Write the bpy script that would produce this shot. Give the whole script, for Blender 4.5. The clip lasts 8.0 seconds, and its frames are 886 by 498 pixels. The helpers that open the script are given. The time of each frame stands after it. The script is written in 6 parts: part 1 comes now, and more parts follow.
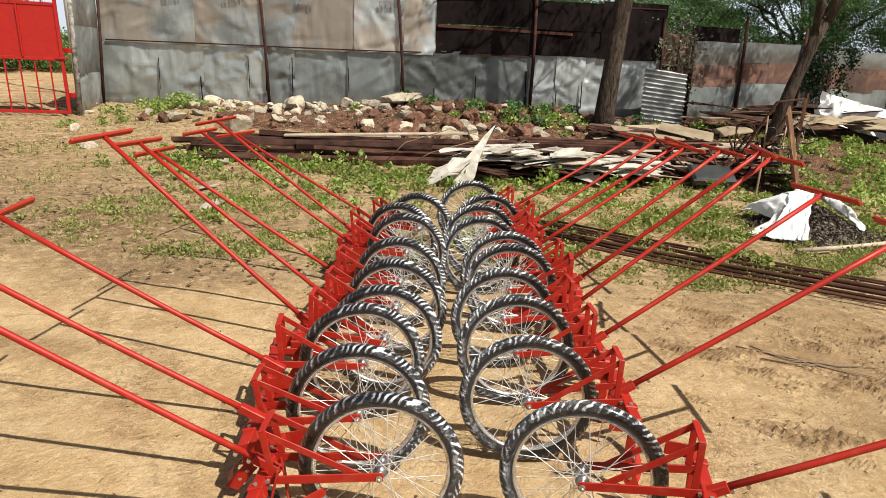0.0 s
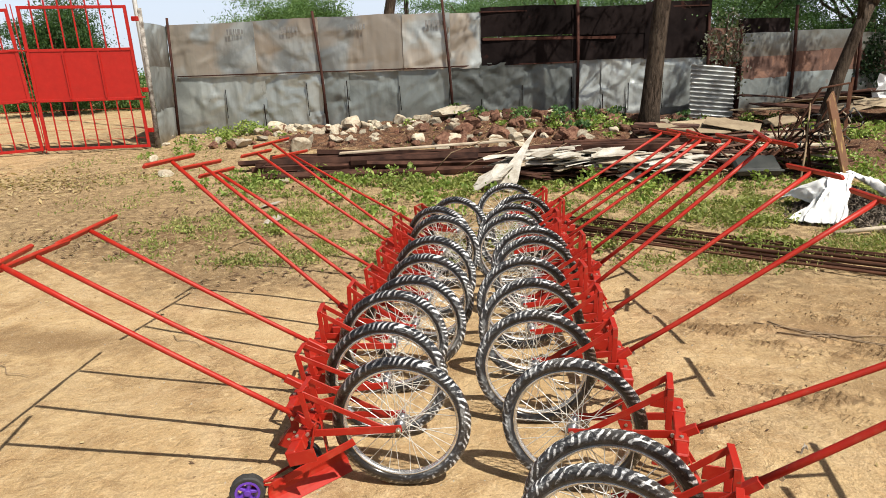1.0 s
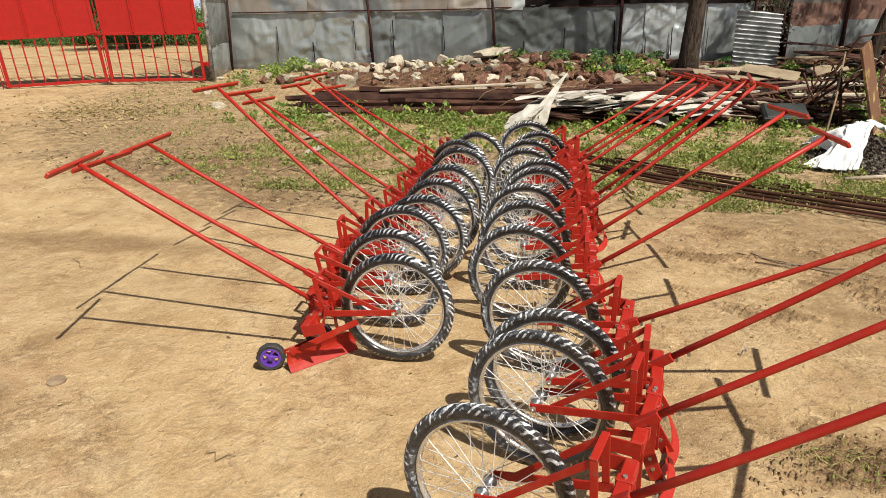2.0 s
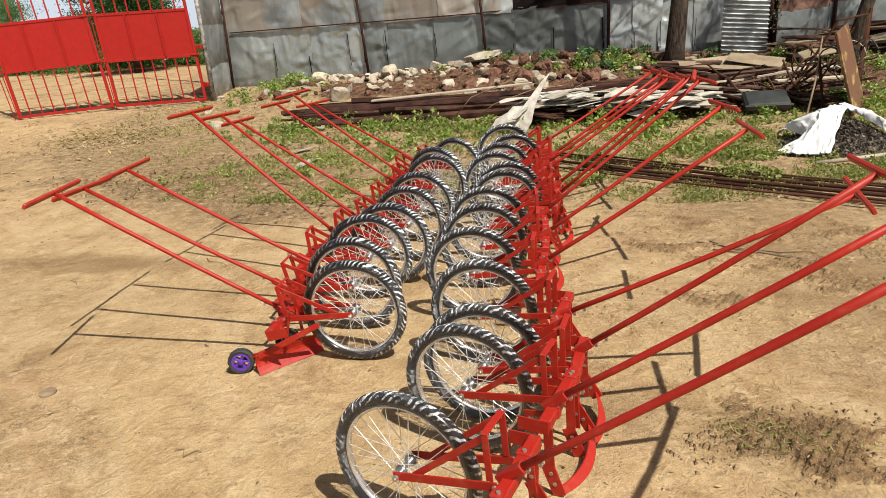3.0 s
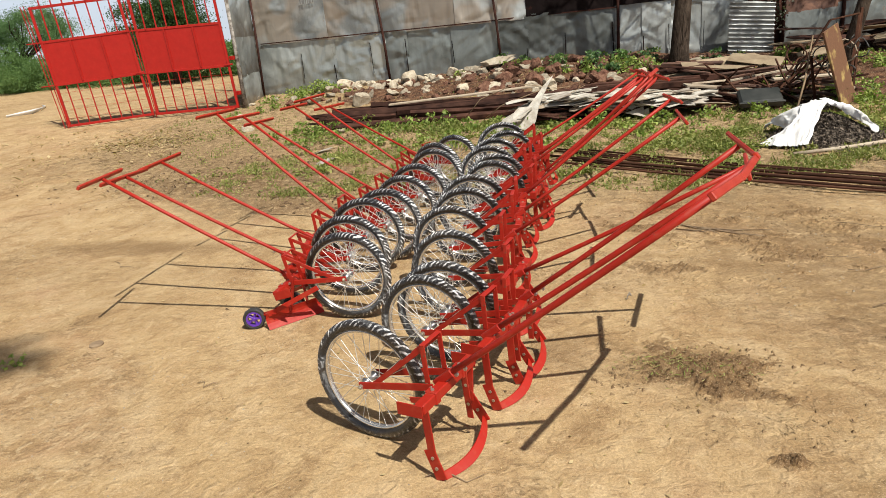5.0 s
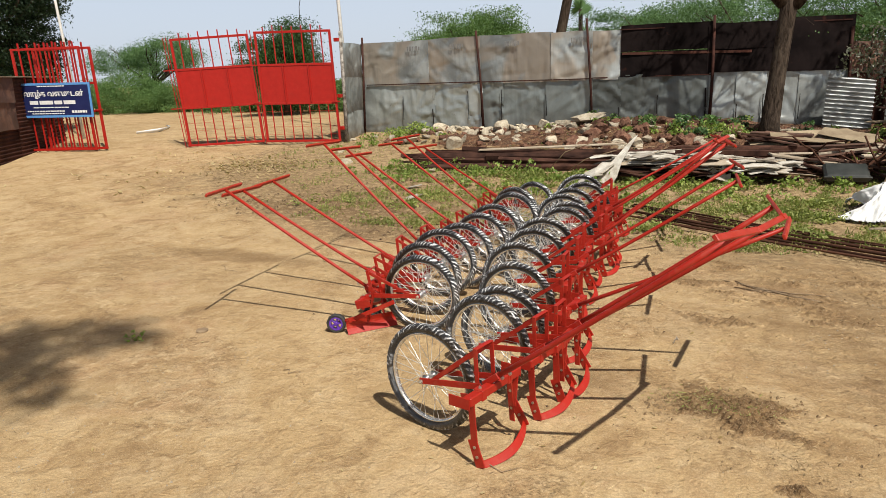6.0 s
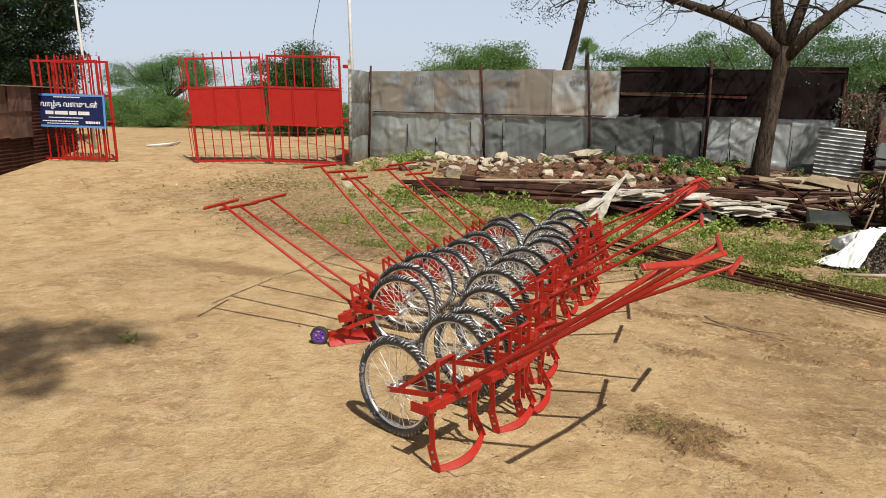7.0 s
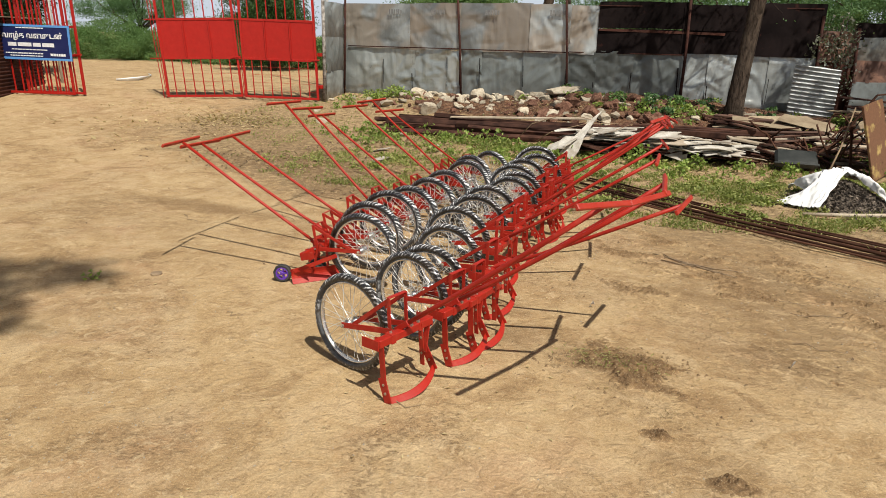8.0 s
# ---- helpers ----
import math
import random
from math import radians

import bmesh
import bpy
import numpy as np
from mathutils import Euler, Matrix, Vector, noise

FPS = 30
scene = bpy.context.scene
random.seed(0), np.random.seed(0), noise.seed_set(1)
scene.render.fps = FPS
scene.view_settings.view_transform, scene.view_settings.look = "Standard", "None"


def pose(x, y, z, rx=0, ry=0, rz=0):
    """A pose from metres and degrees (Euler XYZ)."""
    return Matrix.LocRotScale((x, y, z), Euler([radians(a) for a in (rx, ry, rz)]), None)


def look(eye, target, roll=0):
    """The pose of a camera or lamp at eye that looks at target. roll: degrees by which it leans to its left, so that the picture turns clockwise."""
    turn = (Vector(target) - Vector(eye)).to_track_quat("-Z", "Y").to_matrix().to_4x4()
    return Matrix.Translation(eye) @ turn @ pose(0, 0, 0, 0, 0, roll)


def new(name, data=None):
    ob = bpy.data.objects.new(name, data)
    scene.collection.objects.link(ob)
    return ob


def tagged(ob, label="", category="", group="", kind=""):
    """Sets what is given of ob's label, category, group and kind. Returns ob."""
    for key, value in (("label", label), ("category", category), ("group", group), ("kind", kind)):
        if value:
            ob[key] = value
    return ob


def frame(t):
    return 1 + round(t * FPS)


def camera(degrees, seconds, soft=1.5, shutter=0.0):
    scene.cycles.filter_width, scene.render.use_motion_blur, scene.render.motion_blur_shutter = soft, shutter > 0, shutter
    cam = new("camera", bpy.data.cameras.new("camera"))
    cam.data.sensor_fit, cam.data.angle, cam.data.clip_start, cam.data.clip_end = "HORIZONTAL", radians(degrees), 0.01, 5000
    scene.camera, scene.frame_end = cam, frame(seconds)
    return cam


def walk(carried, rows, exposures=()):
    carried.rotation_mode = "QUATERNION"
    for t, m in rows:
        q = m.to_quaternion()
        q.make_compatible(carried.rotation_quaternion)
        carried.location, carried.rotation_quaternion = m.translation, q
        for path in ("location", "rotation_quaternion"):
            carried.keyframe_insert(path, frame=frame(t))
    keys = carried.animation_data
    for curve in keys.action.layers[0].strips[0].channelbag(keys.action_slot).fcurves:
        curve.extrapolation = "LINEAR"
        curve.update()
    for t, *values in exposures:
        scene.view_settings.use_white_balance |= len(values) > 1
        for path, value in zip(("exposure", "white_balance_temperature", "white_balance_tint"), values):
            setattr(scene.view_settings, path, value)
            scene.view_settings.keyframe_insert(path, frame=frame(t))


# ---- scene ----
cam = camera(65.4, 8.0, soft=0.5)
PATH = [
    (0, (0.301, -0.355, 1.583), (0.201, 1.565, 1.032), 2.4),
    (0.5, (0.309, -0.602, 1.59), (0.178, 1.299, 0.985), 6.3),
    (1, (0.589, -0.745, 1.6), (0.284, 1.163, 1.082), -2.1),
    (1.5, (0.816, -0.927, 1.621), (0.434, 0.949, 1.044), -4.3),
    (2, (0.927, -1.21, 1.596), (0.486, 0.624, 0.932), -1.1),
    (2.2, (0.993, -1.262, 1.639), (0.637, 0.584, 0.957), 0.3),
    (3.3, (1.396, -1.419, 1.668), (0.865, 0.4, 1.029), -6.0),
    (3.5, (1.413, -1.506, 1.672), (0.926, 0.338, 1.07), -5.1),
    (4, (1.438, -1.767, 1.661), (0.974, 0.061, 0.997), -2.5),
    (4.2, (1.465, -1.821, 1.687), (1.062, 0.035, 1.06), -0.5),
    (5.3, (1.894, -1.949, 1.65), (1.234, -0.168, 1.023), -6.8),
    (5.5, (1.922, -2.032, 1.665), (1.228, -0.253, 1.073), -5.3),
    (6, (2.041, -2.328, 1.685), (1.215, -0.572, 1.199), -2.0),
    (6.5, (2.167, -2.471, 1.693), (1.307, -0.725, 1.237), -2.3),
    (7, (2.303, -2.514, 1.711), (1.461, -0.746, 1.303), 0.9),
    (7.5, (2.442, -2.49, 1.722), (1.621, -0.756, 1.157), 1.9),
    (8, (2.47, -2.491, 1.734), (1.693, -0.742, 1.152), 1.4),
]
walk(cam, [(t, look(eye, target, roll)) for t, eye, target, roll in PATH], [(0, 0.5), (1.0, 0.52), (1.5, 0.44), (2.0, 0.41), (4.0, 0.35), (5.5, 0.28), (6.0, 0.22), (7.0, 0.19), (8.0, 0.2)])


# ---------------------------------------------------------------- light
SUN_TRAVEL = Vector((-0.56, 0.43, -1.0))
sun = new("sun", bpy.data.lights.new("sun", "SUN"))
sun.data.energy, sun.data.angle, sun.data.color = 5.0, radians(0.53), (0.985, 0.955, 0.87)
sun.matrix_world = look((8, -6, 14), Vector((8, -6, 14)) + SUN_TRAVEL)
world = bpy.data.worlds.new("sky")
scene.world = world
world.use_nodes = True
wn = world.node_tree
wn.nodes.clear()
sky = wn.nodes.new("ShaderNodeTexSky")
sky.sky_type = "NISHITA"
sky.sun_disc = False
sky.sun_elevation = radians(54.8)
sky.sun_rotation = math.atan2(0.56, -0.43)
sky.air_density, sky.dust_density, sky.ozone_density = 0.5, 4.0, 0.4
sky_bg = wn.nodes.new("ShaderNodeBackground")
sky_bg.inputs["Strength"].default_value = 0.034
sky_out = wn.nodes.new("ShaderNodeOutputWorld")
wn.links.new(sky.outputs[0], sky_bg.inputs["Color"])
# pale haze all round the horizon
sky_co = wn.nodes.new("ShaderNodeTexCoord")
sky_xyz = wn.nodes.new("ShaderNodeSeparateXYZ")
haze = wn.nodes.new("ShaderNodeValToRGB")
haze.color_ramp.elements[0].color = (0.5, 0.545, 0.605, 1)
haze.color_ramp.elements[1].position = 0.5
haze.color_ramp.elements[1].color = (0.02, 0.025, 0.03, 1)
haze.color_ramp.elements.new(0.17).color = (0.44, 0.5, 0.57, 1)
haze_bg = wn.nodes.new("ShaderNodeBackground")
both = wn.nodes.new("ShaderNodeAddShader")
wn.links.new(sky_co.outputs["Generated"], sky_xyz.inputs[0])
wn.links.new(sky_xyz.outputs["Z"], haze.inputs["Fac"])
wn.links.new(haze.outputs["Color"], haze_bg.inputs["Color"])
wn.links.new(sky_bg.outputs[0], both.inputs[0])
wn.links.new(haze_bg.outputs[0], both.inputs[1])
wn.links.new(both.outputs[0], sky_out.inputs["Surface"])


# ---------------------------------------------------------------- materials
class Nodes:
    """A small helper round one node material."""

    def __init__(self, name):
        self.mat = bpy.data.materials.new(name)
        self.mat.use_nodes = True
        self.t = self.mat.node_tree
        self.b = self.t.nodes["Principled BSDF"]

    def add(self, kind, **inputs):
        n = self.t.nodes.new("ShaderNode" + kind)
        for k, v in inputs.items():
            self.put(n.inputs[k.replace("_", " ")], v)
        return n

    def put(self, socket, v):
        if isinstance(v, bpy.types.NodeSocket):
            self.t.links.new(v, socket)
        else:
            socket.default_value = v

    def coord(self, which="Object"):
        return self.add("TexCoord").outputs[which]

    def noise(self, scale, detail=4.0, rough=0.55, vec=None, distortion=0.0):
        n = self.add("TexNoise", Scale=scale, Detail=detail, Roughness=rough, Distortion=distortion)
        self.put(n.inputs["Vector"], vec if vec is not None else self.coord())
        return n.outputs["Fac"]

    def ramp(self, fac, *stops):
        n = self.t.nodes.new("ShaderNodeValToRGB")
        self.put(n.inputs["Fac"], fac)
        el = n.color_ramp.elements
        while len(el) < len(stops):
            el.new(0.5)
        for e, (p, c) in zip(el, stops):
            e.position = p
            e.color = (*c, 1) if len(c) == 3 else c
        return n.outputs["Color"]

    def mix(self, fac, a, b, kind="MIX"):
        n = self.t.nodes.new("ShaderNodeMix")
        n.data_type, n.blend_type = "RGBA", kind
        self.put(n.inputs[0], fac)
        for s, v in ((n.inputs[6], a), (n.inputs[7], b)):
            self.put(s, (*v, 1) if isinstance(v, tuple) and len(v) == 3 else v)
        return n.outputs[2]

    def math(self, op, a, b=0.0, c=0.0):
        n = self.t.nodes.new("ShaderNodeMath")
        n.operation = op
        for s, v in zip(n.inputs, (a, b, c)):
            self.put(s, v)
        return n.outputs[0]

    def bump(self, height, strength=0.3, distance=0.01):
        n = self.add("Bump", Strength=strength, Distance=distance, Height=height)
        self.put(self.b.inputs["Normal"], n.outputs[0])

    def done(self, colour=None, rough=None, metal=None, **more):
        if colour is not None:
            self.put(self.b.inputs["Base Color"], (*colour, 1) if isinstance(colour, tuple) and len(colour) == 3 else colour)
        if rough is not None:
            self.put(self.b.inputs["Roughness"], rough)
        if metal is not None:
            self.put(self.b.inputs["Metallic"], metal)
        for k, v in more.items():
            self.put(self.b.inputs[k.replace("_", " ")], v)
        return self.mat


def grey(v):
    return (v, v, v)


def two_tone(name, a, b, scale=6.0, rough=0.8, metal=0.0, fine=60.0, bump=0.2, dist=0.004, lo=0.35, hi=0.65, vary=0.0):
    """A material of two colours mixed by coarse noise, with fine grain."""
    n = Nodes(name)
    c = n.mix(n.ramp(n.noise(scale), (lo, grey(0)), (hi, grey(1))), a, b)
    f = n.noise(fine, 3.0)
    c = n.mix(0.35, c, n.mix(1.0, c, n.ramp(f, (0.3, grey(0.45)), (0.7, grey(1.0))), "MULTIPLY"))
    if vary:
        rnd = n.add("ObjectInfo").outputs["Random"]
        c = n.mix(1.0, c, n.ramp(rnd, (0.0, grey(1 - vary)), (1.0, grey(1.0))), "MULTIPLY")
    n.bump(f, bump, dist)
    return n.done(c, rough, metal, Specular_IOR_Level=0.15 if rough > 0.7 else 0.5)


def red_paint(name, base, worn=0.62, dusty=0.12):
    n = Nodes(name)
    big = n.noise(9.0)
    c = n.mix(n.ramp(big, (0.3, grey(0)), (0.75, grey(1))), base, (base[0] * 0.82, base[1] * 0.7, base[2] * 0.7))
    chips = n.ramp(n.noise(55.0, 6.0, 0.7), (worn, grey(0)), (worn + 0.03, grey(1)))
    c = n.mix(chips, c, (0.16, 0.06, 0.04))
    dust = n.ramp(n.noise(22.0, 5.0), (0.52, grey(0)), (0.8, grey(dusty)))
    c = n.mix(dust, c, (0.42, 0.28, 0.16))
    n.bump(n.noise(140.0, 3.0), 0.12, 0.002)
    return n.done(c, n.ramp(big, (0.2, grey(0.42)), (0.8, grey(0.6))), 0.0, Specular_IOR_Level=0.35)


RED = red_paint("red_paint", (0.35, 0.015, 0.006), 0.66)
RED_BAR = red_paint("red_painted_crossbar", (0.37, 0.026, 0.01), 0.7)
RED_GATE = red_paint("red_gate_paint", (0.37, 0.011, 0.006), 0.8, 0.04)


def tyre_wrap():
    """Black rubber wound in a strip of clear film, by its UV map: pale bands paint the film's glints between dark ones.
    """
    n = Nodes("tyre_film_painted_glints")
    uv = n.add("SeparateXYZ", Vector=n.coord("UV"))
    u, v = uv.outputs[0], uv.outputs[1]
    wob = n.noise(9.0, 3.0, 0.5)
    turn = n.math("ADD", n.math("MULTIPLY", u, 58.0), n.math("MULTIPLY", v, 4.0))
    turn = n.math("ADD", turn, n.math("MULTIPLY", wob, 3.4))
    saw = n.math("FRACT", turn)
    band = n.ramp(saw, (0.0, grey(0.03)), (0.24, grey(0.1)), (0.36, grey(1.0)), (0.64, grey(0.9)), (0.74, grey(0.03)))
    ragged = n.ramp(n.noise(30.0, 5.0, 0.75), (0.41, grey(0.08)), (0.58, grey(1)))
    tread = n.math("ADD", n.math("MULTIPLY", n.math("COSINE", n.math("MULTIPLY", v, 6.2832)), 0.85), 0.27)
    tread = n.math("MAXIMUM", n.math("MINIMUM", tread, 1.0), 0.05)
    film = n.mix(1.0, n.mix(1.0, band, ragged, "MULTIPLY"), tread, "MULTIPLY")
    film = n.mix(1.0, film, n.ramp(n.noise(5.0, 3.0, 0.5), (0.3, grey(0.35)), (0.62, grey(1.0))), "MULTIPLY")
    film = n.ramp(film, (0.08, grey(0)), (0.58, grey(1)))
    # white streaks are painted glints of sun and sky on the film
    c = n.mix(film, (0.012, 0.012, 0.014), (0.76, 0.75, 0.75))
    dust = n.ramp(n.noise(6.0, 4.0, 0.6), (0.5, grey(0)), (0.72, grey(0.2)))
    c = n.mix(dust, c, (0.2, 0.15, 0.1))
    n.bump(n.math("ADD", n.math("MULTIPLY", saw, 1.3), n.math("MULTIPLY", n.noise(60.0), 0.8)), 1.0, 0.014)
    return n.done(c, 0.34, 0.0, Coat_Weight=0.65, Coat_Roughness=0.16)


TYRE = tyre_wrap()
RIM = two_tone("rim_steel", (0.84, 0.82, 0.8), (0.56, 0.54, 0.5), 14.0, 0.27, 0.82, 90.0, 0.08)
SPOKE = two_tone("spoke_steel", (0.85, 0.83, 0.78), (0.66, 0.63, 0.58), 20.0, 0.32, 0.4, 90.0, 0.05)
HUB = two_tone("hub_steel", (0.62, 0.63, 0.66), (0.28, 0.28, 0.3), 30.0, 0.3, 0.9, 120.0, 0.1)
BOLT = two_tone("zinc_bolt", (0.7, 0.66, 0.56), (0.4, 0.36, 0.3), 40.0, 0.35, 0.8, 120.0, 0.1)
RUBBER = two_tone("black_rubber", (0.018, 0.018, 0.019), (0.05, 0.045, 0.04), 18.0, 0.7, 0.0, 90.0, 0.3)
PURPLE = two_tone("purple_plastic", (0.13, 0.04, 0.42), (0.1, 0.03, 0.32), 18.0, 0.35, 0.0, 90.0, 0.05)


def ground_material():
    n = Nodes("sandy_ground")
    co = n.coord()
    a = n.add("Attribute")
    a.attribute_name = "cover"
    masks = n.add("SeparateColor", Color=a.outputs["Color"])
    litter, mound, damp = masks.outputs[0], masks.outputs[1], masks.outputs[2]
    broad = n.noise(0.55, 5.0, 0.6, co, 0.4)
    mid = n.noise(3.2, 6.0, 0.62, co, 0.3)
    fine = n.noise(70.0, 4.0, 0.7, co)
    grit = n.noise(260.0, 2.0, 0.7, co)
    sand = n.mix(n.ramp(broad, (0.35, grey(0)), (0.66, grey(1))), (0.48, 0.33, 0.168), (0.37, 0.238, 0.114))
    sand = n.mix(n.ramp(mid, (0.44, grey(0)), (0.7, grey(0.8))), sand, (0.53, 0.38, 0.205))
    sand = n.mix(n.ramp(n.noise(1.4, 6.0, 0.65, co, 0.8), (0.53, grey(0)), (0.68, grey(0.7))), sand, (0.36, 0.22, 0.11))
    worn = n.noise(5.5, 6.0, 0.68, co, 1.0)
    sand = n.mix(n.ramp(worn, (0.54, grey(0)), (0.64, grey(0.6))), sand, (0.3, 0.188, 0.092))
    sand = n.mix(n.ramp(n.noise(8.0, 5.0, 0.6, co, 0.6), (0.55, grey(0)), (0.7, grey(0.7))), sand, (0.58, 0.42, 0.24))
    sand = n.mix(n.ramp(n.noise(0.9, 4.0, 0.6, co, 0.6), (0.55, grey(0)), (0.7, grey(0.5))), sand, (0.46, 0.285, 0.165))
    blot = n.noise(2.1, 7.0, 0.68, co, 1.1)
    sand = n.mix(n.ramp(blot, (0.5, grey(0)), (0.62, grey(0.6))), sand, (0.53, 0.385, 0.22))
    sand = n.mix(n.ramp(blot, (0.34, grey(0.85)), (0.47, grey(0))), sand, (0.28, 0.172, 0.082))
    streaks = n.noise(3.0, 5.0, 0.6, n.add("Mapping", Vector=co, Rotation=(0.0, 0.0, 0.35), Scale=(0.5, 2.6, 1.0)).outputs[0], 0.5)
    sand = n.mix(n.ramp(streaks, (0.57, grey(0)), (0.68, grey(0.5))), sand, (0.38, 0.245, 0.12))
    crumb = n.math("MULTIPLY", n.ramp(n.noise(26.0, 7.0, 0.78, co, 0.6), (0.51, grey(0)), (0.58, grey(1))), n.ramp(n.noise(1.3, 5.0, 0.66, co, 0.9), (0.5, grey(0.0)), (0.66, grey(0.6))))
    sand = n.mix(crumb, sand, (0.19, 0.115, 0.057))
    pale = n.math("MULTIPLY", n.ramp(n.noise(15.0, 6.0, 0.74, co, 0.5), (0.54, grey(0)), (0.62, grey(1))), n.ramp(n.noise(1.1, 5.0, 0.66, co, 1.2), (0.42, grey(0.1)), (0.6, grey(0.8))))
    sand = n.mix(pale, sand, (0.58, 0.425, 0.245))
    lay = n.add("Mapping", Vector=co, Rotation=(0.0, 0.0, -0.6), Scale=(2.3, 0.42, 1.0))
    lay.vector_type = "TEXTURE"
    track = n.ramp(n.noise(4.5, 6.0, 0.7, lay.outputs[0], 0.4), (0.52, grey(0)), (0.62, grey(1)))
    bits = n.ramp(n.noise(44.0, 5.0, 0.75, co), (0.44, grey(0)), (0.53, grey(1)))
    where = n.math("MAXIMUM", damp, n.ramp(n.noise(0.7, 4.0, 0.6, co), (0.5, grey(0.02)), (0.66, grey(0.45))))
    sand = n.mix(n.math("MULTIPLY", n.math("MULTIPLY", track, bits), where), sand, (0.165, 0.105, 0.056))
    brown = n.math("ADD", a.outputs["Alpha"], n.math("MULTIPLY", n.math("SUBTRACT", n.noise(2.2, 6.0, 0.7, co, 0.8), 0.5), 1.1))
    sand = n.mix(n.ramp(brown, (0.3, grey(0)), (0.75, grey(0.8))), sand, (0.215, 0.128, 0.06))
    soil = n.mix(n.ramp(n.noise(11.0, 6.0, 0.7, co), (0.38, grey(0)), (0.62, grey(1))), (0.2, 0.13, 0.068), (0.45, 0.318, 0.17))
    edge = n.math("ADD", litter, n.math("MULTIPLY", n.math("SUBTRACT", n.noise(2.6, 7.0, 0.72, co), 0.5), 1.7))
    c = n.mix(n.ramp(edge, (0.36, grey(0)), (0.6, grey(1))), sand, soil)
    red = n.mix(n.ramp(n.noise(9.0, 5.0, 0.6, co), (0.4, grey(0)), (0.65, grey(1))), (0.06, 0.028, 0.017), (0.19, 0.095, 0.053))
    c = n.mix(n.ramp(n.math("ADD", mound, n.math("MULTIPLY", n.math("SUBTRACT", mid, 0.5), 0.7)), (0.4, grey(0)), (0.6, grey(1))), c, red)
    dk = n.math("MULTIPLY", damp, n.ramp(n.noise(14.0, 5.0, 0.7, co), (0.41, grey(0.05)), (0.51, grey(1))))
    c = n.mix(dk, c, (0.165, 0.1, 0.05))
    c = n.mix(1.0, c, n.ramp(fine, (0.32, grey(0.8)), (0.64, grey(1.05))), "MULTIPLY")
    c = n.mix(1.0, c, n.ramp(n.noise(150.0, 3.0, 0.75, co), (0.36, grey(0.8)), (0.6, grey(1.05))), "MULTIPLY")
    c = n.mix(n.ramp(grit, (0.6, grey(0)), (0.68, grey(0.6))), c, (0.66, 0.52, 0.34))
    c = n.mix(n.ramp(n.noise(34.0, 2.0, 0.5, co), (0.7, grey(0)), (0.74, grey(0.7))), c, (0.16, 0.1, 0.055))
    tread = n.math("ADD", n.math("ADD", n.math("MULTIPLY", crumb, -0.5), n.math("MULTIPLY", worn, 1.4)), n.math("MULTIPLY", n.noise(15.0, 4.0, 0.6, co, 0.8), 2.2))
    n.bump(n.math("ADD", n.math("ADD", n.math("MULTIPLY", fine, 0.5), tread), n.math("MULTIPLY", grit, 0.3)), 0.7, 0.016)
    return n.done(c, 0.95, 0.0, Specular_IOR_Level=0.15)


GROUND = ground_material()


def sheet_metal(name, light, dark, rust, rust_lo=0.6, metal=0.75, rough=0.38, patch=1.6, edge=0.16, tan_tone=None, gloss=0.5, dark_foot=False):
    """Old galvanised drum sheet: spangled grey, streaks, dents and rust blooms."""
    n = Nodes(name)
    shift = n.math("MULTIPLY", n.add("ObjectInfo").outputs["Random"], 57.0)
    co = n.add("VectorMath", Vector=n.coord())
    n.put(co.inputs[1], shift)
    co = co.outputs[0]
    c = n.mix(n.ramp(n.noise(patch, 4.0, 0.55, co, 0.5), (0.5 - edge, grey(0)), (0.5 + edge, grey(1))), dark, light)
    c = n.mix(n.ramp(n.noise(2.6, 4.0, 0.6, co, 0.5), (0.5, grey(0)), (0.8, grey(0.5))), c, (min(1, light[0] * 1.35), min(1, light[1] * 1.37), min(1, light[2] * 1.38)))
    if tan_tone:
        c = n.mix(n.ramp(n.noise(0.8, 3.0, 0.5, co, 0.6), (0.45, grey(0)), (0.52, grey(0.8))), c, tan_tone)
    streak = n.noise(1.0, 5.0, 0.6, n.add("Mapping", Vector=co, Scale=(14.0, 14.0, 0.8)).outputs[0])
    c = n.mix(n.ramp(streak, (0.5, grey(0)), (0.75, grey(0.25))), c, (dark[0] * 0.6, dark[1] * 0.6, dark[2] * 0.6))
    r = n.ramp(n.noise(2.3, 6.0, 0.7, co, 0.6), (rust_lo, grey(0)), (rust_lo + 0.12, grey(1)))
    c = n.mix(r, c, rust)
    if dark_foot:  # browner and darker towards the foot of the sheet, with a ragged edge
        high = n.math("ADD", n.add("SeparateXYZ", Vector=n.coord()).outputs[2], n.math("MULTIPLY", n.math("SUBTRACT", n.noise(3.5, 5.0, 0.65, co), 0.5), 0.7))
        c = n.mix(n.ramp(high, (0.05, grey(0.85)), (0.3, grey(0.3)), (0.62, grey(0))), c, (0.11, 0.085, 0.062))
    c = n.mix(1.0, c, n.ramp(n.add("ObjectInfo").outputs["Random"], (0.0, grey(0.7)), (1.0, grey(1.0))), "MULTIPLY")
    # soft dents, and the sharp folds of crumpled sheet
    cells = n.add("TexVoronoi", Scale=4.2, Vector=n.mix(0.16, co, n.add("TexNoise", Scale=3.0, Vector=co).outputs["Color"])).outputs["Distance"]
    fold = n.math("MULTIPLY", cells, n.ramp(n.noise(0.9, 2.0, 0.5, co), (0.42, grey(0.05)), (0.62, grey(0.6))))
    n.bump(n.math("ADD", n.noise(2.4, 2.0, 0.4, co, 0.4), fold), 0.6, 0.045)
    return n.done(c, n.mix(r, grey(rough), grey(0.85)), n.mix(r, grey(metal), grey(0.0)), Specular_IOR_Level=gloss)


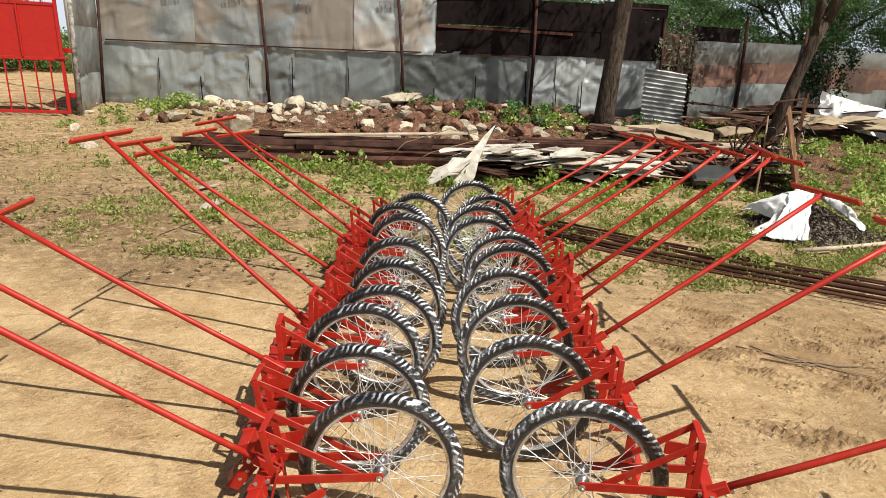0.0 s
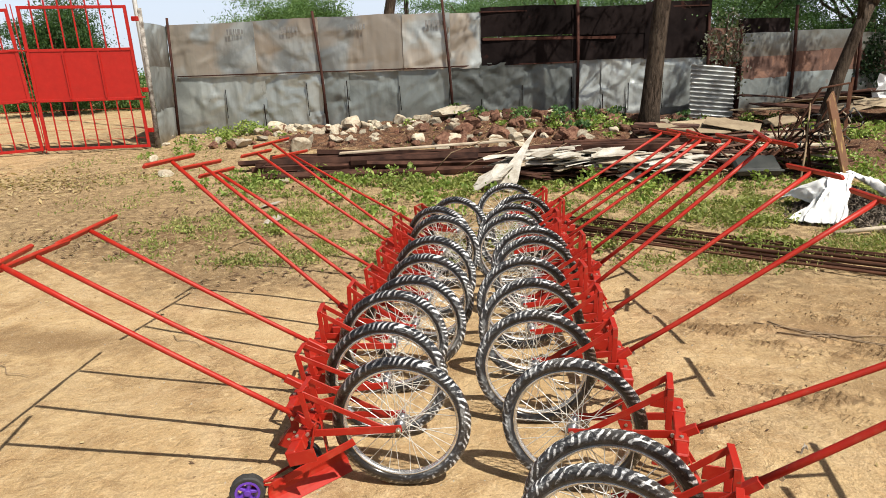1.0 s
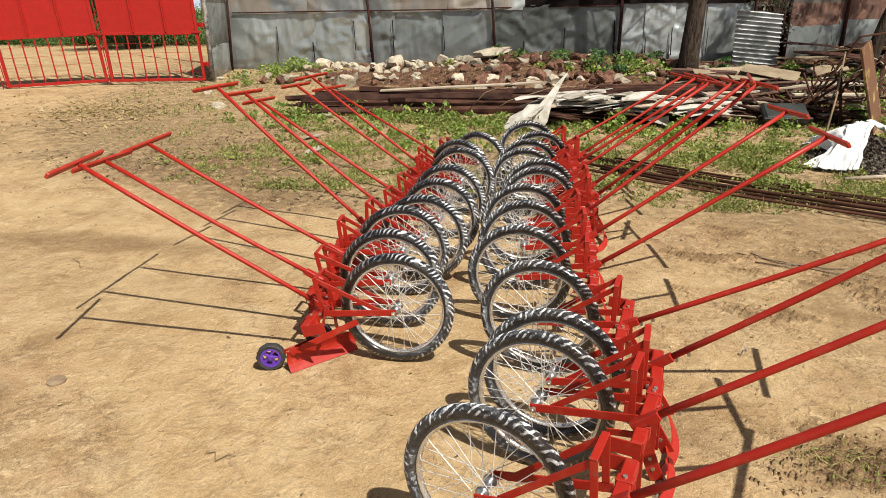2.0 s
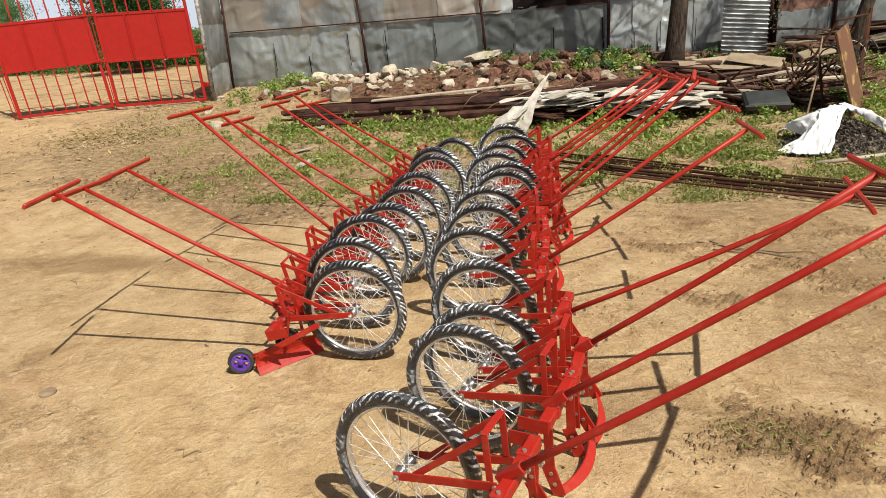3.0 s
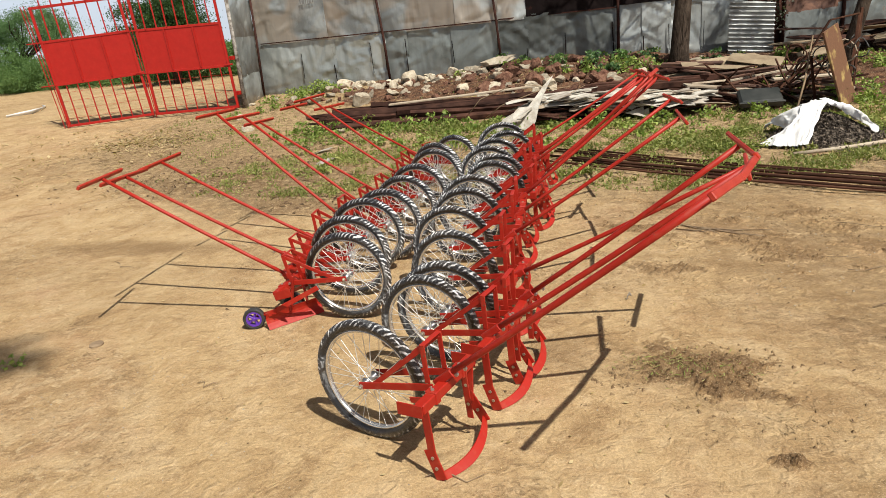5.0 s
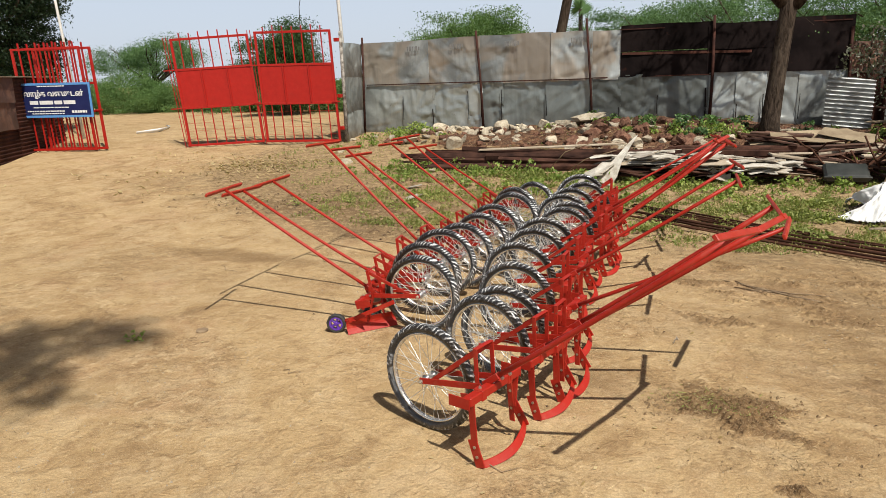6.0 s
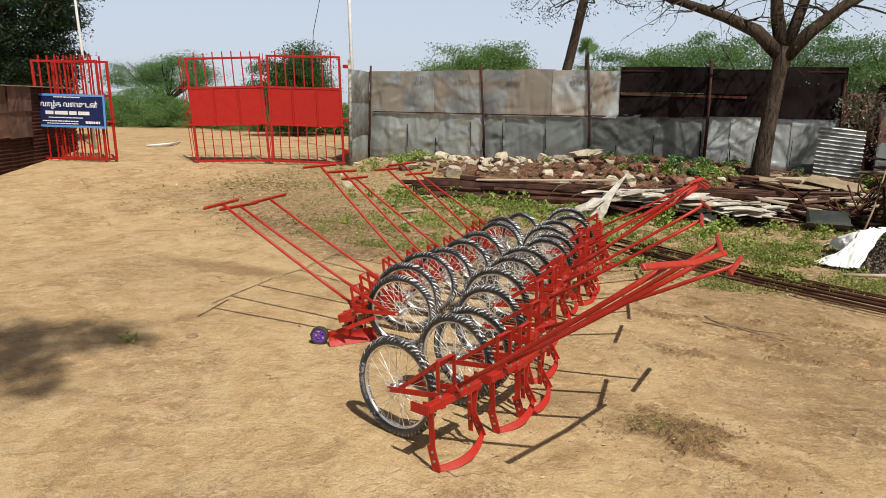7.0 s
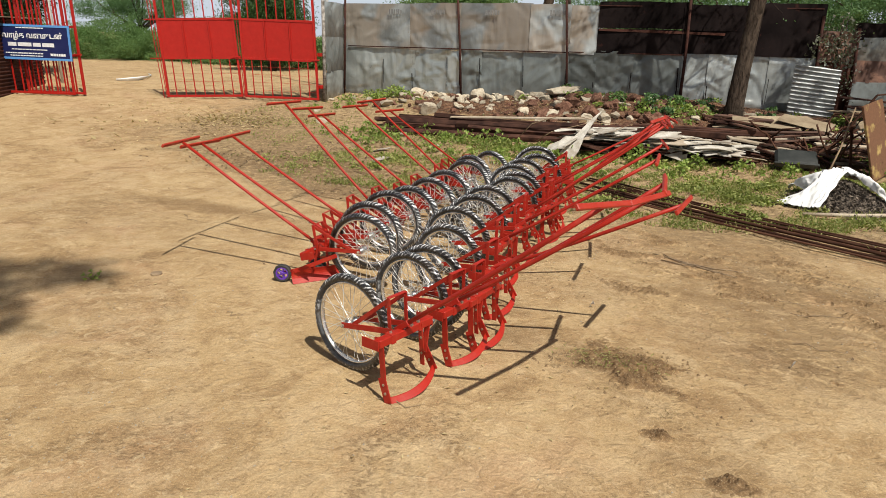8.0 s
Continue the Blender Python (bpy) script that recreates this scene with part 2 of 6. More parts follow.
# One metal in lit and shaded tones; tree shade is in the colour
ZINC = sheet_metal("galvanised_sheet", (0.56, 0.59, 0.57), (0.31, 0.335, 0.32), (0.2, 0.15, 0.11), 0.66, 0.45, 0.36, 1.6, 0.28, dark_foot=True)
ZINC_PALE = sheet_metal("bright_galvanised_sheet", (0.5, 0.525, 0.51), (0.27, 0.285, 0.277), (0.22, 0.17, 0.125), 0.7, 0.4, 0.36, 1.5, 0.16, dark_foot=True)
ZINC_DIM = sheet_metal("dim_galvanised_sheet", (0.285, 0.31, 0.297), (0.145, 0.16, 0.152), (0.17, 0.11, 0.08), 0.64, 0.4, 0.45, 1.5, 0.16, dark_foot=True)
ZINC_SHADED = sheet_metal("shaded_galvanised_sheet", (0.17, 0.182, 0.172), (0.085, 0.093, 0.087), (0.15, 0.1, 0.07), 0.64, 0.4, 0.42, 1.5, 0.2, dark_foot=True)
ZINC_TAN = sheet_metal("tan_galvanised_sheet", (0.42, 0.44, 0.43), (0.22, 0.232, 0.228), (0.27, 0.2, 0.145), 0.72, 0.35, 0.42, 0.9, 0.06, (0.37, 0.305, 0.238))
# rusty black sheet, darkened further in place of the tree's shade
BLACK_SHEET = sheet_metal("black_rusty_sheet", (0.018, 0.0125, 0.012), (0.007, 0.005, 0.005), (0.05, 0.02, 0.015), 0.62, 0.0, 0.85, gloss=0.04)
RUST = sheet_metal("rusty_sheet", (0.15, 0.078, 0.052), (0.08, 0.038, 0.027), (0.2, 0.1, 0.064), 0.5, 0.1, 0.8)
CORRUGATED = sheet_metal("corrugated_iron", (0.4, 0.41, 0.4), (0.22, 0.22, 0.21), (0.2, 0.15, 0.11), 0.68, 0.5, 0.42, 2.5, 0.2)
DARK_RUST = sheet_metal("dark_rusty_sheet", (0.11, 0.045, 0.033), (0.05, 0.024, 0.018), (0.17, 0.075, 0.05), 0.6, 0.0, 0.85, gloss=0.06)
POST = two_tone("rusty_post", (0.035, 0.016, 0.013), (0.075, 0.03, 0.022), 8.0, 0.8, 0.2, 60.0, 0.3)
DARK_WOOD = two_tone("weathered_dark_timber", (0.035, 0.015, 0.011), (0.12, 0.055, 0.037), 5.0, 0.85, 0.0, 50.0, 0.4, vary=0.5)
PALE_WOOD = two_tone("weathered_pale_timber", (0.4, 0.31, 0.22), (0.55, 0.46, 0.35), 5.0, 0.8, 0.0, 45.0, 0.3, vary=0.3)
BOARD = two_tone("brown_cardboard", (0.29, 0.215, 0.14), (0.42, 0.33, 0.22), 4.0, 0.9, 0.0, 40.0, 0.2, vary=0.25)
WHITE_SHEET = two_tone("dirty_white_board", (0.56, 0.51, 0.44), (0.34, 0.28, 0.22), 7.0, 0.75, 0.0, 40.0, 0.2, vary=0.25)
YELLOW_BOARD = two_tone("worn_yellow_board", (0.42, 0.3, 0.11), (0.16, 0.08, 0.045), 4.0, 0.85, 0.0, 45.0, 0.3, lo=0.36, hi=0.46)
PALE_BOARD = two_tone("pale_white_board", (0.68, 0.64, 0.57), (0.44, 0.39, 0.32), 7.0, 0.75, 0.0, 40.0, 0.2, vary=0.1)
CLOD = two_tone("dark_soil_clod", (0.24, 0.155, 0.085), (0.36, 0.25, 0.14), 20.0, 0.95, 0.0, 80.0, 0.4, vary=0.3)
CLOTH = two_tone("white_sacking", (0.83, 0.82, 0.8), (0.68, 0.66, 0.62), 5.0, 0.8, 0.0, 160.0, 0.3, lo=0.55, hi=0.8)
ASH = two_tone("ash_heap", (0.035, 0.028, 0.024), (0.25, 0.2, 0.155), 26.0, 0.95, 0.0, 60.0, 0.6, 0.02)
STONE = two_tone("pale_rubble_stone", (0.68, 0.6, 0.46), (0.45, 0.36, 0.26), 6.0, 0.9, 0.0, 40.0, 0.5, 0.01, vary=0.5)
BRICK = two_tone("earthy_brown_stone", (0.11, 0.047, 0.032), (0.27, 0.145, 0.095), 7.0, 0.92, 0.0, 40.0, 0.5, 0.01, vary=0.5)
# dark old brick, darkened further in place of shade on the west wall
OLD_BRICK = two_tone("dark_shaded_brick", (0.016, 0.01, 0.008), (0.06, 0.034, 0.025), 5.0, 0.95, 0.0, 40.0, 0.6, 0.01, vary=0.5)
IRON = two_tone("rusted_steel_rod", (0.085, 0.035, 0.022), (0.15, 0.07, 0.042), 6.0, 0.75, 0.35, 60.0, 0.3, vary=0.5)
TRAY = two_tone("dark_grey_plastic", (0.02, 0.023, 0.021), (0.045, 0.046, 0.042), 6.0, 0.5, 0.0, 60.0, 0.1)


def bark_material():
    """Furrowed bark: plates drawn out along the trunk."""
    n = Nodes("brown_bark")
    co = n.add("Mapping", Vector=n.coord(), Scale=(1.0, 1.0, 0.22)).outputs[0]
    plates = n.noise(26.0, 5.0, 0.65, co, 0.8)
    c = n.mix(n.ramp(plates, (0.36, grey(0)), (0.62, grey(1))), (0.02, 0.014, 0.01), (0.08, 0.058, 0.043))
    c = n.mix(n.ramp(n.noise(2.5, 4.0), (0.5, grey(0)), (0.7, grey(0.6))), c, (0.11, 0.085, 0.064))
    n.bump(plates, 1.0, 0.03)
    return n.done(c, 0.95, 0.0, Specular_IOR_Level=0.1)


BARK = bark_material()
PALE_POLE = two_tone("whitewashed_pole", (0.8, 0.79, 0.76), (0.66, 0.64, 0.6), 5.0, 0.8, 0.0, 50.0, 0.2)
NAVY = two_tone("navy_sign_enamel", (0.012, 0.018, 0.085), (0.018, 0.025, 0.1), 5.0, 0.35, 0.0, 60.0, 0.03)
SIGN_BLUE = two_tone("light_blue_sign_border", (0.1, 0.28, 0.62), (0.12, 0.32, 0.66), 5.0, 0.4, 0.0, 60.0, 0.03)
WHITE = two_tone("white_sign_paint", (0.8, 0.8, 0.8), (0.72, 0.72, 0.72), 5.0, 0.5, 0.0, 60.0, 0.03)
STENCIL = two_tone("faded_black_stencil", (0.16, 0.155, 0.15), (0.28, 0.27, 0.26), 12.0, 0.7, 0.0, 60.0, 0.05)
CABLE = two_tone("black_cable", (0.02, 0.02, 0.02), (0.05, 0.045, 0.04), 9.0, 0.5, 0.0, 60.0, 0.1)
POST_BARK = two_tone("mottled_post_bark", (0.1, 0.08, 0.065), (0.42, 0.39, 0.35), 14.0, 0.9, 0.0, 40.0, 0.6, 0.01)
FALLEN = two_tone("dark_fallen_leaf", (0.07, 0.04, 0.025), (0.16, 0.1, 0.06), 9.0, 0.9, 0.0, 60.0, 0.3)
DRY_STICK = two_tone("dry_twig", (0.2, 0.135, 0.085), (0.33, 0.24, 0.15), 9.0, 0.9, 0.0, 60.0, 0.3)


def leaf_material(name, a, b, c):
    n = Nodes(name)
    r = n.add("NewGeometry").outputs["Random Per Island"]
    col = n.ramp(r, (0.0, a), (0.5, b), (1.0, c))
    col = n.mix(n.ramp(n.noise(0.9, 3.0), (0.35, grey(0)), (0.7, grey(0.5))), col, (a[0] * 0.6, a[1] * 0.6, a[2] * 0.6))
    n.done(col, 0.55, 0.0, Specular_IOR_Level=0.25)
    trans = n.add("BsdfTranslucent", Color=n.mix(0.5, col, (b[0] * 1.3, b[1] * 1.5, b[2] * 0.6)))
    mixer = n.add("MixShader", Fac=0.3)
    n.t.links.new(n.b.outputs[0], mixer.inputs[1])
    n.t.links.new(trans.outputs[0], mixer.inputs[2])
    n.t.links.new(mixer.outputs[0], n.t.nodes["Material Output"].inputs["Surface"])
    return n.mat


LEAF = leaf_material("acacia_leaves", (0.07, 0.14, 0.055), (0.11, 0.2, 0.075), (0.16, 0.26, 0.1))
LEAF_DARK = leaf_material("dark_tree_leaves", (0.008, 0.018, 0.008), (0.016, 0.034, 0.013), (0.035, 0.06, 0.022))
LEAF_DEEP = leaf_material("deep_green_leaves", (0.022, 0.052, 0.016), (0.045, 0.1, 0.028), (0.085, 0.16, 0.045))
LEAF_PALE = leaf_material("pale_creeper_leaves", (0.06, 0.07, 0.04), (0.14, 0.15, 0.09), (0.42, 0.42, 0.36))
LEAF_BUSH = leaf_material("bright_bush_leaves", (0.08, 0.15, 0.045), (0.12, 0.21, 0.062), (0.17, 0.265, 0.085))
WEED = leaf_material("weed_leaves", (0.1, 0.165, 0.03), (0.25, 0.335, 0.07), (0.46, 0.52, 0.16))
WEED_LOW = leaf_material("low_weed_leaves", (0.13, 0.16, 0.037), (0.27, 0.31, 0.078), (0.47, 0.47, 0.17))
GRASS = leaf_material("sparse_grass", (0.12, 0.17, 0.035), (0.28, 0.3, 0.085), (0.52, 0.43, 0.2))
STRAW_PALE = leaf_material("pale_dry_leaves", (0.3, 0.21, 0.1), (0.5, 0.38, 0.19), (0.66, 0.53, 0.31))
STRAW = leaf_material("dry_litter", (0.12, 0.075, 0.035), (0.32, 0.22, 0.11), (0.5, 0.4, 0.24))


# ---------------------------------------------------------------- mesh helpers
def mesh_of(name, bm, mat, smooth=False):
    me = bpy.data.meshes.new(name)
    bm.to_mesh(me)
    bm.free()
    me.materials.append(mat)
    if smooth:
        me.polygons.foreach_set("use_smooth", [True] * len(me.polygons))
    return me


def mesh_np(name, verts, faces, mat, smooth=False):
    me = bpy.data.meshes.new(name)
    me.from_pydata(verts, [], faces)
    me.materials.append(mat)
    if smooth:
        me.polygons.foreach_set("use_smooth", [True] * len(me.polygons))
    return me


def part(name, shape, material, parent, label="", m=None, smooth=False):
    """One mesh object under a thing or a part. shape: a bmesh, or a mesh that is shared."""
    me = shape if isinstance(shape, bpy.types.Mesh) else mesh_of(name, shape, material, smooth)
    ob = new(name, me)
    ob.parent = parent
    if m is not None:
        ob.matrix_basis = m
    if label:
        ob["label"] = label
    return ob


def thing(name, label, category, m=None, group="", kind=""):
    ob = new(name)
    if m is not None:
        ob.matrix_basis = m
    return tagged(ob, label, category, group, kind)


def solid(name, shape, material, label, category, m=None, group="", kind="", smooth=False):
    me = shape if isinstance(shape, bpy.types.Mesh) else mesh_of(name, shape, material, smooth)
    ob = new(name, me)
    if m is not None:
        ob.matrix_basis = m
    return tagged(ob, label, category, group, kind)


def add_box(bm, size, m=None, bevel=0.0):
    """A box of that size about the origin, moved by m, into bm."""
    made = bmesh.ops.create_cube(bm, size=1.0, matrix=Matrix.Diagonal((*size, 1)))
    vs = made["verts"]
    if bevel:
        es = list({e for v in vs for e in v.link_edges})
        out = bmesh.ops.bevel(bm, geom=es, offset=bevel, segments=1, affect="EDGES", profile=0.5)
        vs = list({v for f in out["faces"] for v in f.verts} | {v for v in vs if v.is_valid})
    if m is not None:
        bmesh.ops.transform(bm, matrix=m, verts=vs)
    return vs


def box(size, m=None, bevel=0.0):
    bm = bmesh.new()
    add_box(bm, size, m, bevel)
    return bm


def between(a, b, up=(0, 0, 1)):
    """A pose at the middle of a and b with x along them; its z is as near to up as can be. And their distance."""
    a, b = Vector(a), Vector(b)
    x = (b - a).normalized()
    y = Vector(up).cross(x)
    if y.length < 1e-4:
        y = Vector((0, 1, 0)).cross(x)
    y.normalize()
    z = x.cross(y)
    m = Matrix((x, y, z)).transposed().to_4x4()
    m.translation = (a + b) / 2
    return m, (b - a).length


def flat_bar(a, b, w, h, up=(0, 0, 1), bevel=0.0):
    """A bar from a to b: w across (level), h high."""
    m, d = between(a, b, up)
    return box((d, w, h), m, bevel)


def sweep(points, radii, sides=8, cap=True, squash=1.0):
    """A round tube along points."""
    pts = [Vector(p) for p in points]
    if not hasattr(radii, "__len__"):
        radii = [radii] * len(pts)
    bm = bmesh.new()
    rings = []
    side = None
    for i, p in enumerate(pts):
        d = (pts[min(i + 1, len(pts) - 1)] - pts[max(i - 1, 0)]).normalized()
        if side is None:
            side = d.orthogonal().normalized()
        side = (side - d * side.dot(d)).normalized()
        other = d.cross(side)
        rings.append([bm.verts.new(p + radii[i] * (math.cos(k * 2 * math.pi / sides) * side + squash * math.sin(k * 2 * math.pi / sides) * other)) for k in range(sides)])
    for r, s in zip(rings, rings[1:]):
        for k in range(sides):
            bm.faces.new((r[k], r[(k + 1) % sides], s[(k + 1) % sides], s[k]))
    if cap:
        bm.faces.new(rings[0][::-1])
        bm.faces.new(rings[-1])
    return bm


def ring(major, profile, steps=48, uv=False):
    """A ring about the y axis: profile is a closed list of (radius offset, y)."""
    bm = bmesh.new()
    layer = bm.loops.layers.uv.new("UVMap") if uv else None
    k = len(profile)
    rows = []
    for i in range(steps):
        a = i * 2 * math.pi / steps
        rows.append([bm.verts.new(((major + r) * math.cos(a), y, (major + r) * math.sin(a))) for r, y in profile])
    for i in range(steps):
        p, q = rows[i], rows[(i + 1) % steps]
        for j in range(k):
            f = bm.faces.new((p[j], q[j], q[(j + 1) % k], p[(j + 1) % k]))
            if uv:
                for lp, (u, v) in zip(f.loops, ((i, j), (i + 1, j), (i + 1, j + 1), (i, j + 1))):
                    lp[layer].uv = (u / steps, v / k)
    bmesh.ops.recalc_face_normals(bm, faces=bm.faces)
    return bm


def disc(radius, width, sides=16, axis="y"):
    bm = bmesh.new()
    bmesh.ops.create_cone(bm, cap_ends=True, segments=sides, radius1=radius, radius2=radius, depth=width)
    if axis == "y":
        bmesh.ops.rotate(bm, cent=(0, 0, 0), matrix=Matrix.Rotation(math.pi / 2, 3, "X"), verts=bm.verts)
    if axis == "x":
        bmesh.ops.rotate(bm, cent=(0, 0, 0), matrix=Matrix.Rotation(math.pi / 2, 3, "Y"), verts=bm.verts)
    return bm


# ---------------------------------------------------------------- the lie of the land
def smooth_step(e0, e1, v):
    v = np.clip((v - e0) / (e1 - e0), 0, 1)
    return v * v * (3 - 2 * v)


def lump(x, y, cx, cy, rx, ry):
    return np.exp(-(((x - cx) / rx) ** 2 + ((y - cy) / ry) ** 2))


def land(x, y):
    """Height of the ground; near level in the yard, rising towards the fence, with a rubble bank along it."""
    s = np.minimum(y - 0.35 * x, 14.0) - 4.5
    z = 0.055 * (np.sqrt(s * s + 0.8) + s) / 2
    bank = smooth_step(8.6, 10.3, y) * smooth_step(-5.6, -4.2, x) * smooth_step(9.0, 5.0, x) * smooth_step(16.0, 13.5, y)
    z = z + bank * (0.14 + 0.22 * lump(x, 0 * y, 0.2, 0, 2.2, 1))
    return z


def land_at(x, y):
    return float(land(np.float64(x), np.float64(y)))


def waves(x, y, seed, scale, octaves=4):
    """Cheap smooth noise out of sines, about -1 to 1."""
    rng = np.random.RandomState(seed)
    out, amp = 0.0, 1.0
    for o in range(octaves):
        for _ in range(3):
            a = rng.uniform(0, 2 * np.pi)
            k = scale * 2 ** o * rng.uniform(0.7, 1.3)
            out = out + amp / 3 * np.sin(k * (x * np.cos(a) + y * np.sin(a)) + rng.uniform(0, 6.3))
        amp *= 0.5
    return out


# ---------------------------------------------------------------- ground
def build_ground():
    near_x = np.arange(-9.0, 6.0, 0.075)
    near_y = np.arange(-4.0, 12.6, 0.075)
    step = np.cumsum(0.09 * 1.17 ** np.arange(48))
    xs = np.concatenate([near_x[0] - step[::-1], near_x, near_x[-1] + step])
    ys = np.concatenate([near_y[0] - step[::-1], near_y, near_y[-1] + step])
    gx, gy = np.meshgrid(xs, ys)
    litter = litter_mask(gx, gy)
    bank = bank_mask(gx, gy)
    z = land(gx, gy)
    z = z + 0.005 * waves(gx, gy, 3, 2.2) + litter * 0.02 * waves(gx, gy, 4, 5.0) + bank * (0.04 * waves(gx, gy, 5, 6.0) + 0.03 * np.abs(waves(gx, gy, 7, 14.0)))
    heap = lump(gx, gy, 1.95, 1.15, 0.3, 0.22)
    z = z + heap * (0.02 + 0.012 * waves(gx, gy, 6, 24.0))
    ny, nx = gx.shape
    verts = np.stack([gx, gy, z], -1).reshape(-1, 3)
    i = np.arange(ny * nx).reshape(ny, nx)
    faces = np.stack([i[:-1, :-1], i[:-1, 1:], i[1:, 1:], i[1:, :-1]], -1).reshape(-1, 4)
    me = mesh_np("ground", verts.tolist(), faces.tolist(), GROUND, True)
    damp = np.clip(lump(gx, gy, 1.95, 1.12, 0.28, 0.17) * 0.8 + 0.25 * lump(gx, gy, 2.2, 0.7, 0.35, 0.25) + 0.5 * lump(gx, gy, -4.6, 6.4, 1.6, 0.9)
                   + 0.7 * lump(gx, gy, -1.9, 4.0, 0.8, 0.35)
                   + (0.95 * lump(gx, gy, 2.8, 3.2, 1.3, 1.1) + 1.1 * lump(gx, gy, -2.8, 5.0, 1.5, 0.8) + 0.5 * lump(gx, gy, 2.9, 1.6, 0.5, 0.35) + 0.4 * lump(gx, gy, -3.5, 2.2, 1.5, 0.5)) * np.clip(0.75 + 0.5 * waves(gx, gy, 15, 2.4), 0.3, 1), 0, 1)
    brown = (0.6 * lump(gx, gy, 2.7, 2.7, 1.5, 1.3) + 0.75 * lump(gx, gy, -2.6, 2.85, 1.3, 0.28) + 0.35 * lump(gx, gy, 0.2, -0.6, 1.4, 0.4) + 0.6 * lump(gx, gy, 1.3, 1.3, 0.3, 0.25) + 0.3 * lump(gx, gy, -8.8, 8.6, 0.7, 1.2)
             + 0.45 * lump(gx, gy, 2.5, 0.3, 0.6, 0.25) + 0.5 * lump(gx, gy, -6.8, 5.6, 1.2, 0.7) + 0.4 * lump(gx, gy, -3.2, 0.9, 1.2, 0.5) + 0.55 * lump(gx, gy, -3.0, 5.5, 1.6, 0.7) + 0.4 * lump(gx, gy, 1.9, 4.3, 1.2, 0.5))
    cover = np.stack([litter, bank, damp, np.clip(brown, 0, 1)], -1).reshape(-1, 4)
    at = me.color_attributes.new("cover", "FLOAT_COLOR", "POINT")
    at.data.foreach_set("color", cover.ravel())
    tagged(new("ground", me), "bare sandy yard with patchy soil and litter", "ground", kind="structure")


def litter_mask(x, y):
    """Where soil, leaf litter and weeds lie, one towards the fence."""
    edge = 4.45 + 0.42 * np.clip(-x - 0.2, 0, 3) * 0.2 + 0.35 * waves(x, y, 11, 0.9) + 0.5 * smooth_step(-3.0, -6.5, x)
    m = smooth_step(-1.5, 1.0, y - edge)
    m = m * smooth_step(-8.2, -5.0, x + 0.35 * (y - 6))
    m = m * (0.75 + 0.25 * smooth_step(-4.5, -2.5, x))
    return m * smooth_step(18.0, 14.5, y)


def bank_mask(x, y):
    wavy = 0.3 * waves(x, y, 12, 1.5)
    bank = smooth_step(8.7, 9.8, y + wavy) * smooth_step(-4.4, -2.9, x) * smooth_step(4.2, 3.0, x) * smooth_step(12.6, 11.9, y)
    scrap = smooth_step(7.5, 8.3, y + wavy) * smooth_step(1.9, 2.8, x) * smooth_step(9.5, 8.0, x) * smooth_step(13.4, 12.6, y - 0.5 * np.clip(x - 4, 0, 4))
    return np.maximum(bank, 0.95 * scrap)


build_ground()


def trodden_soil(x0, x1, y0, y1, step, mask, base, high, dark, label):
    """Broken-up soil among the sand: a fine relief that sinks into the ground at its rim."""
    gx, gy = np.meshgrid(np.arange(x0, x1, step), np.arange(y0, y1, step))
    m = np.clip(mask(gx, gy), 0, 1)
    u, v = gx * 0.8 + gy * 0.6, gy * 0.8 - gx * 0.6
    relief = np.abs(waves(u * 0.6, v * 1.4, 72, 75.0, 2)) * 0.7 + 0.45 * np.abs(waves(gx, gy, 73, 170.0, 1)) + 0.3 * np.abs(waves(u, v, 76, 22.0, 1))
    z = land(gx, gy) + 0.005 * waves(gx, gy, 3, 2.2) + base(gx, gy)
    z = z - 0.012 + m * (0.012 + high * relief)
    i = np.arange(gx.size).reshape(gx.shape)
    faces = np.stack([i[:-1, :-1], i[:-1, 1:], i[1:, 1:], i[1:, :-1]], -1).reshape(-1, 4)
    me = mesh_np("trodden_soil", np.stack([gx, gy, z], -1).reshape(-1, 3).tolist(), faces.tolist(), GROUND)
    cover = np.stack([0.3 * m, 0 * m, np.clip(m * 1.5 * dark, 0, 1), np.clip(1.3 * m * dark, 0, 1)], -1)
    at = me.color_attributes.new("cover", "FLOAT_COLOR", "POINT")
    at.data.foreach_set("color", cover.ravel())
    tagged(new("trodden_soil", me), label, "soil", kind="stuff")


def heap_mask(x, y):
    return (1.5 * lump(x, y, 1.93, 1.14, 0.3, 0.19) + 0.9 * lump(x, y, 2.18, 0.95, 0.28, 0.13) + 0.4 * lump(x, y, 2.1, 0.66, 0.26, 0.09) + 1.1 * lump(x, y, 2.25, 0.49, 0.07, 0.04)
            + 1.2 * lump(x, y, 2.58, 0.24, 0.13, 0.06) + 1.1 * lump(x, y, 3.06, 1.46, 0.08, 0.045) + 0.45 * waves(x, y, 71, 8.0) + 0.4 * waves(0.8 * x + 0.6 * y, 2.2 * (0.8 * y - 0.6 * x), 77, 13.0, 2) - 0.28)


def track_mask(x, y):
    """Long trampled streaks that run slantwise over the sand beside the rods."""
    u, v = 0.86 * x - 0.5 * y, 0.5 * x + 0.86 * y
    field = np.clip(1.25 * lump(x, y, 2.5, 3.3, 0.95, 0.85) + 0.9 * lump(x, y, 3.3, 2.5, 0.8, 0.6) + 0.8 * lump(x, y, 1.7, 3.5, 0.6, 0.7) + 0.7 * lump(x, y, 1.9, 2.5, 0.6, 0.25), 0, 1) * smooth_step(1.1, 1.35, x) * smooth_step(4.6, 4.2, y)
    return field * np.clip(0.22 + 0.8 * waves(u * 0.5, v * 2.2, 74, 4.6, 4) + 0.75 * waves(u * 0.7, v * 1.4, 75, 15.0, 3), 0, 0.85)


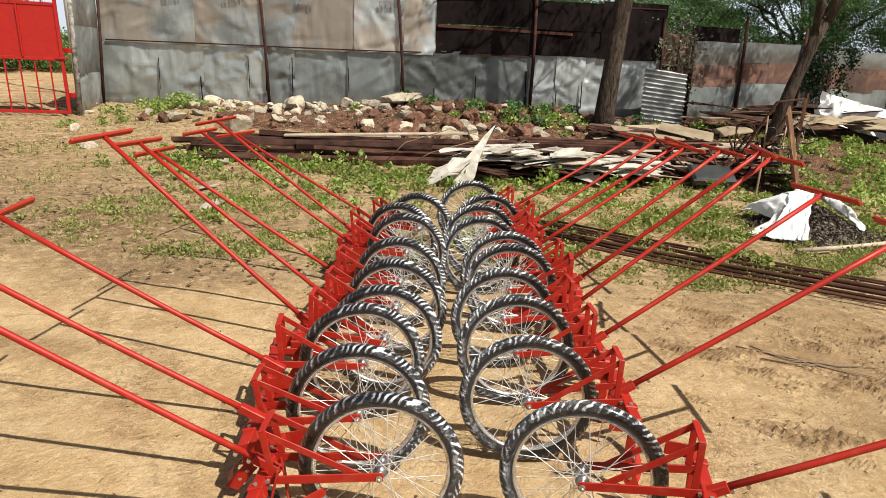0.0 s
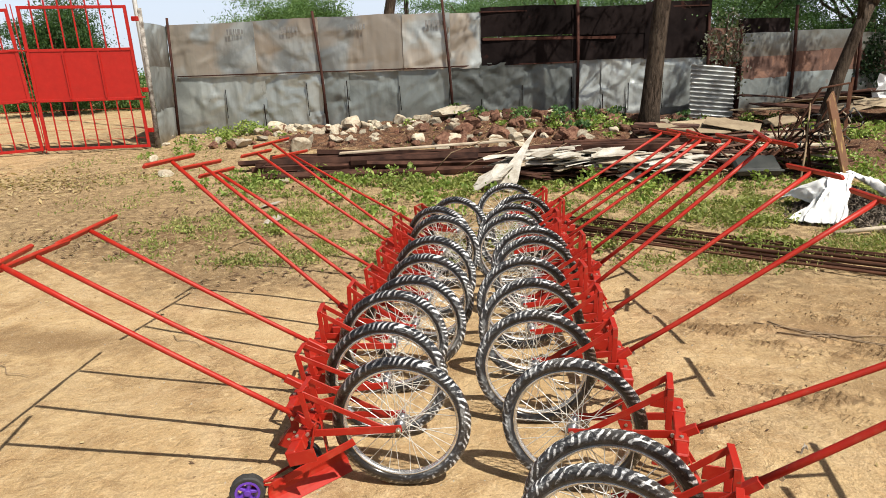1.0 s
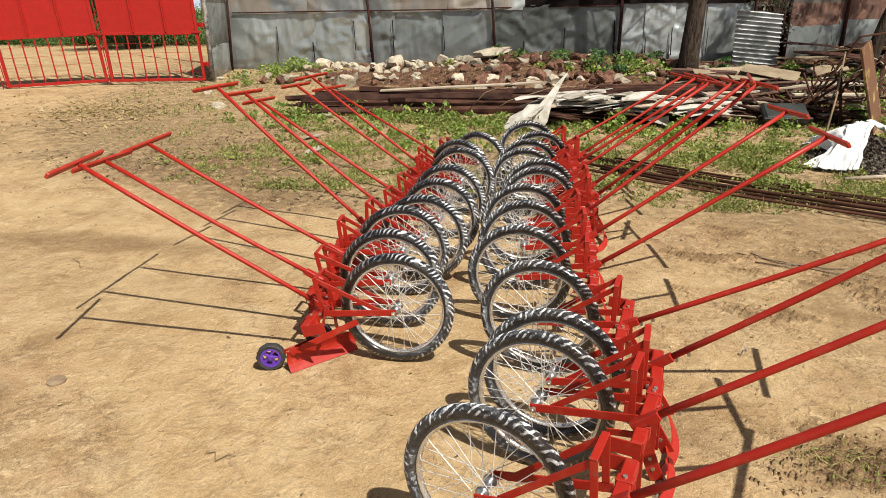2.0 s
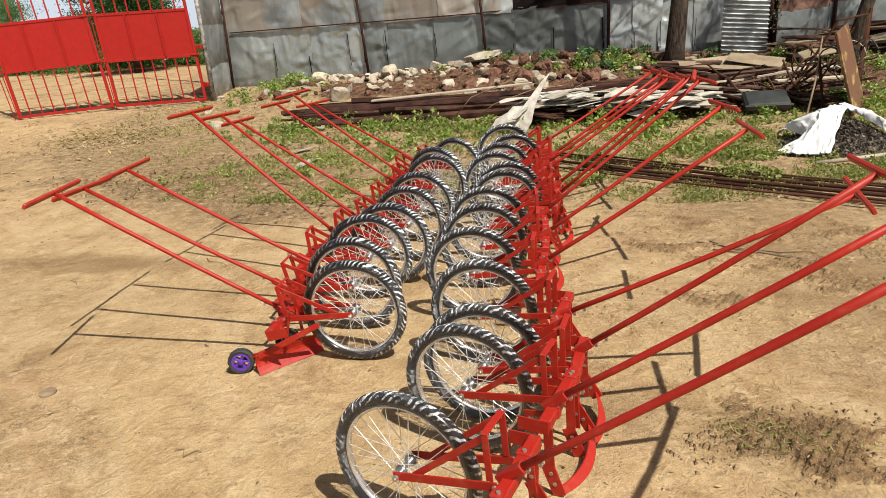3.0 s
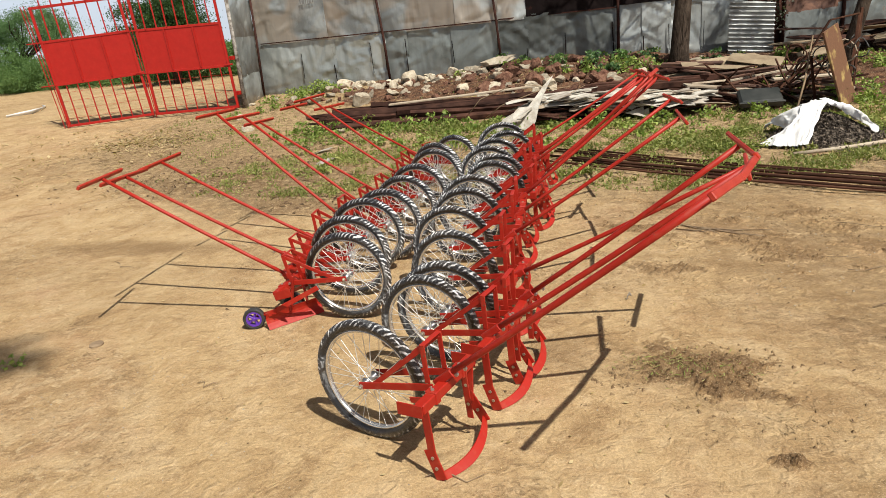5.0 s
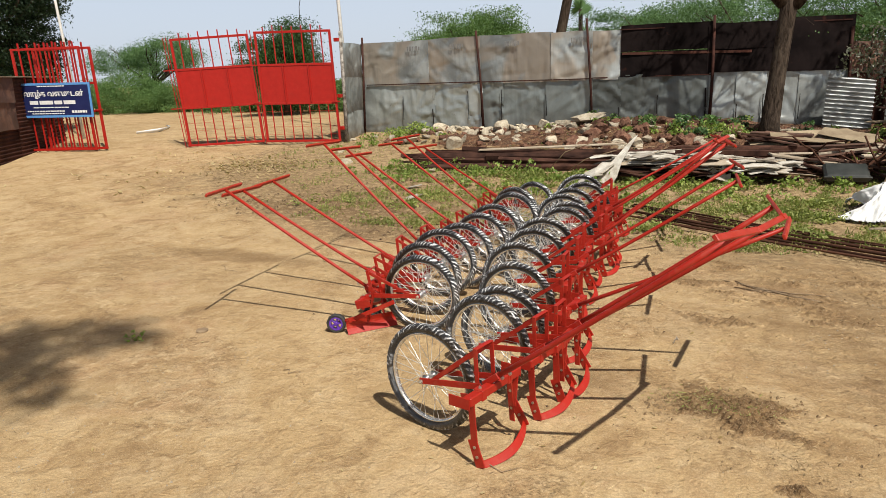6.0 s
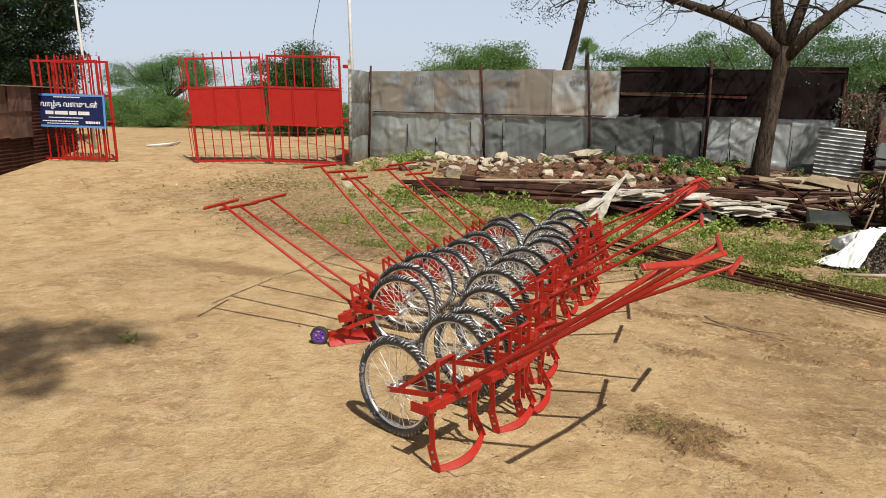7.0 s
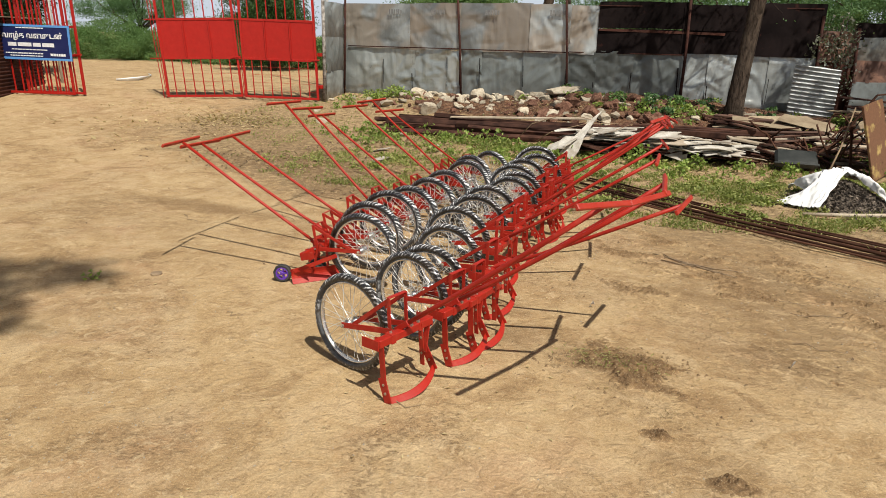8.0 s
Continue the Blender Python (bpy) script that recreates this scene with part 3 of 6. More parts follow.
trodden_soil(1.2, 3.4, 0.0, 1.95, 0.0085, heap_mask, lambda x, y: lump(x, y, 1.95, 1.15, 0.3, 0.22) * 0.02, 0.04, 1.0, "patch of trodden, broken brown soil in the sand")
trodden_soil(1.1, 4.6, 1.6, 4.7, 0.013, track_mask, lambda x, y: 0.0, 0.036, 0.6, "streaks of trampled, crumbly soil over the sand")


# ---------------------------------------------------------------- wheel weeders
HUB_Z = 0.272
SPOKES = 32
shared = {}


def weeder_meshes():
    tube = [(0.024 * math.cos(a * 2 * math.pi / 12), 0.025 * math.sin(a * 2 * math.pi / 12)) for a in range(12)]
    bm = ring(0.2465, tube, 96, uv=True)
    for v in bm.verts:
        a = math.atan2(v.co.z, v.co.x)
        w = (a / (2 * math.pi) * 42 + math.atan2(v.co.y, math.hypot(v.co.x, v.co.z) - 0.2465) / (2 * math.pi) * 3) % 1.0
        r = math.hypot(v.co.x, v.co.z)
        k = 1 + 0.006 * (w - 0.5)
        v.co.x *= k
        v.co.z *= k
        v.co.y *= 1 + 0.12 * (w - 0.5)
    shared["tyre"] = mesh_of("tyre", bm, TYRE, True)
    shared["rim"] = mesh_of("rim", ring(0.222, [(0.004, -0.014), (0.004, 0.014), (-0.003, 0.013), (-0.008, 0.006), (-0.008, -0.006), (-0.003, -0.013)], 64), RIM, True)
    bm = sweep([(0, -0.045, 0), (0, -0.04, 0), (0, -0.036, 0), (0, -0.031, 0), (0, -0.03, 0), (0, -0.026, 0), (0, 0.026, 0), (0, 0.03, 0), (0, 0.031, 0), (0, 0.036, 0), (0, 0.04, 0), (0, 0.045, 0)],
               [0.009, 0.011, 0.011, 0.012, 0.023, 0.011, 0.011, 0.023, 0.012, 0.011, 0.011, 0.009], 14)
    shared["hub"] = mesh_of("hub", bm, HUB, True)
    shared["axle"] = mesh_of("axle", sweep([(0, -0.078, 0), (0, 0.078, 0)], 0.005, 8), BOLT, True)
    shared["axle_nut"] = mesh_of("axle_nut", disc(0.0105, 0.01, 6), BOLT)
    for k in range(4):
        side = 0.03 if k % 2 else -0.03
        lean = 0.55 if k < 2 else -0.55
        a = (0.026 * math.cos(lean * 2.4), side, 0.026 * math.sin(lean * 2.4))
        shared["spoke", k] = mesh_of("spoke", sweep([a, (0.217, side * 0.1, 0)], 0.0016, 5, False), SPOKE, True)
    shared["bolt"] = mesh_of("bolt", disc(0.0075, 0.012, 6), BOLT)
    for s in (-1, 1):
        y0, y1 = 0.058 * s, 0.066 * s
        bm = flat_bar((-0.012, y0, HUB_Z), (0.352, y1, 0.338), 0.006, 0.03, bevel=0.0015)
        shared["fork_arm", s] = mesh_of("fork_arm", bm, RED)
        shared["brace", s] = mesh_of("brace", flat_bar((0.06, 0.052 * s, 0.288), (0.318, 0.058 * s, 0.496), 0.005, 0.022, bevel=0.0012), RED)
        shared["upright", s] = mesh_of("upright", flat_bar((0.328, 0.064 * s, 0.35), (0.32, 0.064 * s, 0.505), 0.005, 0.022, (1, 0, 0), bevel=0.0012), RED)
    shared["top_bar"] = mesh_of("top_bar", flat_bar((0.319, -0.067, 0.508), (0.319, 0.067, 0.508), 0.022, 0.005, bevel=0.0012), RED)
    shared["toolbar"] = mesh_of("toolbar", flat_bar((0.372, -0.205, 0.326), (0.372, 0.205, 0.326), 0.042, 0.042, bevel=0.004), RED)
    for s in (-1, 1):
        bm = box((0.11, 0.005, 0.052), pose(0.332, 0.208 * s, 0.318), 0.001)
        shared["end_plate", s] = mesh_of("end_plate", bm, RED)
        shared["clamp", s] = mesh_of("clamp", box((0.05, 0.034, 0.052), pose(0.372, 0.105 * s, 0.326), 0.003), RED)
    # the blade rests on its one end; the other is bolted higher
    for s, foot, low in ((-1, (0.408, -0.163), 0.004), (1, (0.435, 0.168), 0.07)):
        shared["tine", s] = mesh_of("tine", flat_bar((0.376, 0.182 * s, 0.34), (0.374, 0.158 * s, low + 0.09), 0.007, 0.034, (1, 0, 0), bevel=0.0015), RED)
        shared["tine_plate", s] = mesh_of("tine_plate", flat_bar((0.364, 0.162 * s, low + 0.125), (foot[0], foot[1], low), 0.006, 0.05, (1, 0, 0), bevel=0.0015), RED)
    shared["strut"] = mesh_of("strut", flat_bar((0.362, -0.115, 0.31), (0.262, -0.1, 0.286), 0.006, 0.024, bevel=0.0015), RED)
    shared["second_tine"] = mesh_of("second_tine", flat_bar((0.386, 0.105, 0.34), (0.39, 0.125, 0.1), 0.006, 0.028, (1, 0, 0), bevel=0.0015), RED)
    # half-moon blade: an upright band, bent backwards between the two tine plates
    bm = bmesh.new()
    rows = []
    for i in range(17):
        u = -1 + i / 8
        y = 0.005 + 0.168 * u
        x = 0.422 + 0.014 * u + 0.055 * (1 - u * u)
        z = 0.07 * ((u + 1) / 2) ** 2
        lean = 0.014 + 0.012 * (1 - u * u)
        rows.append([bm.verts.new(p) for p in ((x - 0.0025, y, z), (x + 0.0025, y, z), (x + 0.0025 - lean, y, z + 0.028), (x - 0.0025 - lean, y, z + 0.028))])
    for p, q in zip(rows, rows[1:]):
        for j in range(4):
            bm.faces.new((p[j], p[(j + 1) % 4], q[(j + 1) % 4], q[j]))
    bm.faces.new(rows[0][::-1])
    bm.faces.new(rows[-1])
    bmesh.ops.recalc_face_normals(bm, faces=bm.faces)
    shared["hoe_blade"] = mesh_of("hoe_blade", bm, RED)


def build_weeder(hub, yaw, tip, label, tool="hoe", pitch=0.0, bar_way=None, bar_length=0.47, tube=0.0117, start_at=None):
    """A one-wheel push weeder. hub: plan of the axle; yaw: degrees of its way from wheel to handle; tip: where the handle ends; start_at: where it is bolted on, if not at the middle."""
    z0 = land_at(*hub)
    base = pose(hub[0], hub[1], z0 + 0.002, 0, 0, yaw)
    tilt = pose(0, 0, HUB_Z) @ pose(0, 0, 0, 0, pitch, 0) @ pose(0, 0, -HUB_Z)
    drop = (tilt @ Vector((0.372, 0, 0.326))).z / 0.326
    reach = Matrix.Diagonal((1, 1, drop, 1))
    w = thing("wheel_weeder", label, "wheel weeder", base, "wheel weeders in two rows")
    wheel = part("wheel", shared["rim"], RIM, w, "steel spoked bicycle wheel", pose(0, 0, HUB_Z, 0, random.uniform(0, 90), 0))
    wheel.name = "wheel"
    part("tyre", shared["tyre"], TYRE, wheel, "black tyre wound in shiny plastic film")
    part("hub", shared["hub"], HUB, wheel, "steel hub")
    for k in range(SPOKES):
        part("spoke", shared["spoke", k % 4], SPOKE, wheel, m=pose(0, 0, 0, 0, k * 360 / SPOKES, 0))
    part("axle", shared["axle"], BOLT, w, m=pose(0, 0, HUB_Z))
    for s in (-1, 1):
        part("axle_nut", shared["axle_nut"], BOLT, w, m=pose(0, 0.068 * s, HUB_Z))
        for name in ("fork_arm", "brace", "upright", "clamp", "end_plate"):
            part(name, shared[name, s], RED, w, m=tilt)
    part("top_bar", shared["top_bar"], RED, w, m=tilt)
    part("toolbar", shared["toolbar"], RED, w, m=tilt)
    part("strut", shared["strut"], RED, w, m=tilt)
    bolts = [(0.345, 0.072, 0.337, 0), (0.345, -0.072, 0.337, 0), (0.372, 0.105, 0.352, 90), (0.372, -0.105, 0.352, 90)]
    if tool == "hoe":
        for s in (-1, 1):
            part("tine", shared["tine", s], RED, w, m=reach)
            part("tine_plate", shared["tine_plate", s], RED, w, m=reach)
            bolts += [(0.378, 0.163 * s, 0.095 if s < 0 else 0.165, 0), (0.391 if s < 0 else 0.405, 0.164 * s, 0.052 if s < 0 else 0.12, 0)]
        part("second_tine", shared["second_tine"], RED, w, m=reach)
        part("hoe_blade", shared["hoe_blade"], RED, w, "half-moon cutting blade")
        bolts += [(0.39, 0.113, 0.26, 0), (0.39, 0.12, 0.17, 0)]
    for x, y, z, r in bolts:
        part("bolt", shared["bolt"], BOLT, w, m=(tilt if z > 0.3 else reach) @ pose(x, y, z, r, 0, 0))
    inv = base.inverted()
    start = inv @ Vector(start_at) if start_at else tilt @ Vector((0.335, 0.0, 0.335))
    end = inv @ Vector(tip)
    mid = start.lerp(end, 0.5) + Vector((0, 0, -0.008))
    handle = part("handle", sweep([start, start.lerp(end, 0.25) + Vector((0, 0, -0.006)), mid, start.lerp(end, 0.75) + Vector((0, 0, -0.006)), end], tube, 12), RED, w, "long red painted steel pipe", smooth=True)
    mh, d = between(start, end)
    part("handle_socket", box((0.1, 0.031, 0.03), mh @ pose(-d / 2 + 0.035, 0, -0.002), 0.003), RED, w)
    for k in (0.03, 0.09, 0.14):
        part("bolt", shared["bolt"], BOLT, w, m=mh @ pose(-d / 2 + k, 0, -0.02))
    way = base.to_3x3().inverted() @ Vector(bar_way) if bar_way else mh.to_3x3() @ Vector((0.0, 1.0, random.uniform(-0.05, 0.05)))
    way.normalize()
    grip = flat_bar(end + mh.to_3x3().col[0] * 0.012 - way * bar_length / 2, end + mh.to_3x3().col[0] * 0.012 + way * bar_length / 2, 0.016, 0.026, mh.to_3x3().col[2], 0.003)
    part("crossbar", grip, RED_BAR, handle, "square red crossbar grip")
    return w


weeder_meshes()
PLAIN = "red push weeder with bicycle wheel and half-moon blade"
RIGHT = [  # axle x, y; turn; pitch; handle end x, y, z
    (0.648, 0.43, -13, 0, 1.97, 0.155, 1.125),
    (0.75, 0.93, -12, 2, 2.08, 0.63, 1.073),
    (0.78, 1.12, -5, 3, 2.09, 1.02, 1.07),
    (0.68, 1.62, -7, 4, 2.16, 1.43, 0.89),
    (0.53, 2.12, 2, 4, 1.9, 2.23, 1.0),
    (0.5, 2.58, 6, 4, 1.86, 2.86, 1.02),
    (0.45, 2.97, 9, 3, 1.78, 3.29, 1.12),
    (0.5, 3.44, -2, 3, 1.74, 3.33, 1.145),
    (0.47, 3.7, 8, 4, 1.75, 3.97, 1.06),
    (0.32, 4.06, 10, 4, 1.66, 4.44, 1.01),
    (0.31, 4.4, 6, 4, 1.67, 4.62, 1.02),
    (0.36, 4.74, 12, 4, 1.64, 5.15, 0.98),
    (0.22, 5.16, 14, 4, 1.57, 5.65, 0.94),
]
BAR_WAYS = {0: (0.12, 0.49, -0.07), 1: (0.09, 0.42, -0.03), 2: (-0.05, 0.42, 0.0), 3: (0.03, 0.44, 0.0)}
RIGHT_STARTS = {0: (0.981, 0.334, 0.345), 1: (1.071, 0.748, 0.34), 2: (1.143, 1.172, 0.324), 3: (1.028, 1.529, 0.305)}
LEFT_STARTS = {0: (-0.43, 1.79, 0.31), 1: (-0.474, 2.185, 0.31)}
LEFT = [
    (0.028, 1.59, 183, 14, -1.3, 1.305, 0.974),
    (-0.11, 1.94, 186, 14, -1.475, 1.684, 0.9),
    (-0.17, 2.36, 190, 7, -1.515, 2.086, 0.91),
    (-0.11, 2.61, 183, 2, -1.39, 2.65, 1.15),
    (-0.11, 3.02, 177, 9, -1.47, 3.12, 1.06),
    (-0.14, 3.43, 178, 9, -1.56, 3.49, 0.96),
    (-0.17, 4.02, 176, 8, -1.56, 4.14, 1.0),
    (-0.24, 4.3, 168, 8, -1.65, 4.65, 1.02),
    (-0.14, 4.63, 163, 9, -1.71, 5.2, 0.86),
]
for i, (x, y, yaw, pitch, tx, ty, tz) in enumerate(RIGHT):
    build_weeder((x, y), yaw, (tx, ty, tz), PLAIN, pitch=pitch, bar_way=BAR_WAYS.get(i), bar_length=0.49 if i < 2 else 0.46, tube=0.0122 if i < 3 else 0.0115, start_at=RIGHT_STARTS.get(i))
for i, (x, y, yaw, pitch, tx, ty, tz) in enumerate(LEFT[1:]):
    build_weeder((x, y), yaw, (tx, ty, tz), PLAIN, pitch=pitch, bar_length=0.5 if i < 2 else 0.46, tube=0.0108, start_at=LEFT_STARTS.get(i))


def build_scraper_weeder(x, y, yaw, pitch, tx, ty, tz):
    """The weeder with a levelling board and two small wheels in place of the blade."""
    w = build_weeder((x, y), yaw, (tx, ty, tz), "red push weeder with scraper board and two small purple-spoked wheels", "scraper", pitch, bar_length=0.52, tube=0.0108)
    # in the weeder's own axes: x away from the wheel, y across
    a, b = Vector((0.468, 0.186, 0.006)), Vector((0.245, -0.075, 0.006))
    m, d = between(a, b)
    board = bmesh.new()
    rows = []
    for i in range(7):
        u = i / 6
        off = 0.02 * math.sin(math.pi * u) + 0.02 * u - 0.02
        rows.append([board.verts.new(m @ Vector((s * (d / 2 + 0.01), off + th, 0.098 * u))) for s, th in ((-1, 0.0), (1, 0.0), (1, 0.004), (-1, 0.004))])
    for p, q in zip(rows, rows[1:]):
        for j in range(4):
            board.faces.new((p[j], p[(j + 1) % 4], q[(j + 1) % 4], q[j]))
    board.faces.new(rows[0][::-1])
    board.faces.new(rows[-1])
    bmesh.ops.recalc_face_normals(board, faces=board.faces)
    part("scraper_board", board, RED, w, "curved red steel levelling board")
    part("board_arm", flat_bar(a + Vector((0.0, -0.01, 0.088)), (0.17, 0.074, 0.226), 0.006, 0.03, bevel=0.0015), RED, w)
    part("board_arm", flat_bar((0.34, -0.07, 0.25), (0.3, -0.02, 0.085), 0.03, 0.006, (1, 0, 0), bevel=0.0015), RED, w)
    part("board_arm", flat_bar((0.315, 0.073, 0.3), (0.36, 0.09, 0.085), 0.03, 0.006, (1, 0, 0), bevel=0.0015), RED, w)
    c1, c2 = Vector((0.568, 0.1725, 0.068)), Vector((0.415, -0.062, 0.068))
    part("wheel_axle", sweep([c1, c2], 0.006, 8), RED, w, smooth=True)
    for off in (0.03, 0.055):
        part("axle_link", sweep([c1.lerp(c2, off * 2.4) + Vector((0, 0, 0.01)), (0.42, 0.17, 0.07 + off)], 0.005, 6), RED, w)
    across = Vector((0.3, -0.95, 0.0)).normalized()
    for c, mat in ((c1, PURPLE), (c2, RUBBER)):
        turn = Vector((0, 1, 0)).rotation_difference(across).to_matrix().to_4x4()
        mm = Matrix.Translation(c) @ turn @ Matrix.Scale(1.14, 4)
        tyre = [(0.0, -0.017), (0.006, -0.013), (0.007, 0.0), (0.006, 0.013), (0.0, 0.017), (-0.012, 0.015), (-0.012, -0.015)]
        bm = ring(0.052, tyre, 36)
        for v in bm.verts:
            r = math.hypot(v.co.x, v.co.z)
            if r > 0.0555 and int(math.atan2(v.co.z, v.co.x) / (2 * math.pi) * 36 + 36) % 2:
                v.co.x *= 0.96
                v.co.z *= 0.96
        small = part("small_wheel", bm, RUBBER, w, "small ribbed black tyre", mm)
        part("wheel_rim", ring(0.038, [(0.003, -0.016), (0.003, 0.016), (-0.005, 0.016), (-0.005, -0.016)], 28), mat, small, "purple plastic rim" if mat is PURPLE else "")
        part("wheel_boss", sweep([(0, -0.02, 0), (0, -0.018, 0), (0, 0.018, 0), (0, 0.024, 0)], [0.009, 0.012, 0.012, 0.008], 12), mat, small)
        for k in range(5):
            part("wheel_arm", flat_bar((0.008, 0, 0), (0.035, 0, 0), 0.024, 0.011, bevel=0.002), mat, small, m=pose(0, 0, 0, 0, k * 72, 0))


build_scraper_weeder(*LEFT[0])


# ---------------------------------------------------------------- gate
def gate_leaf(a, b, height, label, folded=False, sheet=True, lean=0.0, foot=None, rise=0.0):
    """A leaf of square tube with pales, a plain sheet in its middle and a barred lower field. a, b: plan of its lower corners."""
    za, zb = land_at(*a), land_at(*b)
    origin = Vector((*a, foot if foot else max(za, zb) + 0.03))
    length = math.hypot(b[0] - a[0], b[1] - a[1])
    g = thing("gate_leaf", label, "gate", Matrix.Translation(origin) @ pose(0, 0, 0, 0, 0, math.degrees(math.atan2(b[1] - a[1], b[0] - a[0]))), "gate leaves")
    # the frame has sunk out of square
    skew = Matrix(((1, 0, -lean, 0), (0, 1, 0, 0), (rise, 0, 1, 0), (0, 0, 0, 1)))

    def piece(name, size, m, bevel=0.0, label=""):
        bm = box(size, m, bevel)
        bm.transform(skew)
        part(name, bm, RED_GATE, g, label)

    low, high, t = 0.79, 1.36 if folded else 1.56, 0.045
    for x in (t / 2, length - t / 2):
        piece("stile", (t, t, height), pose(x, 0, height / 2), 0.003)
    for z in (t / 2, low, high, height - t / 2):
        piece("rail", (length - 2 * t, t * 0.8, t), pose(length / 2, 0, z), 0.003)
    if sheet:
        piece("sheet", (length - 2 * t, 0.006, high - low - t), pose(length / 2, -0.004, (high + low) / 2), 0.0, "plain red sheet steel")
        for k in (1, 2):
            piece("rib", (0.022, 0.03, high - low - t), pose(length * k / 3, -0.02, (high + low) / 2))
    count = round(length / 0.195)
    fat = 0.026 if folded else 0.02
    for k in range(1, count):
        piece("pale", (fat, fat, height - high + 0.1), pose(length * k / count, 0.008 * (-1) ** k, (height + high + 0.1) / 2 + random.uniform(-0.02, 0.02), 0, random.uniform(-0.6, 0.6), 0))
        piece("bar", (fat * 0.9, fat * 0.9, low), pose(length * k / count, 0, low / 2))
    piece("latch", (0.16, 0.03, 0.03), pose(length - 0.02, -0.03, low + 0.02), 0.003)
    if not folded:
        for k in range(1, 5):
            piece("cross_wire", (length - 2 * t, 0.004, 0.004), pose(length / 2, 0.012, low * k / 5))
        for z in (low, high):
            piece("bolt_bar", (0.26, 0.02, 0.02), pose(-0.1, -0.03, z), 0.003)
        for k in range(2):
            piece("guard_rod", (0.012, 0.012, height + 0.06), pose(-0.05 - 0.06 * k, 0.01, height / 2, 0, -1.5, 0))
    return g


gate_leaf((-7.43, 9.35), (-5.93, 9.86), 2.22, "red steel gate leaf with solid middle panel, shut", lean=0.034, foot=0.465, rise=-0.012)
gate_leaf((-8.95, 8.7), (-7.48, 9.34), 2.18, "red steel gate leaf with solid middle panel, ajar", lean=0.07, foot=0.424, rise=0.03)
gate_leaf((-12.18, 7.43), (-10.68, 7.86), 2.1, "red barred gate leaf folded back, carrying a sign", folded=True, sheet=False, lean=0.035)
gate_leaf((-11.88, 7.68), (-10.54, 8.0), 2.08, "red barred gate leaf folded behind the sign", folded=True, sheet=False, lean=0.035)


def gate_post(x, y, height, material, label):
    z = land_at(x, y)
    p = thing("gate_post", label, "post", pose(x, y, z - 0.05))
    part("shaft", sweep([(0, 0, 0), (0.01, 0, height * 0.5), (0, 0.01, height)], [0.042, 0.037, 0.034], 10), material, p, smooth=True)
    for h in (0.35, 1.0, 2.1):
        part("hinge", box((0.09, 0.1, 0.07), pose(-0.06, -0.04, h), 0.005), RED_GATE, p)
    return p


gate_post(-5.87, 9.98, 2.26, POST_BARK, "rough mottled gate post with red hinges")


def sign():
    m = pose(-11.43, 7.56, land_at(-11.43, 7.6) + 1.08, 90, 0.6, 16)
    s = thing("sign_board", "navy blue enamel sign with white lettering and light blue border", "sign", m)
    wide, high = 1.8, 0.7
    part("board", box((wide, high, 0.012)), NAVY, s)
    for y in (-1, 1):
        part("border", box((wide, 0.045, 0.01), pose(0, y * (high / 2 - 0.0225), 0.009)), SIGN_BLUE, s)
    for x in (-1, 1):
        part("border", box((0.045, high - 0.09, 0.01), pose(x * (wide / 2 - 0.0225), 0, 0.009)), SIGN_BLUE, s)
    cu = bpy.data.curves.new("lettering", "FONT")
    cu.body, cu.size, cu.align_x, cu.align_y, cu.extrude = "வாழ்க வளமுடன்", 0.2, "CENTER", "CENTER", 0.002
    cu.offset = 0.0045
    cu.space_character = 1.0
    tmp = bpy.data.objects.new("lettering", cu)
    scene.collection.objects.link(tmp)
    bpy.context.view_layer.update()
    me = bpy.data.meshes.new_from_object(tmp.evaluated_get(bpy.context.evaluated_depsgraph_get()))
    bpy.data.objects.remove(tmp)
    me.materials.clear()
    me.materials.append(WHITE)
    xs = [v.co.x for v in me.vertices] or [0, 1]
    k = 1.36 / max(0.1, max(xs) - min(xs))
    off = (max(xs) + min(xs)) / 2
    part("lettering", me, WHITE, s, m=Matrix.Translation((0.05, 0.13, 0.011)) @ Matrix.Diagonal((k, min(k, 1.15), 1, 1)) @ Matrix.Translation((-off, 0, 0)))
    rng = random.Random(8)
    for y, h, a, b, w in ((-0.045, 0.075, -0.52, 0.4, 0.26), (-0.145, 0.02, -0.45, 0.3, 0.08), (-0.22, 0.024, -0.6, 0.2, 0.06), (-0.27, 0.02, -0.5, 0.25, 0.05), (-0.235, 0.05, 0.42, 0.74, 0.05), (0.285, 0.02, -0.3, 0.3, 0.07)):
        x = a
        while x < b:
            d = w * rng.uniform(0.6, 1.2)
            part("writing_bar", box((d, h, 0.003), pose(x + d / 2, y, 0.008)), WHITE, s)
            x += d + (0.035 if h > 0.06 else 0.012)


sign()


# ---------------------------------------------------------------- fence
def fence_line(x):
    """Plan of the fence: its y at x."""
    pts = ((-6.3, 11.35), (-3.4, 11.4), (-0.9, 11.45), (1.05, 11.85), (3.4, 12.5), (5.1, 13.6), (9.0, 15.5), (14.0, 17.5))
    return float(np.interp(x, [p[0] for p in pts], [p[1] for p in pts]))


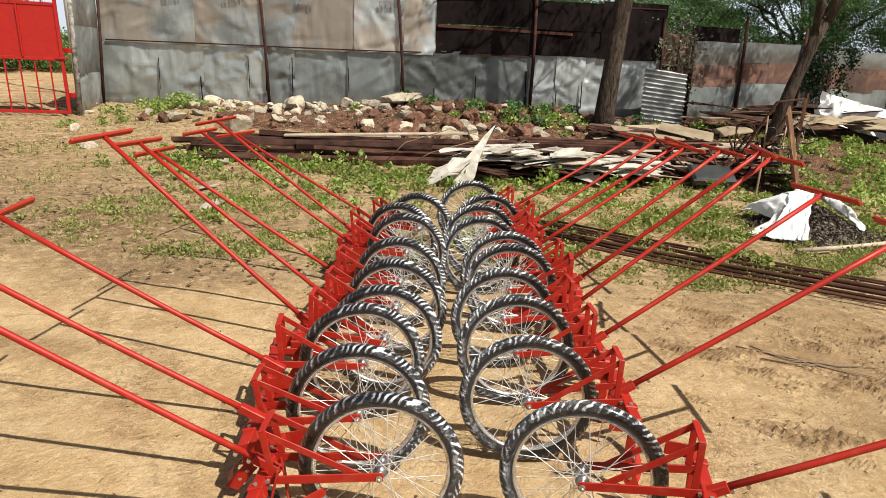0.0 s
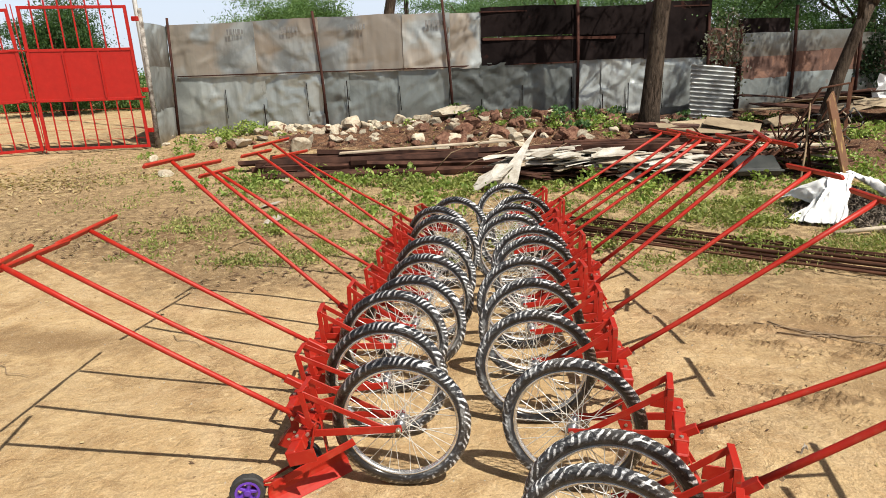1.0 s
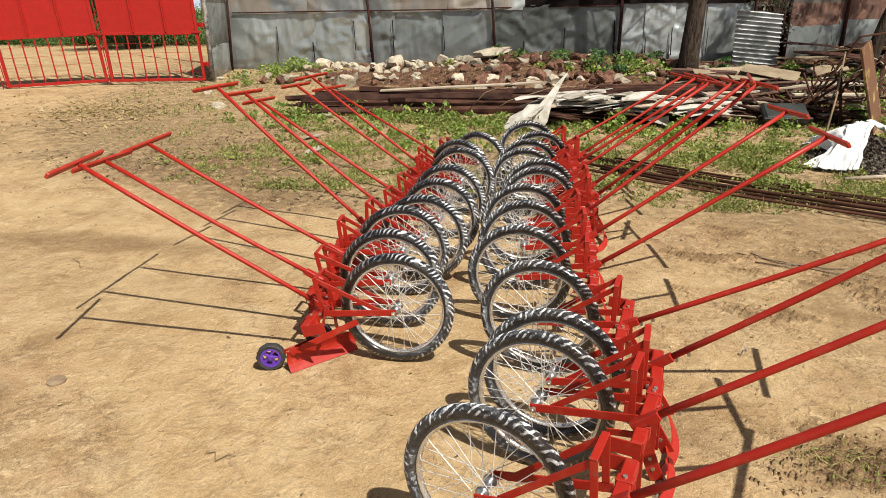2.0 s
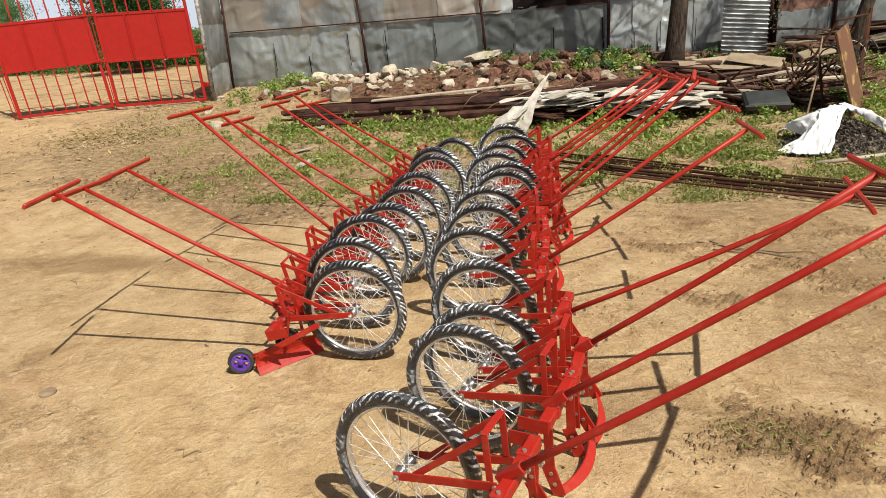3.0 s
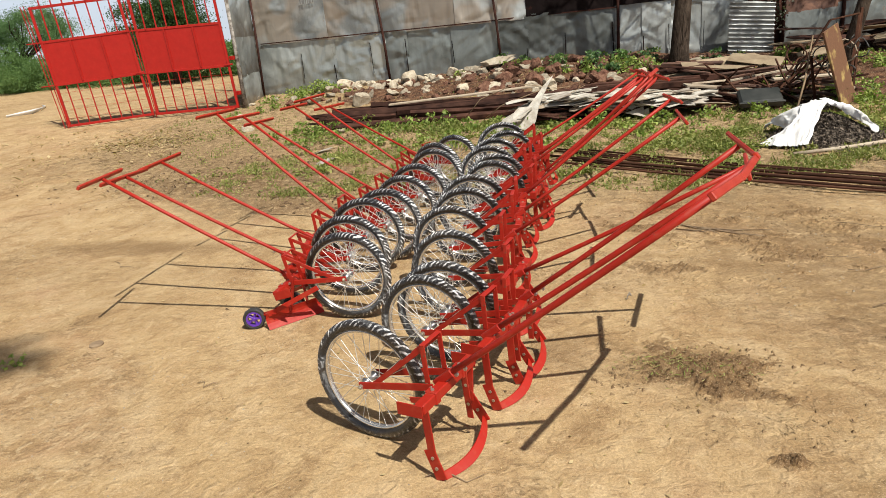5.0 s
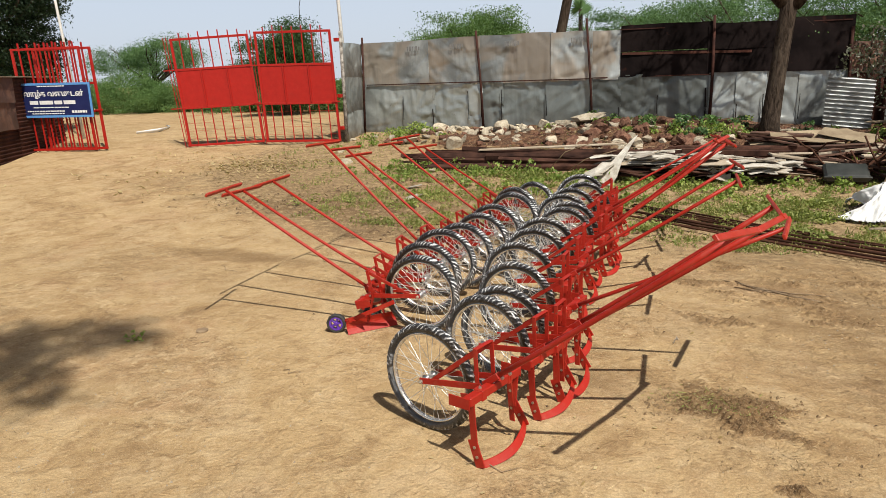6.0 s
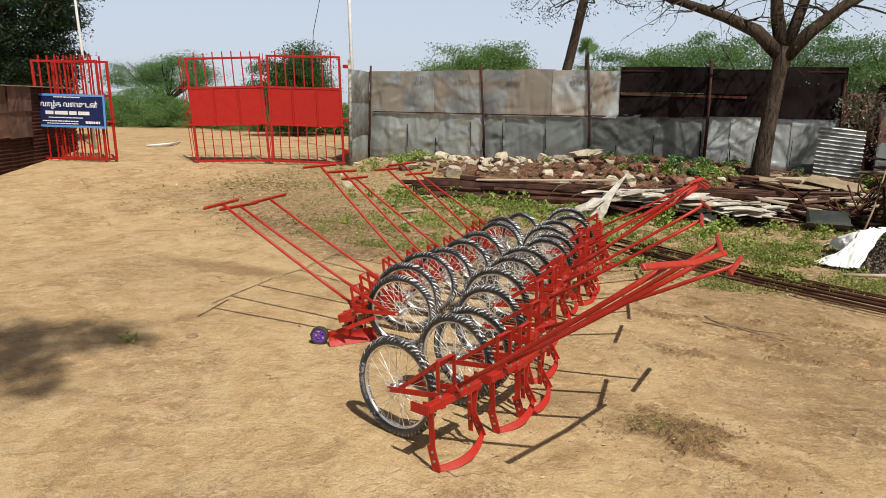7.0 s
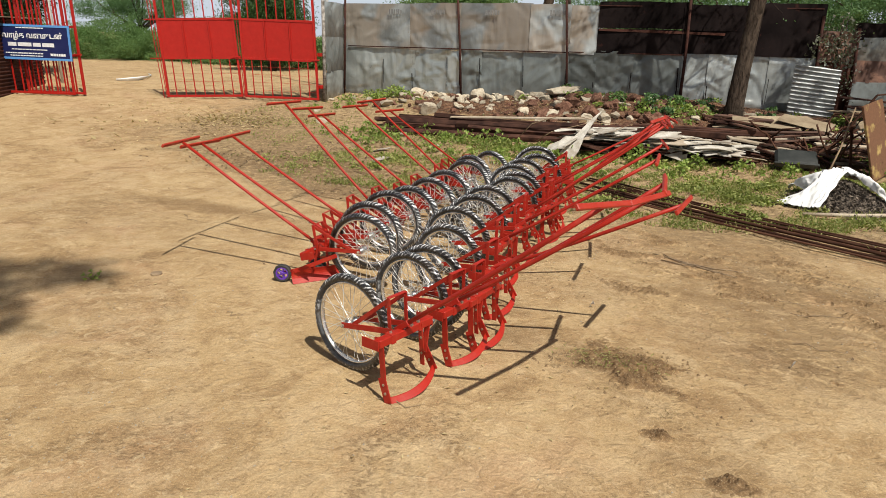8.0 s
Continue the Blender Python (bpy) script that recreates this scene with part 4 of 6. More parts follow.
def dented(width, height, seed, amount=0.012, corrugated=0.0, pitch=0.09, level=False):
    """A sheet with thickness, dents and slightly ragged edges; x along it, z up from its lower edge."""
    nx, nz = (max(2, int(width / 0.022)), max(2, int(height / 0.12))) if corrugated and not level else (max(4, int(width / 0.042)), max(4, int(height / (0.018 if level else 0.042))))
    gx, gz = np.meshgrid(np.linspace(0, width, nx + 1), np.linspace(0, height, nz + 1))
    gy = amount * waves(gx, gz, seed, 2.6, 2) + amount * 0.35 * np.abs(waves(gx, gz, seed + 50, 5.0, 2))
    if not corrugated:  # sharp creases here and there
        rng = np.random.RandomState(seed + 5)
        for _ in range(16 if amount > 0.015 else 6):
            cx, cz, a = rng.uniform(0, width), rng.uniform(0, height), rng.uniform(0, np.pi)
            d = np.abs(np.cos(a) * (gx - cx) + np.sin(a) * (gz - cz))
            gy = gy + rng.choice([-1, 1]) * amount * 1.1 * np.clip(1 - d / 0.06, 0, 1) * lump(gx, gz, cx, cz, 0.26, 0.26)
    if corrugated:
        gy = gy + corrugated * np.sin((gz if level else gx) * 2 * np.pi / pitch)
    rag = 0.012 * waves(gx * 1.0, gz * 0 + 1, seed + 9, 5.0)
    gz2 = gz + rag * (gz > height - 1e-6) - np.abs(rag) * (gz < 1e-6)
    front = np.stack([gx, gy, gz2], -1).reshape(-1, 3)
    back = front + np.array([0, 0.004, 0])
    n = (nx + 1) * (nz + 1)
    i = np.arange(n).reshape(nz + 1, nx + 1)
    f = np.stack([i[:-1, :-1], i[:-1, 1:], i[1:, 1:], i[1:, :-1]], -1).reshape(-1, 4)
    faces = f.tolist() + (f[:, ::-1] + n).tolist()
    loop = list(i[0]) + list(i[1:, -1]) + list(i[-1, ::-1][1:]) + list(i[::-1, 0][1:-1])
    k = len(loop)
    for a in range(k):  # the rim has corners of its own, so that its edges stay sharp
        b = (a + 1) % k
        faces.append((2 * n + b, 2 * n + a, 2 * n + k + a, 2 * n + k + b))
    return np.concatenate([front, back, front[loop], back[loop]]), faces


sheet_count = [0]


def fence_sheet(x0, x1, z0, z1, material, parent, lap=0.0, amount=0.012, label="", corrugated=0.0, level=False):
    sheet_count[0] += 1
    a, b = Vector((x0, fence_line(x0) - lap, z0)), Vector((x1, fence_line(x1) - lap, z0))
    width = (b - a).length
    v, f = dented(width, z1 - z0, 100 + sheet_count[0] * 7, amount, corrugated, 0.076, level)
    me = mesh_np("sheet", v.tolist(), f, material, True)
    return part("sheet", me, material, parent, label, Matrix.Translation(a) @ pose(0, 0, 0, random.uniform(-0.8, 0.8), 0, math.degrees(math.atan2(b.y - a.y, b.x - a.x))))


def build_fence():
    f = thing("fence_wall", "patchwork fence of flattened steel sheets on rusty posts", "fence", kind="structure")
    top, mid = 2.44, 1.54
    # lower row of pale sheets
    cuts = (-6.2, -5.22, -4.5, -3.68, -3.4, -2.95, -2.0, -1.12, -0.59, 0.1, 0.97, 1.5, 1.95, 2.55, 3.3)
    # tone steps along x put lit and shaded stretches into the colour
    for k, (a, b) in enumerate(zip(cuts, cuts[1:])):
        fence_sheet(a - 0.03, b + 0.03, 0.36, mid + random.uniform(-0.03, 0.02) + (0.08 if a > -0.7 else 0), ZINC_PALE if a > 0.9 else ZINC_SHADED if a > -1.3 else ZINC_DIM if a > -3.5 else ZINC, f, 0.008 * (k % 2), 0.02)
        # a dark strip over each seam stands in for the shaded gap
        z0, w = random.uniform(0.5, 0.85), random.uniform(0.01, 0.022)
        part("split", flat_bar((b, fence_line(b) - 0.045, z0), (b + random.uniform(-0.02, 0.02), fence_line(b) - 0.045, z0 + random.uniform(0.35, 0.68)), 0.006, w, (1, 0, 0)), BLACK_SHEET, f, "dark strip over a sheet's seam, in place of the shaded gap")
    # upper row: tan-blotched sheets, then rusty black ones
    for k, (a, b) in enumerate(((-6.2, -4.6), (-4.6, -3.42), (-3.42, -1.9), (-1.9, -1.12), (-1.12, -0.6))):
        fence_sheet(a - 0.02, b + 0.02, mid - 0.03, top + random.uniform(-0.02, 0.03), ZINC_TAN, f, 0.016 + 0.008 * (k % 2), 0.018)
    for k, (a, b, z0, z1) in enumerate(((-0.58, 1.05, 2.02, 2.5), (-0.58, 1.0, 1.55, 2.0), (0.95, 2.3, 1.58, 2.42), (2.2, 3.35, 1.56, 2.5), (1.0, 2.2, 2.0, 2.46))):
        fence_sheet(a, b, z0, z1, BLACK_SHEET, f, 0.02 + 0.008 * k, 0.014)
    part("strip", flat_bar((-0.55, fence_line(-0.5) - 0.06, 1.98), (1.7, fence_line(1.7) - 0.06, 1.94), 0.012, 0.045), DARK_RUST, f)
    # rusty and pale strips beyond the gap; their dappled shade is in the tone
    for k, (a, b, z0, z1, mat) in enumerate(((3.98, 5.05, 1.52, 1.95, ZINC_DIM), (3.98, 5.1, 1.12, 1.53, RUST), (3.95, 5.1, 0.45, 1.14, ZINC_DIM), (5.05, 6.5, 1.6, 1.98, ZINC_DIM), (5.05, 6.5, 1.2, 1.62, RUST), (5.0, 6.6, 0.45, 1.22, ZINC_DIM),
                                           (6.45, 9.0, 1.55, 1.9, ZINC_DIM), (6.45, 9.0, 1.1, 1.58, RUST), (6.4, 9.0, 0.4, 1.15, ZINC_DIM), (9.0, 14.0, 1.0, 1.9, ZINC_DIM), (9.0, 14.0, 0.4, 1.05, RUST))):
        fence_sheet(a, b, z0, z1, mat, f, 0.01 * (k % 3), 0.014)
    fence_sheet(3.3, 3.98, 1.5, 2.05, RUST, f, 0.0, 0.02)
    fence_sheet(3.3, 3.98, 0.45, 1.55, DARK_RUST, f, -0.05, 0.02)
    fence_sheet(3.9, 5.0, 1.9, 2.2, BLACK_SHEET, f, -0.02, 0.02)
    # the short return from the gate post
    n = 0
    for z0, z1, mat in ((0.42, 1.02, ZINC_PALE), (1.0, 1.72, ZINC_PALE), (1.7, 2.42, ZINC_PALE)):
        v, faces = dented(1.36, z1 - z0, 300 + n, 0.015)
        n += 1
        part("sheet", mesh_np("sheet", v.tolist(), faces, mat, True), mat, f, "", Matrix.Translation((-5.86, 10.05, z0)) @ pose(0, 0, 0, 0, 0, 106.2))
    for x, z1, r, dx in ((-6.21, 2.56, 0.027, 0.07), (-3.34, 2.56, 0.028, -0.13), (-1.07, 2.66, 0.026, -0.14), (1.05, 2.6, 0.03, 0.0), (3.32, 2.3, 0.03, 0.0), (3.96, 2.1, 0.035, 0.0), (5.1, 2.42, 0.035, 0.0), (6.5, 2.3, 0.035, 0.0), (9.0, 2.2, 0.035, 0.0)):
        y = fence_line(x) - 0.075
        part("post", sweep([(x, y, land_at(x, y) - 0.1), (x + 0.012 + dx * 0.45, y, 1.5), (x - 0.008 + dx, y + 0.01, z1)], [r, r * 0.9, r * 0.85], 8), POST, f, smooth=True)
    for k, z in enumerate((1.05, 1.62, 1.78, 2.32)):
        part("wire", sweep([(-5.88, 10.0, z + 0.03), (-6.09, 10.65, z - 0.02 + 0.02 * k), (-6.26, 11.28, z)], 0.009, 5), POST, f, smooth=True)
    for z, a, b in ((1.545, -6.1, -3.4), (1.54, -3.4, -1.1), (1.55, -1.1, 1.05), (2.42, -0.6, 3.3)):
        part("rail", flat_bar((a, fence_line(a) - 0.045, z), (b, fence_line(b) - 0.045, z), 0.02, 0.02), POST, f)
    # stencilled marks near the top
    for x in (-5.05, -4.05, -2.85, -1.5):
        for k, (dx, w, h) in enumerate(((0.0, 0.03, 0.1), (0.055, 0.05, 0.1), (0.12, 0.02, 0.1), (0.16, 0.02, 0.1), (0.21, 0.05, 0.1), (0.27, 0.03, 0.08))):
            part("stencil_mark", box((w, 0.002, h), pose(x + dx, fence_line(x + dx) - 0.062, 2.27)), STENCIL, f)


build_fence()


def leaning_panel():
    v, f = dented(0.8, 0.92, 77, 0.006, 0.027, 0.076, True)
    p = solid("corrugated_panel", mesh_np("corrugated_panel", v.tolist(), f, CORRUGATED, True), CORRUGATED, "bright corrugated iron panel leaning on the fence", "metal panel",
              pose(2.93, 11.72, land_at(3.0, 11.9) + 0.03, -13, 6, 15))


leaning_panel()


# ---------------------------------------------------------------- foliage
def leaf_cloud(rng, centres, length, width, droop=0.3):
    """Diamond leaves at the given centres: vertices and faces."""
    n = len(centres)
    d = rng.normal(size=(n, 3))
    d[:, 2] -= droop
    d /= np.linalg.norm(d, axis=1, keepdims=True)
    s = np.cross(d, rng.normal(size=(n, 3)))
    s /= np.maximum(np.linalg.norm(s, axis=1, keepdims=True), 1e-6)
    l = length * rng.uniform(0.5, 1.3, (n, 1))
    w = width * rng.uniform(0.6, 1.3, (n, 1))
    v = np.stack([centres - d * l / 2, centres + s * w / 2, centres + d * l / 2, centres - s * w / 2], 1).reshape(-1, 3)
    return v, np.arange(4 * n).reshape(-1, 4)


def clumped(rng, centre, radii, clumps, per, spread, low=-1.0, shell=0.35):
    """Leaf centres in clumps spread over an uneven ellipsoid."""
    c = rng.normal(size=(clumps * 3, 3))
    c /= np.linalg.norm(c, axis=1, keepdims=True)
    c *= rng.uniform(shell, 1.0, (len(c), 1)) ** 0.7
    c = c[c[:, 2] > low][:clumps]
    c = c * np.array(radii) * (1 + 0.25 * np.sin(5 * c[:, :1] + 3 * c[:, 1:2]))
    sizes = rng.uniform(0.5, 1.4, (len(c), 1, 1))
    p = c[:, None, :] + np.clip(rng.normal(size=(len(c), per, 3)), -1.7, 1.7) * np.array([1, 1, 0.42]) * spread * sizes
    return p.reshape(-1, 3) + np.array(centre)


def build_tree(name, label, at, trunk, limbs, crowns, leaf, seed, leaf_size=(0.13, 0.05), bark=None, category="tree"):
    """trunk, limbs: lists of (points, radii); crowns: (centre, radii, clumps, leaves a clump, spread)."""
    rng = np.random.RandomState(seed)
    bark = bark or BARK
    z = land_at(*at)
    t = thing(name, label, category, pose(at[0], at[1], z - 0.06))
    if trunk:
        part("trunk", sweep(trunk[0], trunk[1], 12), bark, t, smooth=True)
    for p, r in limbs:
        part("limb", sweep(p, r, 7), bark, t, smooth=True)
    for centre, radii, clumps, per, spread in crowns:
        v, f = leaf_cloud(rng, clumped(rng, centre, radii, clumps, per, spread), *leaf_size)
        part("crown", mesh_np("crown", v.tolist(), f.tolist(), leaf), leaf, t)
    return t


def wander(a, b, steps, jitter, rng):
    """Points from a to b with a natural waver."""
    a, b = np.array(a, float), np.array(b, float)
    out = []
    for i in range(steps + 1):
        u = i / steps
        out.append(tuple(a + (b - a) * u + rng.normal(size=3) * jitter * math.sin(math.pi * u)))
    return out


def main_tree():
    """The bare-limbed tree before the fence."""
    rng = np.random.RandomState(21)
    at = (2.07, 10.32)
    trunk = ([(0, 0, 0), (0.02, 0.0, 0.3), (0.06, 0.0, 0.9), (0.11, 0.03, 1.5), (0.15, 0.06, 2.0), (0.18, 0.08, 2.25)], [0.2, 0.15, 0.133, 0.125, 0.13, 0.14])
    ends = [((0.1, 0.05, 2.15), (-0.25, -0.05, 2.5), 0.105, (-0.75, -0.1, 2.74), (-1.75, -0.2, 3.1)),
            ((0.15, 0.1, 2.2), (0.02, 0.1, 2.75), 0.1, (-0.05, 0.15, 3.3), (-0.15, 0.2, 4.2)),
            ((0.2, 0.1, 2.2), (0.35, 0.15, 2.8), 0.085, (0.5, 0.25, 3.4), (0.7, 0.3, 4.3)),
            ((0.22, 0.05, 2.1), (0.5, 0.0, 2.45), 0.1, (0.95, 0.05, 2.85), (1.7, 0.1, 3.3))]
    limbs = []
    twig_leaves = []
    for p0, p1, r, p2, p3 in ends:
        limbs.append(([p0, p1, p2, p3], [r * 1.15, r * 1.05, r * 0.85, r * 0.55]))
        for k in range(9):
            base = np.array(p2) + (np.array(p3) - np.array(p2)) * rng.uniform(-0.3, 1.0)
            out = base + rng.normal(size=3) * np.array([0.75, 0.6, 0.35]) + np.array([0, 0, 0.05])
            pts = wander(base, out, 4, 0.05, rng)
            limbs.append((pts, [0.022, 0.017, 0.012, 0.008, 0.004]))
            for _ in range(3):
                tip = np.array(pts[rng.randint(2, 5)]) + rng.normal(size=3) * 0.28 + np.array([0, 0, -0.12])
                limbs.append((wander(pts[rng.randint(1, 4)], tip, 3, 0.03, rng), [0.008, 0.006, 0.004, 0.003]))
                twig_leaves.append(tip)
    t = build_tree("tree", "brown-barked tree with forked bare limbs beside the rubble bank", at, trunk, limbs, [], LEAF, 3)
    c = np.repeat(np.array(twig_leaves), 8, axis=0) + rng.normal(size=(len(twig_leaves) * 8, 3)) * 0.11
    v, f = leaf_cloud(rng, c, 0.045, 0.02)
    part("crown", mesh_np("crown", v.tolist(), f.tolist(), LEAF), LEAF, t, "sparse dark green leaves")
    v, f = leaf_cloud(rng, clumped(rng, (0.5, 0.2, 5.3), (1.6, 1.4, 0.9), 16, 44, 0.15), 0.09, 0.035)
    part("crown", mesh_np("crown", v.tolist(), f.tolist(), LEAF), LEAF, t, "spreading green upper crown")


main_tree()


def second_tree():
    rng = np.random.RandomState(5)
    limbs = [([(0.46, 0.0, 1.9), (0.74, 0.1, 2.5), (1.05, 0.2, 3.2), (1.7, 0.5, 4.4), (2.2, 0.8, 5.5)], [0.09, 0.07, 0.06, 0.045, 0.02]), ([(0.38, 0.0, 1.7), (0.4, 0.1, 2.3), (0.32, 0.2, 3.1)], [0.08, 0.06, 0.04])]
    build_tree("tree", "leaning dark tree trunk among scrap and rubble", (4.42, 9.9),
               ([(0, 0, 0), (0.03, 0, 0.4), (0.16, 0, 1.0), (0.31, 0, 1.5), (0.47, 0, 1.95)], [0.125, 0.098, 0.085, 0.078, 0.072]), limbs,
               [((0.5, 0.3, 3.6), (1.0, 0.8, 0.5), 10, 50, 0.14), ((2.4, 1.0, 5.6), (2.6, 1.6, 0.9), 60, 70, 0.17)], LEAF, 7, (0.13, 0.055))


second_tree()


def scrub():
    """Bushes and trees beyond the fence and the gate."""
    bush = "dense green thorny bush beyond the yard"
    for i, (x, y, rx, ry, rz, zc, clumps) in enumerate(((-25.5, 21.0, 3.6, 2.4, 1.05, 0.75, 260), (-21.0, 22.5, 3.2, 2.4, 0.7, 0.5, 230), (-29.5, 19.0, 3.2, 2.4, 1.7, 1.2, 230), (-17.0, 21.5, 2.6, 2.0, 0.8, 0.55, 200),
                                                       (-13.0, 21.0, 3.0, 2.0, 0.75, 0.5, 200), (-34.0, 17.0, 3.6, 2.6, 2.2, 1.5, 220), (-23.5, 22.3, 2.6, 1.8, 0.95, 0.6, 200))):
        build_tree("bush", bush, (x, y), None, [], [((0, 0, zc), (rx, ry, rz), int(clumps * 1.4), 140, 0.25)], LEAF_BUSH, 40 + i, (0.085, 0.034), category="bush")
    trees = (
        ((-13.4, 18.0), 1.15, 1.2, 1.05, 2.15, LEAF_DEEP, 170, "leafy tree standing behind the gate"),
        ((-6.85, 20.0), 1.75, 1.6, 1.0, 2.35, LEAF_BUSH, 240, "round green tree behind the fence"),
        ((-1.6, 24.0), 2.6, 2.2, 1.0, 2.5, LEAF, 210, "feathery green tree behind the fence"),
        ((1.6, 22.0), 2.8, 2.4, 1.15, 2.6, LEAF, 170, "feathery green tree behind the fence"),
        ((5.4, 21.0), 2.8, 2.4, 1.05, 2.4, LEAF, 210, "feathery green tree behind the fence"),
        ((9.0, 20.0), 3.0, 2.6, 1.9, 2.7, LEAF_DEEP, 260, "feathery green tree behind the fence"),
        ((13.5, 20.0), 3.2, 2.6, 1.9, 2.7, LEAF_DEEP, 260, "feathery green tree behind the fence"),
        ((-25.5, 23.5), 3.4, 2.0, 0.7, 2.75, LEAF, 150, "flat-topped thorn tree across the road"),
        ((-20.8, 24.5), 1.8, 1.4, 0.5, 1.75, LEAF, 80, "low thorn tree across the road"),
    )
    for i, ((x, y), rx, ry, rz, zc, leaf, clumps, label) in enumerate(trees):
        rng = np.random.RandomState(60 + i)
        trunk = ([(0, 0, 0), (0.05, 0, zc * 0.5), (0.0, 0.05, zc)], [0.16, 0.12, 0.08])
        limbs = [(wander((0, 0, zc * 0.45), (rx * math.cos(k * 1.3) * 0.72, ry * math.sin(k * 1.3) * 0.72, zc + rz * (0.1 + 0.2 * (k % 3))), 4, 0.12, rng), [0.07, 0.055, 0.04, 0.028, 0.014]) for k in range(11)]
        build_tree("tree", label, (x, y), trunk, limbs, [((0, 0, zc - 0.25), (rx, ry, rz * 1.15), int(clumps * 0.85), 330, 0.33)], leaf, 80 + i, (0.085, 0.032))
    # the dark tree by the far wall
    rng = np.random.RandomState(90)
    limbs = [(wander((0, 0, 1.6), (2.0 * math.cos(k * 1.1), 1.6 * math.sin(k * 1.1), 3.6 + 0.5 * (k % 3)), 4, 0.12, rng), [0.12, 0.09, 0.06, 0.04, 0.02]) for k in range(7)]
    build_tree("tree", "tall dark green tree beside the yard wall", (-16.6, 9.6), ([(0, 0, 0), (0.05, 0, 1.2), (0, 0.05, 2.6), (0, 0, 4.5)], [0.26, 0.2, 0.16, 0.08]), limbs,
               [((0, 0, 3.9), (2.4, 2.2, 3.2), 740, 210, 0.27)], LEAF_DARK, 91, (0.09, 0.036))
    # palms far behind the fence
    palm = thing("tree", "tall bare-trunked tree with drooping twigs behind the fence", "tree", pose(-4.75, 20.5, land_at(-4.75, 20.5)))
    part("trunk", sweep([(0, 0, 0), (0.35, 0, 1.6), (0.62, 0, 2.8), (0.95, 0, 4.4), (1.3, 0, 6.2)], [0.2, 0.17, 0.155, 0.145, 0.14], 10), BARK, palm, smooth=True)
    rng = np.random.RandomState(32)
    ends = []
    for k in range(16):
        a = np.array([1.1 + rng.uniform(-0.1, 0.2), 0, rng.uniform(4.6, 6.0)])
        b = a + np.array([rng.uniform(-2.4, 1.8), rng.uniform(-0.8, 0.8), rng.uniform(-0.9, 0.3)])
        pts = wander(a, b, 5, 0.12, rng)
        part("limb", sweep(pts, [0.04, 0.03, 0.022, 0.016, 0.012, 0.008], 5), BARK, palm, smooth=True)
        ends += [np.array(pts[q]) for q in (2, 3, 4, 5, 5)]
    c = np.repeat(np.array(ends), 26, axis=0) + rng.normal(size=(len(ends) * 26, 3)) * np.array([0.2, 0.2, 0.17])
    v, f = leaf_cloud(rng, c, 0.1, 0.035)
    part("crown", mesh_np("crown", v.tolist(), f.tolist(), LEAF_DARK), LEAF_DARK, palm, "sparse dark leaves")
    small = thing("palm_tree", "small fan palm behind the fence", "palm", pose(-3.95, 22.0, land_at(-3.95, 22)))
    part("trunk", sweep([(0, 0, 0), (0.02, 0, 1.8), (0, 0, 3.2)], [0.09, 0.08, 0.07], 8), BARK, small, smooth=True)
    rng = np.random.RandomState(31)
    for k in range(16):
        a, e = rng.uniform(0, 6.3), rng.uniform(-0.5, 1.2)
        d = Vector((math.cos(a) * math.cos(e), math.sin(a) * math.cos(e), math.sin(e)))
        side = d.orthogonal().normalized()
        bm = bmesh.new()
        for q in range(7):
            s = (q - 3) * 0.26
            tip = (d * math.cos(s) + side * math.sin(s)) * 0.45
            wv = side * 0.022
            bm.faces.new([bm.verts.new(p) for p in (Vector((0, 0, 3.2)) - wv, Vector((0, 0, 3.2)) + tip * 0.6 - wv * 1.3, Vector((0, 0, 3.2)) + tip, Vector((0, 0, 3.2)) + tip * 0.6 + wv * 1.3)])
        part("frond", bm, LEAF, small)


scrub()


def creepers():
    """Dark foliage hanging over the fence at its gap and beyond."""
    rng = np.random.RandomState(98)
    for x, y, top, wide, leaf, many in ((3.62, 12.45, 2.25, 0.22, LEAF_PALE, 15), (7.15, 14.42, 2.05, 0.4, LEAF_DARK, 60)):
        z = land_at(x, y)
        c = thing("creeper", "pale-leaved creeper hanging over the fence" if leaf is LEAF_PALE else "dark leafy creeper hanging over the fence", "creeper", pose(x, y, z))
        ends = []
        for k in range(7):
            a = (rng.uniform(-wide, wide), 0.02, top - z - 0.1 * k)
            b = (a[0] + rng.uniform(-0.2, 0.2), -0.1 - 0.1 * rng.rand(), a[2] - rng.uniform(0.3, 0.8))
            pts = wander(a, b, 4, 0.03, rng)
            part("stem", sweep(pts, [0.008, 0.007, 0.006, 0.005, 0.003], 5), BARK, c, smooth=True)
            ends += [np.array(p) for p in pts]
        part("stem", sweep([(0.05, 0.02, 0), (0.0, 0.05, (top - z) * 0.5), (0.02, 0.02, top - z)], [0.02, 0.017, 0.012], 6), BARK, c, smooth=True)
        p = np.repeat(np.array(ends), many, axis=0) + rng.normal(size=(len(ends) * many, 3)) * np.array([0.09, 0.05, 0.09])
        v, f = leaf_cloud(rng, p, 0.07, 0.045)
        part("leaves", mesh_np("leaves", v.tolist(), f.tolist(), leaf), leaf, c)


creepers()


